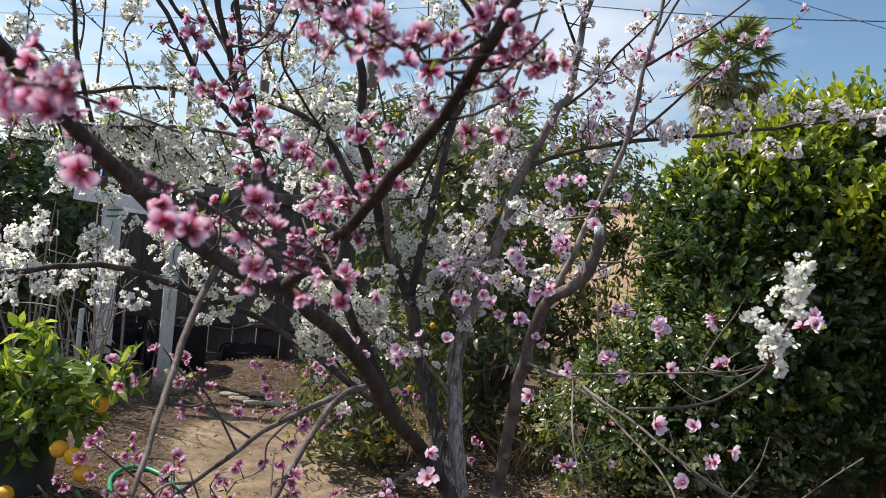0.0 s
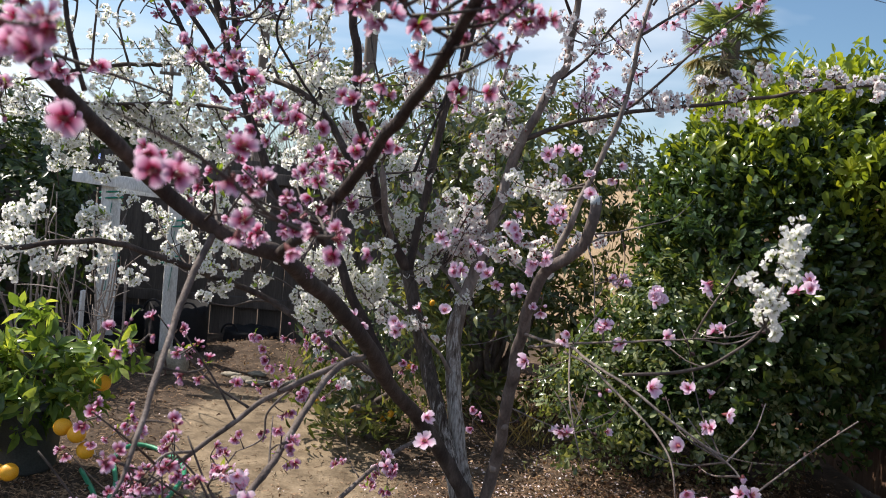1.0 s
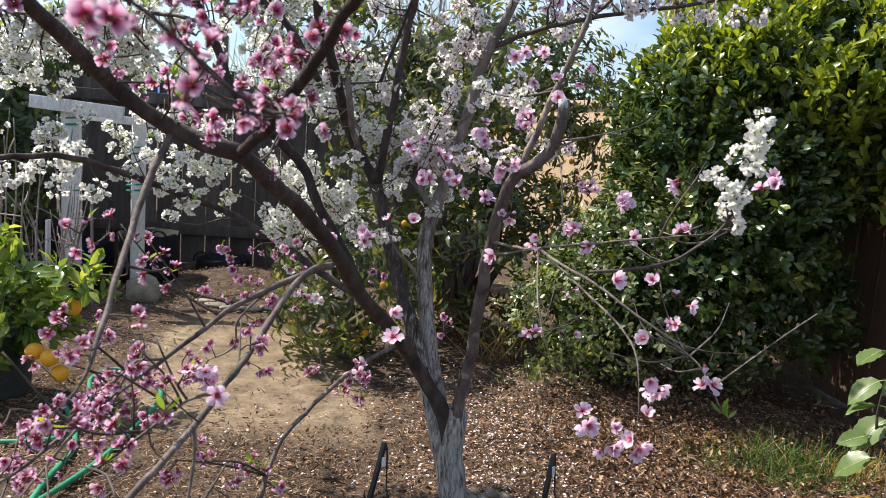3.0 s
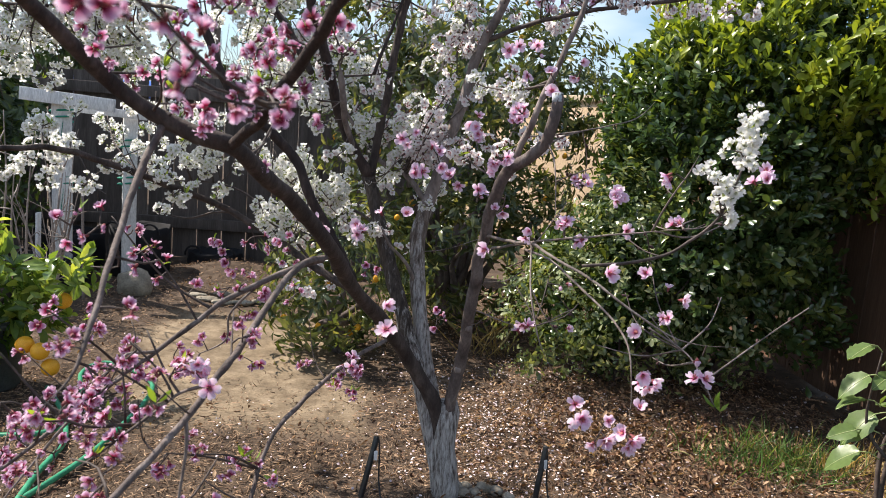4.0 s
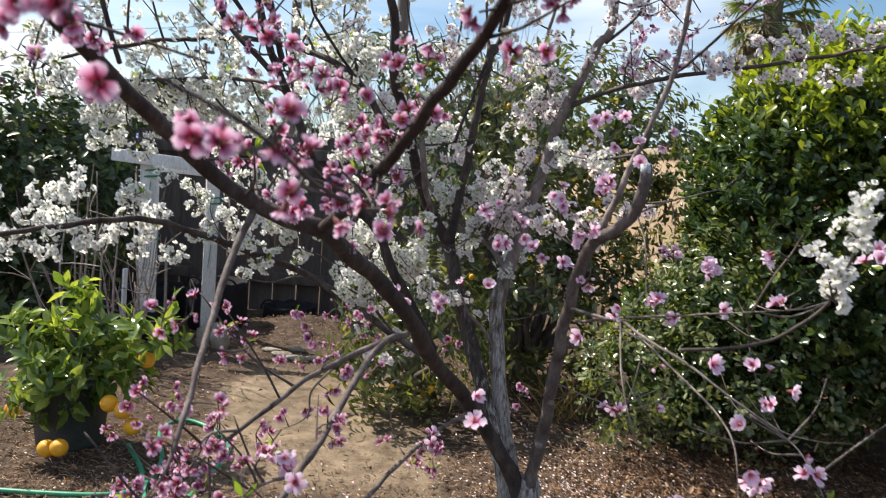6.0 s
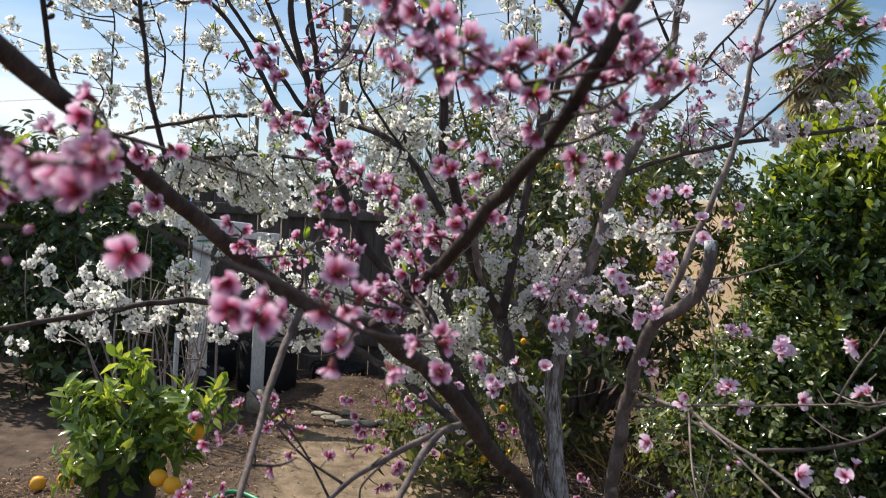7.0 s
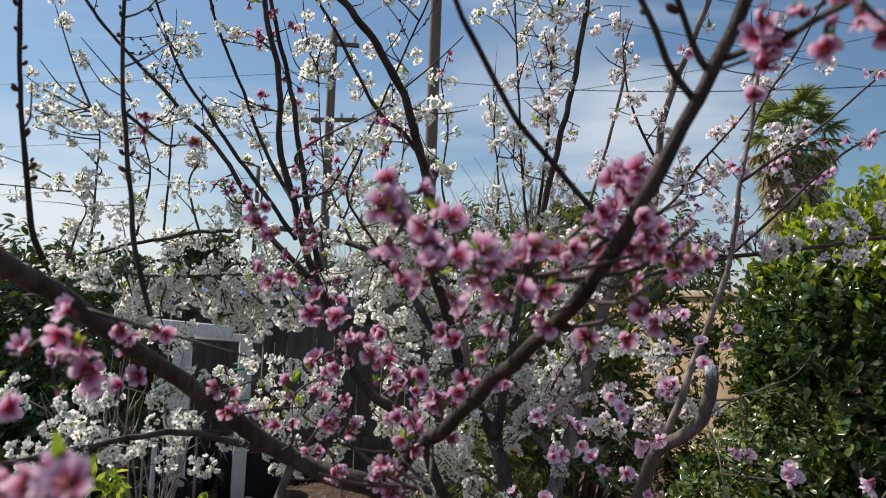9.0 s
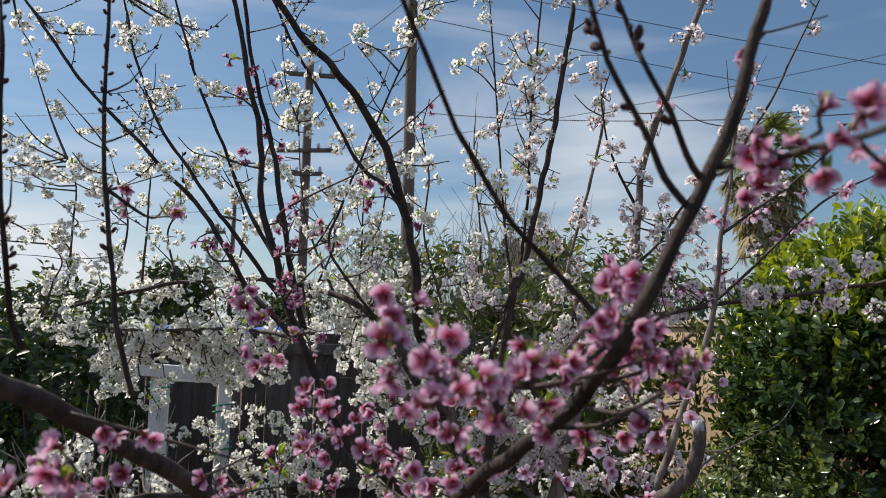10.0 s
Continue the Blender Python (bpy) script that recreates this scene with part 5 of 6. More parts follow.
cluster("blush", (-0.097, 2.500, 0.876), 8, 0.022)
cluster("blush", (-0.040, 2.500, 0.808), 8, 0.022)
cluster("blush", (-0.144, 2.500, 0.592), 8, 0.022)
cluster("blush", (-0.003, 2.500, 0.775), 8, 0.022)
cluster("blush", (0.045, 2.500, 0.859), 8, 0.022)
cluster("blush", (-0.074, 2.500, 0.624), 8, 0.022)
cluster("pink", (-0.288, 1.900, 0.822), 4, 0.026)
cluster("pink", (-0.258, 1.900, 0.723), 4, 0.026)
cluster("pink", (-0.227, 1.900, 0.766), 4, 0.026)
cluster("pink", (-0.150, 1.900, 0.818), 4, 0.026)
cluster("pink", (-0.105, 1.900, 0.713), 4, 0.026)
cluster("pink", (-0.204, 1.900, 0.848), 4, 0.026)
cluster("pink", (0.073, 1.900, 0.800), 4, 0.026)
cluster("pink", (0.236, 1.900, 0.675), 4, 0.026)
cluster("blush", (-0.067, 2.450, 0.921), 8, 0.022)
cluster("blush", (0.150, 2.450, 0.757), 8, 0.022)
cluster("blush", (0.144, 2.450, 1.088), 8, 0.022)
cluster("blush", (0.025, 2.450, 1.032), 8, 0.022)
cluster("blush", (-0.031, 2.450, 0.834), 8, 0.022)
cluster("blush", (0.086, 2.450, 0.939), 8, 0.022)
cluster("blush", (0.194, 2.450, 1.026), 8, 0.022)
cluster("blush", (-0.097, 2.450, 1.025), 8, 0.022)
cluster("rose", (0.256, 1.950, 1.011), 3, 0.022)
cluster("rose", (0.311, 1.950, 0.972), 3, 0.022)
cluster("rose", (0.361, 1.950, 1.067), 3, 0.022)
cluster("rose", (0.177, 1.950, 1.019), 3, 0.022)
cluster("rose", (0.036, 1.950, 0.868), 3, 0.022)
cluster("rose", (-0.052, 1.950, 0.886), 3, 0.022)
cluster("white", (-1.183, 2.120, 1.101), 11, 0.021)
cluster("white", (-1.218, 2.120, 1.057), 11, 0.021)
cluster("white", (-1.163, 2.120, 1.043), 11, 0.021)
cluster("white", (-1.056, 2.120, 1.058), 11, 0.021)
cluster("white", (-1.045, 2.120, 1.025), 11, 0.021)
cluster("white", (-1.088, 2.120, 0.989), 11, 0.021)
cluster("white", (-1.034, 2.120, 0.975), 11, 0.021)
cluster("white", (-1.167, 2.120, 0.933), 11, 0.021)
cluster("white", (-1.131, 2.120, 0.935), 11, 0.021)
cluster("white", (-1.095, 2.120, 0.929), 11, 0.021)
cluster("white", (-1.147, 2.120, 0.888), 11, 0.021)
cluster("white", (-1.053, 2.120, 0.902), 11, 0.021)
cluster("white", (-1.254, 2.120, 0.850), 11, 0.021)
cluster("white", (-0.948, 2.120, 1.115), 11, 0.021)
cluster("white", (-0.985, 2.120, 1.066), 11, 0.021)
cluster("white", (-0.928, 2.120, 1.070), 11, 0.021)
cluster("white", (-0.970, 2.120, 1.030), 11, 0.021)
cluster("white", (-0.968, 2.120, 0.980), 11, 0.021)
cluster("white", (-0.919, 2.120, 0.974), 11, 0.021)
cluster("white", (-0.926, 2.120, 0.932), 11, 0.021)
cluster("white", (-0.882, 2.120, 0.935), 11, 0.021)
cluster("white", (-0.849, 2.120, 0.962), 11, 0.021)
cluster("white", (-0.995, 2.120, 0.902), 11, 0.021)
cluster("white", (-0.777, 2.120, 0.925), 11, 0.021)
cluster("white", (-0.748, 2.120, 1.035), 11, 0.021)
cluster("white", (-0.691, 2.120, 0.919), 11, 0.021)
cluster("white", (-0.815, 2.120, 0.981), 11, 0.021)
cluster("white", (-0.762, 2.120, 0.960), 11, 0.021)
tuft((0.751, 1.480, 0.646), 0.036)
tuft((0.761, 1.480, 0.638), 0.036)


def finish_tree():
    rng = np.random.default_rng(5)
    # spurs and stalks
    vs, fs, base = [], [], 0
    for a, b, r in spur_paths:
        v, f = tube(np.array([a, (a + b) / 2 + rng.normal(0, 0.0012, 3), b]), np.array([r * 1.3, r, r * 0.8]), 4, 0.0, 0, False)
        vs.append(v)
        fs += [tuple(i + base for i in q) for q in f]
        base += len(v)
    tagged(mesh_object("spur_wood", np.vstack(vs).tolist(), fs, [TWIG], tree), "", "", "", "stuff")
    for kind, group in placed_blooms.items():
        temps, _, mats = KINDS[kind]
        # the blossoms that hang nearest to the front of the tree are pieces of their own
        order = sorted(group, key=lambda g: g[1][1, 3])
        own, rest = (order[:290], order[290:])
        meshes = []
        for v, f, ids, al in temps:
            ob = mesh_object("bud" if kind == "closed" else kind + "_blossom", v.tolist(), f, mats, None, ids, True, al)
            meshes.append(ob.data)
            bpy.data.objects.remove(ob)
        for k, m in own:
            ob = new("bud" if k == len(temps) - 1 else kind + "_blossom", meshes[k])
            ob.parent = tree
            ob.matrix_parent_inverse = Matrix.Translation(-tree.location)
            ob.matrix_basis = Matrix(m.tolist())
        if rest:
            scatter("closed_buds" if kind == "closed" else kind + "_blossoms", DISTANT.get(kind, temps), rest, mats, tree, "dark closed buds along the shoots" if kind == "closed" else kind + " blossoms crowded along the shoots")
    scatter("new_leaves", [leaf_template(0.3, 0.3, 0.2, i) for i in range(3)], new_leaves, [NEWLEAF], tree)


finish_tree()


# ---- shrubs and potted citrus ----
LEAVES = [leaf_template(0.42, 0.35, 0.22, i) for i in range(3)]
ROUND = [leaf_template(0.50, 0.32, 0.16, 5 + i, ((0.25, 0.46), (0.58, 0.92), (0.85, 0.86))) for i in range(3)]
OBLONG = [leaf_template(0.32, 0.4, 0.35, 10 + i) for i in range(3)]


def stem_set(parent, foot, tips, r0, mat=BARK, name="stem"):
    rng = np.random.default_rng(int(abs(foot[0]) * 1000) + 3)
    for tip in tips:
        a, b = np.array(foot), np.array(tip)
        pts = [a, a * 0.6 + b * 0.4 + rng.normal(0, 0.04, 3), a * 0.25 + b * 0.75 + rng.normal(0, 0.05, 3), b]
        path, rad = spline(pts, [r0, r0 * 0.75, r0 * 0.5, r0 * 0.25], 0.05)
        v, f = tube(path, rad, 8, 0.08, int(rng.integers(1e5)))
        mesh_object(name, v.tolist(), f, [mat], parent)


def lobes_inside(lobes, shell=0.75):
    """Feet of shoots near the skin of a few overlapping lobes (x, y, z, rx, ry, rz)."""
    weights = np.array([l[3] * l[5] for l in lobes])
    weights = weights / weights.sum()

    def pick(rng):
        while True:
            l = lobes[int(rng.choice(len(lobes), p=weights))]
            d = rng.normal(0, 1, 3)
            d /= np.linalg.norm(d)
            k = shell + (1 - shell) * rng.random() ** 0.6
            k *= 1 + 0.10 * noise.noise(Vector((d * 3 + l[0]).tolist()))
            p = np.array(l[:3]) + d * np.array(l[3:]) * k
            if p[2] < 0.03:
                continue
            deep = any(np.sum(((p - np.array(o[:3])) / np.array(o[3:])) ** 2) < 0.45 for o in lobes if o is not l)
            if not deep:
                return p, d
    return pick


def clumped(inside, size, level):
    """Only the feet that fall in clumps of about that size, with gaps between them."""
    def pick(rng):
        while True:
            p, d = inside(rng)
            if noise.noise(Vector((p / size).tolist())) + 0.4 * noise.noise(Vector((p * 2.7 / size).tolist())) > level + 0.12 * rng.normal():
                return p, d
    return pick


def hedge():
    base = thing("hedge", (1.52, 3.45, 0), "large dense evergreen shrub with glossy green leaves", "shrub")
    lobes = [(1.58, 3.65, 0.95, 0.44, 0.60, 0.68), (1.85, 3.75, 1.30, 0.50, 0.65, 0.55), (1.42, 3.55, 0.50, 0.40, 0.42, 0.42), (1.70, 3.75, 0.75, 0.40, 0.50, 0.50), (1.50, 3.75, 1.22, 0.36, 0.50, 0.42), (2.10, 3.65, 1.48, 0.40, 0.60, 0.40), (1.08, 3.6, 0.42, 0.26, 0.28, 0.30), (1.75, 3.58, 0.40, 0.42, 0.40, 0.40)]
    stem_set(base, (1.52, 3.45, -0.03), [(1.3, 3.6, 0.9), (1.7, 3.7, 1.1), (2.0, 3.7, 1.3), (1.5, 3.8, 1.2), (1.9, 3.4, 0.7), (1.2, 3.5, 0.6)], 0.035)
    rng = np.random.default_rng(31)
    leaves = canopy(rng, 3900, clumped(lobes_inside(lobes, 0.80), 0.16, -0.10), 10, 0.050, 0.12, 0.9, 0.7, 0.5)
    leaves += canopy(rng, 1500, lobes_inside([tuple(l[:3]) + tuple(r * 0.80 for r in l[3:]) for l in lobes], 0.5), 8, 0.055, 0.15)
    leaves = [q for q in leaves if q[1][0, 3] < 1.22 or q[1][2, 3] > 0.27 + 0.06 * rng.normal()]
    scatter("foliage", ROUND, leaves, [HEDGELEAF], base, "glossy oval leaves")
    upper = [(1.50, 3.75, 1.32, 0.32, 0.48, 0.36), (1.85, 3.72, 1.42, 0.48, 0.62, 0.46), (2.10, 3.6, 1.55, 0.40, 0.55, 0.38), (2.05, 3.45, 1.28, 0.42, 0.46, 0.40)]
    # new shoots, paler growth towards the top right standing in for sunlight there
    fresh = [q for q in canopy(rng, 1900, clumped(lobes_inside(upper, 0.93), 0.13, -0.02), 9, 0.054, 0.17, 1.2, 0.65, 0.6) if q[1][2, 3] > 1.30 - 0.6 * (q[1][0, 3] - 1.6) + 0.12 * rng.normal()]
    scatter("shoot_growth", ROUND, fresh, [HEDGESHOOT_LIT], base, "yellow-green new shoots and sunlit leaves of the top")


hedge()


def small_shrub():
    base = thing("small_leaved_shrub", (1.15, 3.42, 0), "open twiggy shrub with small pale green leaves before the hedge", "shrub")
    lobes = [(0.86, 3.40, 0.34, 0.24, 0.22, 0.28), (1.18, 3.34, 0.40, 0.34, 0.22, 0.32), (1.50, 3.28, 0.36, 0.28, 0.20, 0.20), (1.20, 3.40, 0.76, 0.30, 0.18, 0.26), (1.44, 3.3, 0.56, 0.26, 0.18, 0.24)]
    stem_set(base, (1.15, 3.42, -0.03), [(0.8, 3.4, 0.5), (1.0, 3.35, 0.7), (1.3, 3.4, 0.95), (1.6, 3.3, 0.5), (1.15, 3.3, 0.6), (1.45, 3.3, 0.75), (0.9, 3.35, 0.3)], 0.007, BARK)
    rng = np.random.default_rng(53)
    scatter("foliage", ROUND, canopy(rng, 860, lobes_inside(lobes, 0.5), 8, 0.034, 0.12, 0.4), [SMALLLEAF], base, "small pale green leaves")


small_shrub()


def fruit_piece(parent, mesh, place, size):
    ob = new("fruit", mesh)
    ob.parent = parent
    ob.matrix_parent_inverse = Matrix.Translation(-parent.location)
    ob.matrix_basis = pose(*place, 20, 10, 40) @ Matrix.Scale(size, 4)


def fruit_mesh(name, long=1.0):
    bm = bmesh.new()
    bmesh.ops.create_uvsphere(bm, u_segments=14, v_segments=9, radius=1.0)
    for v in bm.verts:
        v.co.z *= long
        if v.co.z > 0.93 * long:
            v.co.z -= 0.10
    me = bpy.data.meshes.new(name)
    bm.to_mesh(me)
    bm.free()
    me.materials.append(FRUIT)
    me.polygons.foreach_set("use_smooth", np.ones(len(me.polygons), dtype=bool))
    return me


ORANGE = fruit_mesh("orange", 0.95)
KUMQUAT = fruit_mesh("kumquat", 1.25)


def kumquat_tree(foot, lobes, shoots_count, fruits, label, seed):
    base = thing("kumquat_tree", foot, label, "fruit tree", "kumquat trees")
    x, y, _ = foot
    stem_set(base, (x, y, -0.03), [(l[0], l[1], l[2] + 0.2 * l[5]) for l in lobes] + [((l[0] + x) / 2, l[1] - 0.15, l[2]) for l in lobes], 0.028, BARKMID)
    rng = np.random.default_rng(seed)
    leaves = canopy(rng, int(shoots_count * 1.25), clumped(lobes_inside(lobes, 0.5), 0.17, -0.08), 9, 0.070, 0.17, 0.2)
    scatter("foliage", OBLONG, leaves, [KUMQUATLEAF], base, "narrow drooping leaves, some yellowing")
    pick = lobes_inside(lobes, 0.95)
    for _ in range(fruits):
        p, d = pick(rng)
        if d[1] < 0.3:
            fruit_piece(base, KUMQUAT, tuple(p), 0.015 * rng.uniform(0.8, 1.2))


kumquat_tree((0.45, 4.5, 0), [(0.55, 4.5, 1.45, 0.46, 0.42, 0.50), (0.25, 4.5, 0.95, 0.52, 0.45, 0.46), (0.76, 4.55, 1.02, 0.34, 0.42, 0.46), (0.55, 4.4, 0.5, 0.55, 0.4, 0.4), (-0.10, 4.6, 1.32, 0.26, 0.3, 0.36), (-0.52, 4.62, 1.62, 0.20, 0.24, 0.32), (-0.10, 4.62, 1.62, 0.24, 0.24, 0.30), (0.95, 4.6, 1.42, 0.30, 0.32, 0.42), (0.98, 4.6, 0.62, 0.26, 0.30, 0.30)], 1120, 46, "leafy kumquat tree with small orange fruit behind the peach tree", 77)
kumquat_tree((-0.12, 3.82, 0), [(-0.10, 3.80, 0.42, 0.34, 0.30, 0.32), (-0.22, 3.72, 0.26, 0.24, 0.22, 0.20)], 190, 14, "low kumquat bush with small orange fruit at the path's edge", 78)


def potted_citrus():
    base = thing("potted_orange_tree", (-1.46, 3.05, 0), "small orange tree with ripe fruit in a dark plastic pot", "potted tree")
    bm = bmesh.new()
    profile = ((0.115, 0.0), (0.125, 0.015), (0.15, 0.26), (0.165, 0.262), (0.168, 0.29), (0.150, 0.292), (0.146, 0.25), (0.02, 0.245))
    rings = []
    for r, z in profile:
        rings.append([bm.verts.new((-1.46 + r * math.cos(k * math.pi / 14), 3.05 + r * math.sin(k * math.pi / 14), z)) for k in range(28)])
    for a, b in zip(rings, rings[1:]):
        for k in range(28):
            bm.faces.new((a[k], a[(k + 1) % 28], b[(k + 1) % 28], b[k]))
    bm.faces.new(rings[-1])
    bm.faces.new(rings[0][::-1])
    pot = part("pot", bm, POTPLASTIC, base, "dark grey plastic nursery pot")
    v, f = tube(np.array([(-1.46 + 0.168 * math.cos(a), 3.05 + 0.168 * math.sin(a), 0.278) for a in np.linspace(0, 2 * math.pi, 40)]), np.full(40, 0.008), 8)
    mesh_object("rim", v.tolist(), f, [POTPLASTIC], pot)
    bm = bmesh.new()
    bmesh.ops.create_circle(bm, cap_ends=True, segments=24, radius=0.145, matrix=pose(-1.46, 3.05, 0.252))
    part("potting_soil", bm, SOIL, pot)
    stem_set(base, (-1.46, 3.05, 0.24), [(-1.4, 2.98, 0.45), (-1.6, 3.05, 0.48), (-1.15, 3.08, 0.40), (-1.46, 3.1, 0.44), (-1.7, 3.05, 0.38)], 0.012)
    lobes = [(-1.44, 3.03, 0.34, 0.16, 0.15, 0.13), (-1.43, 3.03, 0.54, 0.05, 0.05, 0.08), (-1.13, 3.03, 0.44, 0.10, 0.08, 0.04), (-1.60, 3.03, 0.40, 0.07, 0.10, 0.10), (-1.33, 3.03, 0.40, 0.09, 0.10, 0.08), (-1.46, 2.92, 0.24, 0.15, 0.06, 0.07), (-1.28, 3.03, 0.28, 0.08, 0.09, 0.07)]
    rng = np.random.default_rng(19)
    leaves = canopy(rng, 150, clumped(lobes_inside(lobes, 0.4), 0.09, -0.05), 8, 0.078, 0.10, 0.9, 0.8)
    scatter("foliage", LEAVES, leaves, [CITRUSLEAF], base, "bright green citrus leaves")
    for p in ((-1.204, 2.85, 0.245), (-1.141, 2.83, 0.23), (-1.114, 2.85, 0.165), (-1.387, 2.76, 0.09), (-1.336, 2.75, 0.10), (-1.125, 2.98, 0.385)):
        fruit_piece(base, ORANGE, p, 0.033)


potted_citrus()


def fallen_orange(place, squash):
    ob = new("fallen_orange", ORANGE.copy())
    ob.matrix_basis = pose(*place, 70, 20, 10) @ Matrix.Diagonal((0.033, 0.033, 0.033 * squash, 1))
    return tagged(ob, "fallen orange lying on the bare ground", "fruit", "fallen oranges")


fallen_orange((-1.93, 3.22, 0.030), 0.97)
fallen_orange((-1.84, 3.28, 0.016), 0.5)
fallen_orange((-1.88, 3.33, 0.014), 0.45)


def back_tree():
    base = thing("evergreen_tree", (-3.1, 5.3, 0), "dark evergreen fruit tree beside the trellis", "tree")
    lobes = [(-3.1, 5.2, 1.05, 0.75, 0.6, 0.65), (-2.70, 5.0, 0.75, 0.42, 0.5, 0.55), (-3.5, 5.1, 0.8, 0.6, 0.6, 0.6), (-2.75, 4.8, 0.42, 0.40, 0.4, 0.36)]
    stem_set(base, (-3.1, 5.3, -0.03), [(-3.1, 5.2, 1.3), (-2.8, 5.1, 0.9), (-3.4, 5.1, 1.0)], 0.04)
    rng = np.random.default_rng(41)
    scatter("foliage", LEAVES, canopy(rng, 1100, lobes_inside(lobes, 0.6), 8, 0.085, 0.2), [DARKLEAF], base)


back_tree()


# ---- the trellis and what stands along the fence ----
def slat(parent, name, a, b, wide, thick, mat, label=""):
    """A sawn board from a to b."""
    a, b = Vector(a), Vector(b)
    q = (b - a).to_track_quat("Z", "Y")
    bm = bmesh.new()
    box(bm, (wide, thick, (b - a).length), Matrix.Translation((a + b) / 2) @ q.to_matrix().to_4x4(), 0.003)
    return part(name, bm, mat, parent, label)


def trellis():
    base = thing("trellis", (-1.95, 4.95, 0), "white painted wooden trellis frame with green plant ties", "trellis")
    near = slat(base, "post", (-1.955, 4.82, -0.02), (-1.925, 4.75, 1.14), 0.112, 0.045, WHITEPAINT)
    far = slat(base, "post", (-1.665, 5.12, -0.02), (-1.635, 5.06, 1.08), 0.085, 0.045, WHITEPAINT)
    slat(base, "lath", (-1.955, 4.5, -0.02), (-1.945, 4.5, 0.50), 0.045, 0.014, WHITEPAINT)
    slat(base, "lath", (-1.715, 4.55, -0.02), (-1.72, 4.55, 0.62), 0.018, 0.012, BARETWIG)
    slat(base, "beam", (-2.12, 4.66, 1.170), (-1.62, 4.76, 1.135), 0.05, 0.075, WHITEPAINT)
    slat(base, "beam", (-2.05, 4.90, 1.11), (-1.52, 5.03, 1.085), 0.03, 0.05, WHITEPAINT)
    for x, y, z in ((-1.93, 4.76, 1.02), (-1.945, 4.80, 0.62), (-1.645, 5.07, 0.86), (-1.655, 5.09, 0.62)):
        v, f = tube(np.array([(x + 0.068 * math.cos(k), y + 0.036 * math.sin(k), z + 0.006 * k) for k in np.linspace(0, 12.5, 40)]), np.full(40, 0.006), 5)
        mesh_object("tie", v.tolist(), f, [GREENTIE], near if x < -1.8 else far)
        slat(near if x < -1.8 else far, "tie_end", (x + 0.02, y - 0.03, z), (x + 0.005, y - 0.035, z - 0.16), 0.014, 0.003, GREENTIE)


trellis()


def bare_canes(place, count, height, seed):
    base = thing("bare_shrub", place, "leafless shrub of thin pale stems", "shrub")
    rng = np.random.default_rng(seed)
    for _ in range(count):
        a = np.array(place) + rng.normal(0, 0.05, 3) * (1, 1, 0)
        tip = a + (rng.normal(0, 0.22), rng.normal(0, 0.15), height * rng.uniform(0.6, 1.1))
        path, rad = spline([a, a * 0.5 + tip * 0.5 + rng.normal(0, 0.04, 3), tip], [0.009, 0.006, 0.002], 0.05)
        v, f = tube(path, rad, 6, 0.06, int(rng.integers(1e5)))
        mesh_object("cane", v.tolist(), f, [BARETWIG], base)
        for _ in range(6):
            i = int(rng.integers(len(path) // 4, len(path) - 1))
            e = path[i] + rng.normal(0, 0.10, 3) + (0, 0, 0.08)
            p2, r2 = spline([path[i], (path[i] + e) / 2 + rng.normal(0, 0.01, 3), e], [0.004, 0.003, 0.0012], 0.04)
            v, f = tube(p2, r2, 5)
            mesh_object("twig", v.tolist(), f, [BARETWIG], base)


bare_canes((-1.75, 4.1, 0), 9, 1.0, 3)
bare_canes((-2.1, 4.3, 0), 7, 1.05, 8)


def grow_bag(place, r, h):
    base = thing("grow_bag", place, "black fabric grow bag by the fence", "planter", "grow bags")
    bm = bmesh.new()
    rng = random.Random(4)
    rings = []
    for rr, z in ((0.9, 0), (1.0, 0.03), (1.03, 0.4), (0.98, 0.8), (1.0, 1.0), (0.94, 1.0), (0.9, 0.78), (0.05, 0.75)):
        rings.append([bm.verts.new((place[0] + r * rr * math.cos(k * math.pi / 12) * (1 + rng.uniform(-0.02, 0.02)), place[1] + r * rr * math.sin(k * math.pi / 12), place[2] + h * z + (rng.uniform(-0.012, 0.012) if 0.3 < z else 0))) for k in range(24)])
    for a, b in zip(rings, rings[1:]):
        for k in range(24):
            bm.faces.new((a[k], a[(k + 1) % 24], b[(k + 1) % 24], b[k]))
    bm.faces.new(rings[-1])
    part("bag", bm, BLACKCLOTH, base)
    for s in (-1, 1):
        v, f = tube(np.array([(place[0] + s * 0.06 * math.cos(k) + s * r * 0.6, place[1] - r * 0.8, place[2] + h * 0.9 + 0.07 * math.sin(k)) for k in np.linspace(0, math.pi, 10)]), np.full(10, 0.008), 6)
        mesh_object("handle", v.tolist(), f, [BLACKCLOTH], base)


grow_bag((-1.66, 5.32, 0), 0.20, 0.34)
grow_bag((-2.02, 4.92, 0), 0.19, 0.19)
grow_bag((-2.2, 5.5, 0), 0.22, 0.24)
grow_bag((-1.25, 5.75, 0), 0.20, 0.12)


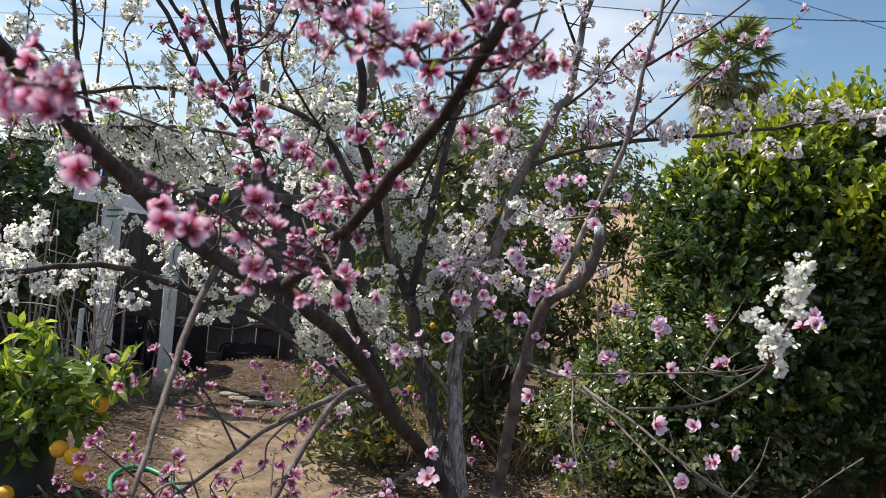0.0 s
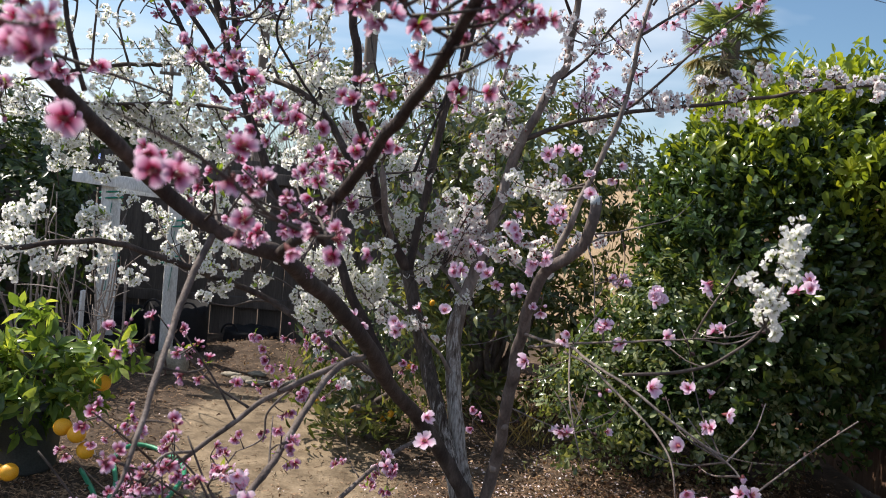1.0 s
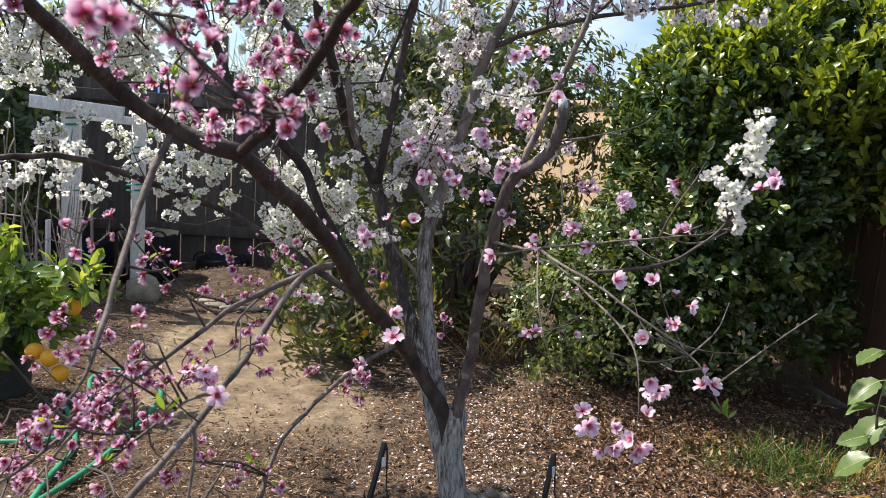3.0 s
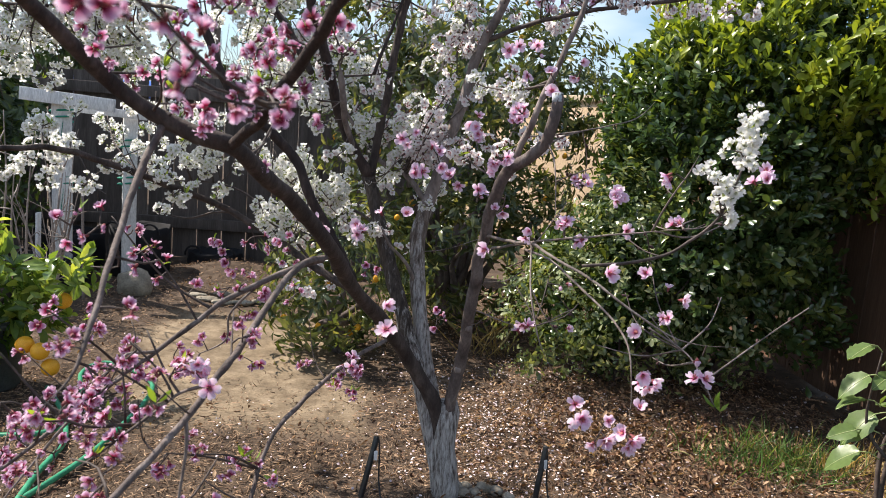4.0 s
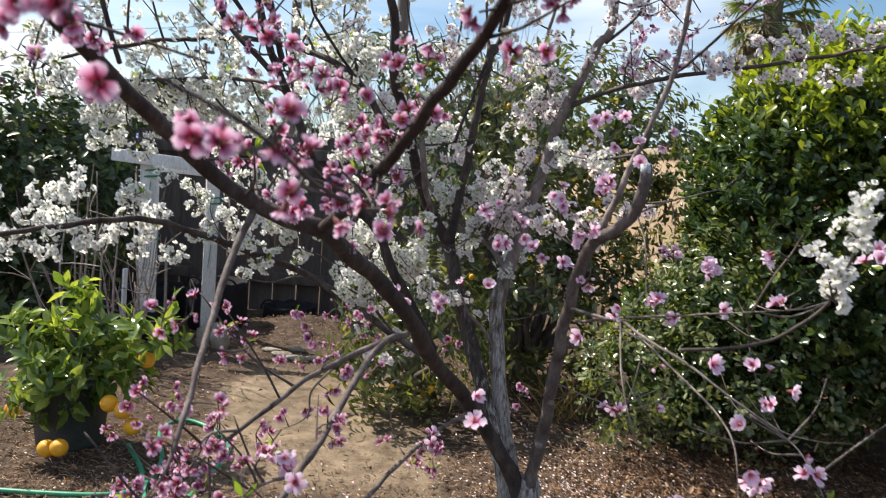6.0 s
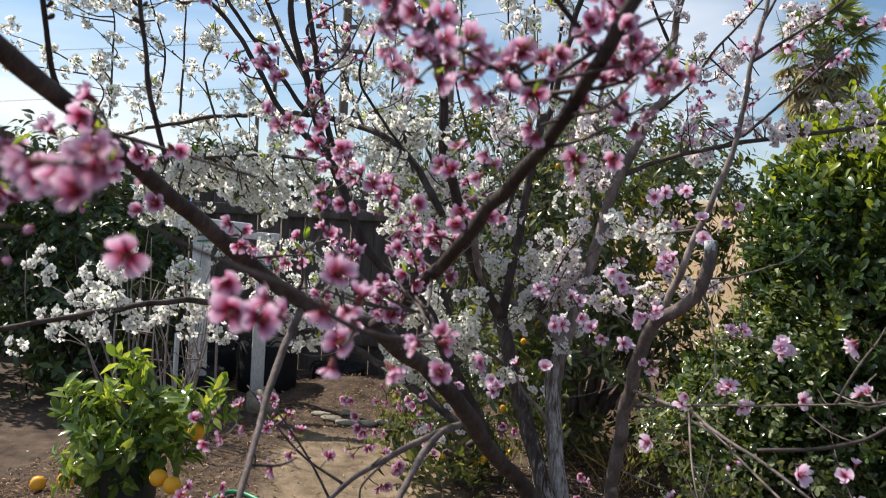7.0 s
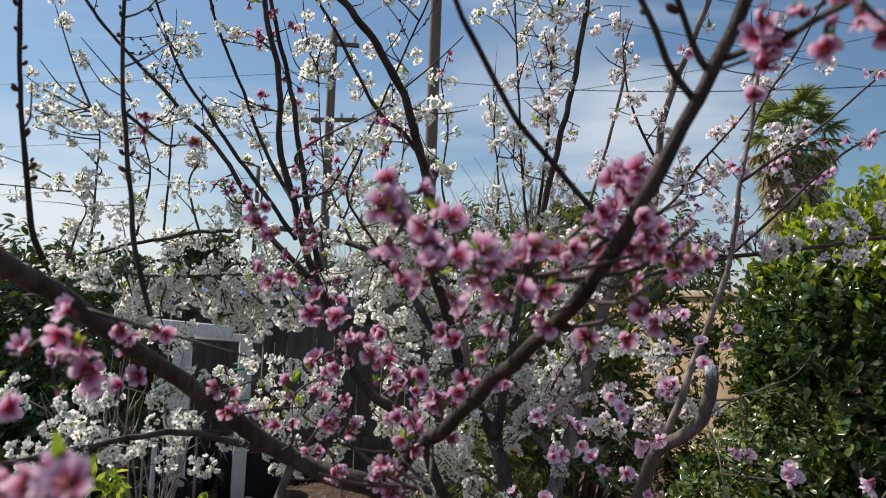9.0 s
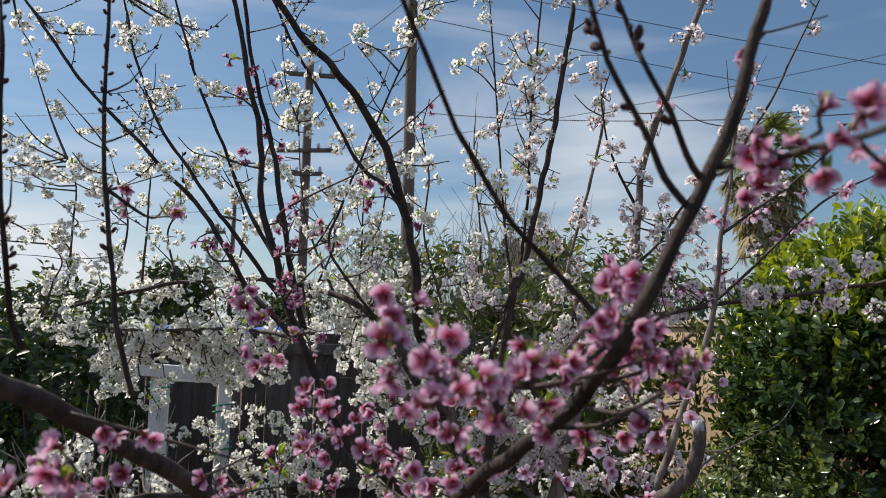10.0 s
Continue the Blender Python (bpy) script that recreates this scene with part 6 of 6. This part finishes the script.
def stone(place, size, seed, name="rock", label="rounded pale grey garden rock", group=""):
    rng = np.random.default_rng(seed)
    bm = bmesh.new()
    bmesh.ops.create_icosphere(bm, subdivisions=3, radius=1.0)
    for v in bm.verts:
        k = 1 + 0.22 * noise.noise(v.co * 1.3 + Vector((seed * 3.1, 0, 0))) + 0.06 * noise.noise(v.co * 5)
        k += (0.08 if name == "rock" else 0.22) * noise.noise(v.co * 2.6 + Vector((0, seed, 0)))
        v.co = Vector((v.co.x * size[0] * k, v.co.y * size[1] * k, v.co.z * size[2] * k)) + Vector(place)
    ob = part(name, bm, STONE, None)
    return tagged(ob, label, "rock", group)


stone((-1.48, 4.74, 0.06), (0.11, 0.10, 0.095), 1, "rock", "rounded tan garden rock beside the path")
for i, (x, y, w) in enumerate(((-1.02, 4.66, 0.08), (-0.92, 4.60, 0.075), (-1.10, 4.72, 0.07), (-0.80, 4.62, 0.08), (-0.95, 4.78, 0.07), (-0.70, 4.66, 0.06))):
    stone((x, y, ground_height(x, y) + 0.012), (w * 0.85, w * 0.5, 0.016), 7 + i, "flat_stone", "flat grey stone at the end of the path", "stones by the path")
for i in range(14):
    a = 0.35 + i * 0.27
    x, y = 0.45 + 0.10 * math.cos(a * 2.3) + 0.02 * (i % 3), 2.22 + 0.10 * math.sin(a * 1.9)
    stone((x, y, ground_height(x, y) + 0.012), (0.020 + 0.004 * (i % 3), 0.018, 0.015), 30 + i, "pebble", "pale pebble at the foot of the trunk", "pebbles round the trunk")


def hose():
    base = thing("garden_hose", (-1.0, 2.9, 0), "green garden hose looped on the ground", "hose")
    for pts in (((-1.75, 2.55), (-1.14, 2.57), (-0.99, 2.66), (-1.02, 2.9), (-1.16, 3.22), (-1.12, 3.36), (-0.97, 3.30), (-0.82, 3.08), (-0.80, 2.70), (-0.83, 2.35), (-0.95, 2.0), (-1.2, 1.7)), ((-1.22, 3.05), (-1.05, 2.80), (-0.93, 2.55), (-0.90, 2.30), (-0.86, 2.0))):
        p3 = [(x, y, ground_height(x, y) + 0.016) for x, y in pts]
        path, rad = spline(p3, [0.0095] * len(p3), 0.02)
        v, f = tube(path, rad, 9)
        mesh_object("hose_run", v.tolist(), f, [HOSE], base)


hose()


def stake(foot, top, bend):
    base = thing("drip_stake", foot, "black plastic drip irrigation stake with tubing", "irrigation stake", "drip stakes")
    rod = slat(base, "stake", (foot[0], foot[1], -0.02), top, 0.016, 0.012, BLACKPLASTIC)
    path, rad = spline([top, (top[0] + bend * 0.3, top[1], top[2] - 0.02), (top[0] + bend * 0.5, top[1] - 0.02, 0.06), (top[0] + bend, top[1] - 0.06, 0.02), (top[0] + bend * 2.2, top[1] - 0.1, 0.014)], [0.003] * 5, 0.02)
    v, f = tube(path, rad, 6)
    mesh_object("tubing", v.tolist(), f, [BLACKPLASTIC], base)
    slat(rod, "emitter", (top[0], top[1] - 0.012, top[2] - 0.07), (top[0], top[1] - 0.012, top[2] - 0.04), 0.012, 0.008, WHITEPAINT)


stake((0.06, 2.26, 0), (0.105, 2.30, 0.20), 0.03)
stake((0.60, 2.30, 0), (0.63, 2.33, 0.185), 0.02)


def grass_clump(place, count, seed, tall, mat, label, radius=0.2, wide=0.03):
    base = thing("grass_clump", place, label, "grass", "", "stuff")
    rng = np.random.default_rng(seed)
    temps = [leaf_template(wide, 0.3, d, 50 + i) for i, d in enumerate((0.2, 0.5, 0.8))]
    placed = []
    for _ in range(count):
        x, y = place[0] + rng.normal(0, radius), place[1] + rng.normal(0, radius * 0.6)
        placed.append((int(rng.integers(3)), blade_to(rng.normal(0, 0.45, 3) + (0, 0, 1), rng.normal(0, 1, 3), tall * rng.uniform(0.4, 1.1), (x, y, ground_height(x, y) - 0.005))))
    scatter("blades", temps, placed, [mat], base)


grass_clump((1.56, 2.68, 0), 700, 2, 0.12, GRASS, "tuft of green grass in front of the hedge", 0.15, 0.022)
grass_clump((1.85, 2.62, 0), 200, 4, 0.14, DRYGRASS, "dry straw-coloured grass", 0.14, 0.02)
grass_clump((0.62, 3.85, 0), 42, 6, 0.30, DRYGRASS, "tall dry grass behind the peach tree", 0.07, 0.014)


def broad_plant():
    """Leaves on stalks that arch out from a few upright stems, each with a raised midrib."""
    base = thing("broad_leaved_plant", (1.63, 2.18, 0), "young plant with large pale green leaves", "plant")
    rng = np.random.default_rng(14)
    tips = [(1.61, 2.16, 0.78), (1.52, 2.14, 0.60), (1.74, 2.2, 0.72), (1.67, 2.07, 0.64)]
    stem_set(base, (1.63, 2.18, -0.02), tips, 0.009, TWIG)
    temps = [veined_leaf(0.66, (0.12, 0.30, 0.48)[i], 80 + i) for i in range(3)]
    for n in range(34):
        tip = np.array(tips[n % 4])
        k = 0.45 + 0.55 * ((n // 4) / 8)
        foot = np.array((1.63, 2.18, 0.0)) * (1 - k) + tip * k
        turn = n * 2.4 + rng.uniform(-0.3, 0.3)
        out = np.array((math.cos(turn), 0.8 * math.sin(turn), rng.uniform(0.0, 0.5)))
        stalk = foot + out * rng.uniform(0.03, 0.07)
        path, rad = spline([foot, (foot + stalk) / 2 + (0, 0, 0.008), stalk], [0.0022, 0.0018, 0.0015], 0.012)
        m = blade_to(out - (0, 0, rng.uniform(0.25, 1.0)), (rng.normal(-0.25, 0.3), rng.normal(-0.45, 0.3), 1), rng.uniform(0.09, 0.145) * (1.1 - 0.35 * k), stalk)
        v, f, _, _ = temps[n % 3]
        leaf = mesh_object("leaf", (v @ m[:3, :3].T + m[:3, 3]).tolist(), f, [BROADLEAF], base)
        rib = np.vstack([path, v[3::7] @ m[:3, :3].T + m[:3, 3]])
        tv, tf = tube(rib, np.linspace(0.0021, 0.0006, len(rib)), 6)
        mesh_object("midrib", tv.tolist(), tf, [LEAFRIB], leaf)


broad_plant()


# ---- distance: palm, poles, wires, far trees ----
def palm():
    x, y, top = 6.6, 18.0, 5.75
    base = thing("palm_tree", (x, y, 0), "tall fan palm with a skirt of dry fronds", "palm tree")
    path, rad = spline([(x, y, -0.1), (x + 0.05, y, 2.0), (x, y, 4.0), (x, y, top)], [0.32, 0.25, 0.22, 0.2], 0.25)
    v, f = tube(path, rad, 14, 0.06, 3)
    mesh_object("trunk", v.tolist(), f, [POLEWOOD], base)
    rng = np.random.default_rng(9)
    temps = [leaf_template(0.125, 0.4, d, 90 + i) for i, d in enumerate((0.12, 0.35, 0.7))]

    def frond(mat, foot, way, size, name):
        d = np.array(way) / np.linalg.norm(way)
        foot = np.array(foot, float)
        hub = foot + d * size * 0.85
        side = np.cross(d, (0, 0, 1))
        side /= np.linalg.norm(side) + 1e-9
        up = np.cross(side, d)
        blades = []
        for a in np.linspace(-1.9, 1.9, 36):
            blades.append((int(rng.integers(3)), blade_to(d * math.cos(a) + side * math.sin(a) + rng.normal(0, 0.06, 3), up, size * rng.uniform(0.5, 0.66) * (1 - 0.06 * abs(a)), hub)))
        scatter(name, temps, blades, [mat], base, "", "")
        path, rad = spline([foot.tolist(), ((foot + hub) / 2).tolist(), hub.tolist()], [0.03, 0.025, 0.02], 0.2)
        v, f = tube(path, rad, 5)
        mesh_object("stalk", v.tolist(), f, [mat], base)
    for k in range(26):
        a = k * 2.4
        frond(PALMLEAF, (x, y, top - 0.02 * k), (math.cos(a), math.sin(a), 1.6 - 0.085 * k + rng.uniform(-0.2, 0.2)), rng.uniform(0.75, 0.95), "frond")
    for k in range(40):
        a = k * 2.4 + 0.7
        frond(PALMDRY, (x, y, top - 0.22 - 0.036 * k), (0.8 * math.cos(a), 0.8 * math.sin(a), -0.3 - 0.022 * k), rng.uniform(0.7, 0.9), "dry_frond")


palm()


def utility_pole(x, y, z, r, arms, name_label):
    base = thing("utility_pole", (x, y, 0), name_label, "utility pole", "utility poles")
    path, rad = spline([(x, y, -0.2), (x, y, z / 2), (x, y, z)], [r, r * 0.9, r * 0.8], 0.5)
    v, f = tube(path, rad, 14, 0.01, 1)
    mesh_object("pole", v.tolist(), f, [POLEWOOD], base)
    for h, w, t in arms:
        arm = slat(base, "crossarm", (x - w, y - r, h), (x + w, y - r, h - t), 0.12, 0.10, POLEWOOD)
        for k in (-0.85, -0.45, 0.45, 0.85):
            v, f = tube(np.array([(x + k * w, y - r, h + 0.05 - t * (k + 1) / 2), (x + k * w, y - r, h + 0.13), (x + k * w, y - r, h + 0.2)]), np.array([0.035, 0.05, 0.03]), 8)
            mesh_object("insulator", v.tolist(), f, [WHITEPAINT], arm)


utility_pole(-1.46, 14.0, 9.2, 0.125, ((8.4, 0.9, 0.0),), "brown wooden utility pole behind the fences")
utility_pole(-4.95, 20.0, 8.9, 0.14, ((8.55, 0.75, 0.12), (6.35, 0.8, 0.0), (5.7, 0.5, 0.0)), "far wooden utility pole with crossarms")
utility_pole(-9.6, 26.0, 5.2, 0.09, ((4.9, 0.35, 0.0),), "distant slim utility pole")
utility_pole(-9.0, 26.0, 6.2, 0.09, (), "distant slim utility pole")


def wires():
    for a, b, sag in (((-1.46, 13.9, 8.3), (40, 24, 7.6), 1.0), ((-1.46, 13.9, 7.5), (40, 24, 6.2), 1.0), ((-5.4, 19.9, 8.6), (-1.46, 13.9, 7.9), 0.2), ((-30, 22, 8.0), (-5.6, 19.9, 7.7), 0.3), ((-30, 22, 5.4), (-5.2, 19.9, 6.1), 0.2), ((-30, 22, 3.6), (-5.2, 19.9, 4.9), 0.2), ((-1.46, 13.9, 5.6), (8, 9, 4.4), 0.3), ((-4.9, 19.9, 6.3), (12, 17, 8.6), 0.3)):
        a, b = np.array(a, float), np.array(b, float)
        pts = np.array([a + (b - a) * s - np.array((0, 0, sag * 4 * s * (1 - s))) for s in np.linspace(0, 1, 24)])
        v, f = tube(pts, np.full(24, 0.008), 5)
        tagged(mesh_object("power_line", v.tolist(), f, [WIRE]), "thin black overhead power line", "cable", "power lines")


wires()


def far_tree(x, y, top, wide, seed, mat, bare=False):
    base = thing("far_tree", (x, y, 0), "distant bare winter tree" if bare else "distant dark evergreen tree", "tree", "trees beyond the fences")
    rng = np.random.default_rng(seed)
    stem_set(base, (x, y, -0.1), [(x + rng.normal(0, wide * 0.4), y + rng.normal(0, wide * 0.3), top * rng.uniform(0.7, 0.95)) for _ in range(5)], 0.05 if bare else 0.12, BARETWIG if bare else BARK, "limb")
    if bare:
        vs, fs, b0 = [], [], 0
        for _ in range(360):
            a = np.array((x, y, top * 0.35)) + rng.normal(0, 1, 3) * (wide * 0.4, wide * 0.3, top * 0.12)
            e = a + np.array((rng.normal(0, 0.3), rng.normal(0, 0.3), 1.0)) * rng.uniform(0.5, 1.0) * top * 0.45
            v, f = tube(np.array([a, (a + e) / 2 + rng.normal(0, 0.06, 3), e]), np.array([0.009, 0.006, 0.003]), 4, 0, 0, False)
            vs.append(v)
            fs += [tuple(i + b0 for i in q) for q in f]
            b0 += len(v)
        tagged(mesh_object("twig_growth", np.vstack(vs).tolist(), fs, [BARETWIG], base), "", "", "", "stuff")
    else:
        lobes = [(x + rng.normal(0, wide * 0.35), y + rng.normal(0, wide * 0.3), top * rng.uniform(0.55, 0.78), wide * rng.uniform(0.4, 0.6), wide * 0.5, top * 0.24) for _ in range(6)]
        scatter("foliage", LEAVES, canopy(rng, 420, lobes_inside(lobes, 0.6), 6, top * 0.075, top * 0.06), [mat], base)


far_tree(-10.8, 25, 3.6, 1.5, 1, DARKLEAF)
far_tree(-14.5, 27, 3.0, 2.5, 2, DARKLEAF)
far_tree(-17.5, 24, 2.9, 2.5, 3, DARKLEAF)
far_tree(-7.6, 26, 2.8, 2.0, 4, DARKLEAF)
far_tree(-1.6, 12, 3.2, 1.2, 5, TWIG, True)
far_tree(0.4, 13, 4.0, 1.4, 7, TWIG, True)
far_tree(1.4, 22, 4.6, 0.9, 8, DARKLEAF)
far_tree(4.5, 26, 3.6, 2.2, 9, DARKLEAF)
far_tree(10.5, 26, 4.0, 2.2, 10, DARKLEAF)


def tarp_canopy():
    base = thing("tarp", (-3.3, 9.2, 0), "blue tarpaulin over a frame beyond the fence", "tarp")
    bm = bmesh.new()
    bmesh.ops.create_grid(bm, x_segments=16, y_segments=8, size=0.5)
    for v in bm.verts:
        x, y = v.co.x, v.co.y
        v.co = Vector((-3.2 + x * 1.7, 9.2 + y * 1.2, 1.47 - 0.4 * abs(y) + 0.05 * noise.noise(Vector((x * 6, y * 6, 0)))))
    bmesh.ops.solidify(bm, geom=bm.faces[:], thickness=0.01)
    part("sheet", bm, TARP, base)
    for x, y in ((-4.0, 8.7), (-2.4, 8.7), (-4.0, 9.7), (-2.4, 9.7)):
        slat(base, "leg", (x, y, -0.05), (x, y, 1.26), 0.04, 0.04, POLEWOOD)


tarp_canopy()


# ---- litter on the ground ----
def litter():
    rng = np.random.default_rng(23)
    chips, dry, petals = [], [], []
    chip = (np.array([(0, -0.12, 0), (0, 0.12, 0), (0.04, 0.0, 0.14), (1, -0.07, 0.02), (1, 0.09, 0), (0.95, 0.02, 0.12)]), [(0, 2, 1), (3, 4, 5), (0, 3, 5, 2), (1, 2, 5, 4), (0, 1, 4, 3)], [0] * 5, np.zeros(6))
    straw = (np.array([(0, -0.035, 0), (0, 0.035, 0), (0, 0, 0.06), (0.5, -0.035, 0.09), (0.5, 0.035, 0.09), (0.5, 0, 0.15), (1, -0.02, 0.02), (1, 0.02, 0.02), (1, 0, 0.05)]), [(0, 2, 1), (0, 3, 5, 2), (1, 2, 5, 4), (3, 6, 8, 5), (4, 5, 8, 7), (6, 7, 8)], [0] * 6, np.zeros(9))
    for _ in range(120000):
        x, y = rng.uniform(-2.2, 2.1), rng.uniform(1.4, 5.6) if rng.random() < 0.5 else rng.uniform(1.5, 3.3)
        if rng.random() > (bed_at(x, y) + 0.10) * (0.95 + 0.9 * noise.noise(Vector((x * 2.2, y * 2.2, 5)))):
            continue
        long = rng.random() < 0.3
        size = 0.014 + 0.030 * rng.random() ** 2 if long else 0.004 + 0.022 * rng.random() ** 3
        chips.append((int(long), blade_to(rng.normal(0, 1, 3) * (1, 1, 0.25), (rng.normal(0, 0.4), rng.normal(0, 0.4), 1), size, (x, y, ground_height(x, y) + rng.uniform(0.0, 0.012)))))
    for _ in range(15000):
        x, y = (rng.normal(1.15, 0.45), rng.normal(2.8, 0.38)) if rng.random() < 0.6 else (rng.uniform(-2.2, 2.2), rng.uniform(1.6, 5.8))
        if rng.random() > bed_at(x, y) + 0.15:
            continue
        dry.append((int(rng.integers(3)), blade_to(rng.normal(0, 1, 3) * (1, 1, 0.35), (rng.normal(0, 0.6), rng.normal(0, 0.6), 1), 0.007 + (0.026 if math.hypot(x - 1.2, y - 2.9) < 0.55 else 0.02) * rng.random() ** 2.2, (x, y, ground_height(x, y) + rng.uniform(0.004, 0.03)))))
    pt = leaf_template(0.85, 0.25, 0.15, 5)
    for _ in range(8000):
        x, y = (rng.normal(0.45, 0.85), rng.normal(2.75, 0.8)) if rng.random() < 0.75 else (rng.normal(0.62, 0.16), rng.normal(2.75, 0.22))
        if y < 1.0 or rng.random() > 0.20 + 0.5 * bed_at(x, y) + 0.25 * min(1.0, max(0.0, x + 0.3)) + 0.9 * noise.noise(Vector((x * 2.4, y * 2.4, 9))) - 0.25:
            continue
        petals.append((0, blade_to(rng.normal(0, 1, 3) * (1, 1, 0.2), (rng.normal(0, 0.4), rng.normal(0, 0.4), 1), rng.uniform(0.005, 0.013), (x, y, ground_height(x, y) + 0.010))))
    tagged(scatter("wood_chips", [chip, straw], chips, [CHIP], None, "brown bark mulch and wood chips over the beds"), "", "mulch")
    tagged(scatter("dry_leaves", [leaf_template(0.5, 0.9, dd, 200 + i) for i, dd in enumerate((0.2, 0.6, -0.5))], dry, [DRYLEAF], None, "curled dry brown leaves under the trees"), "", "leaf litter")
    tagged(scatter("fallen_petals", [pt], petals, [FALLEN], None, "pale fallen petals on the ground"), "", "petals")


litter()
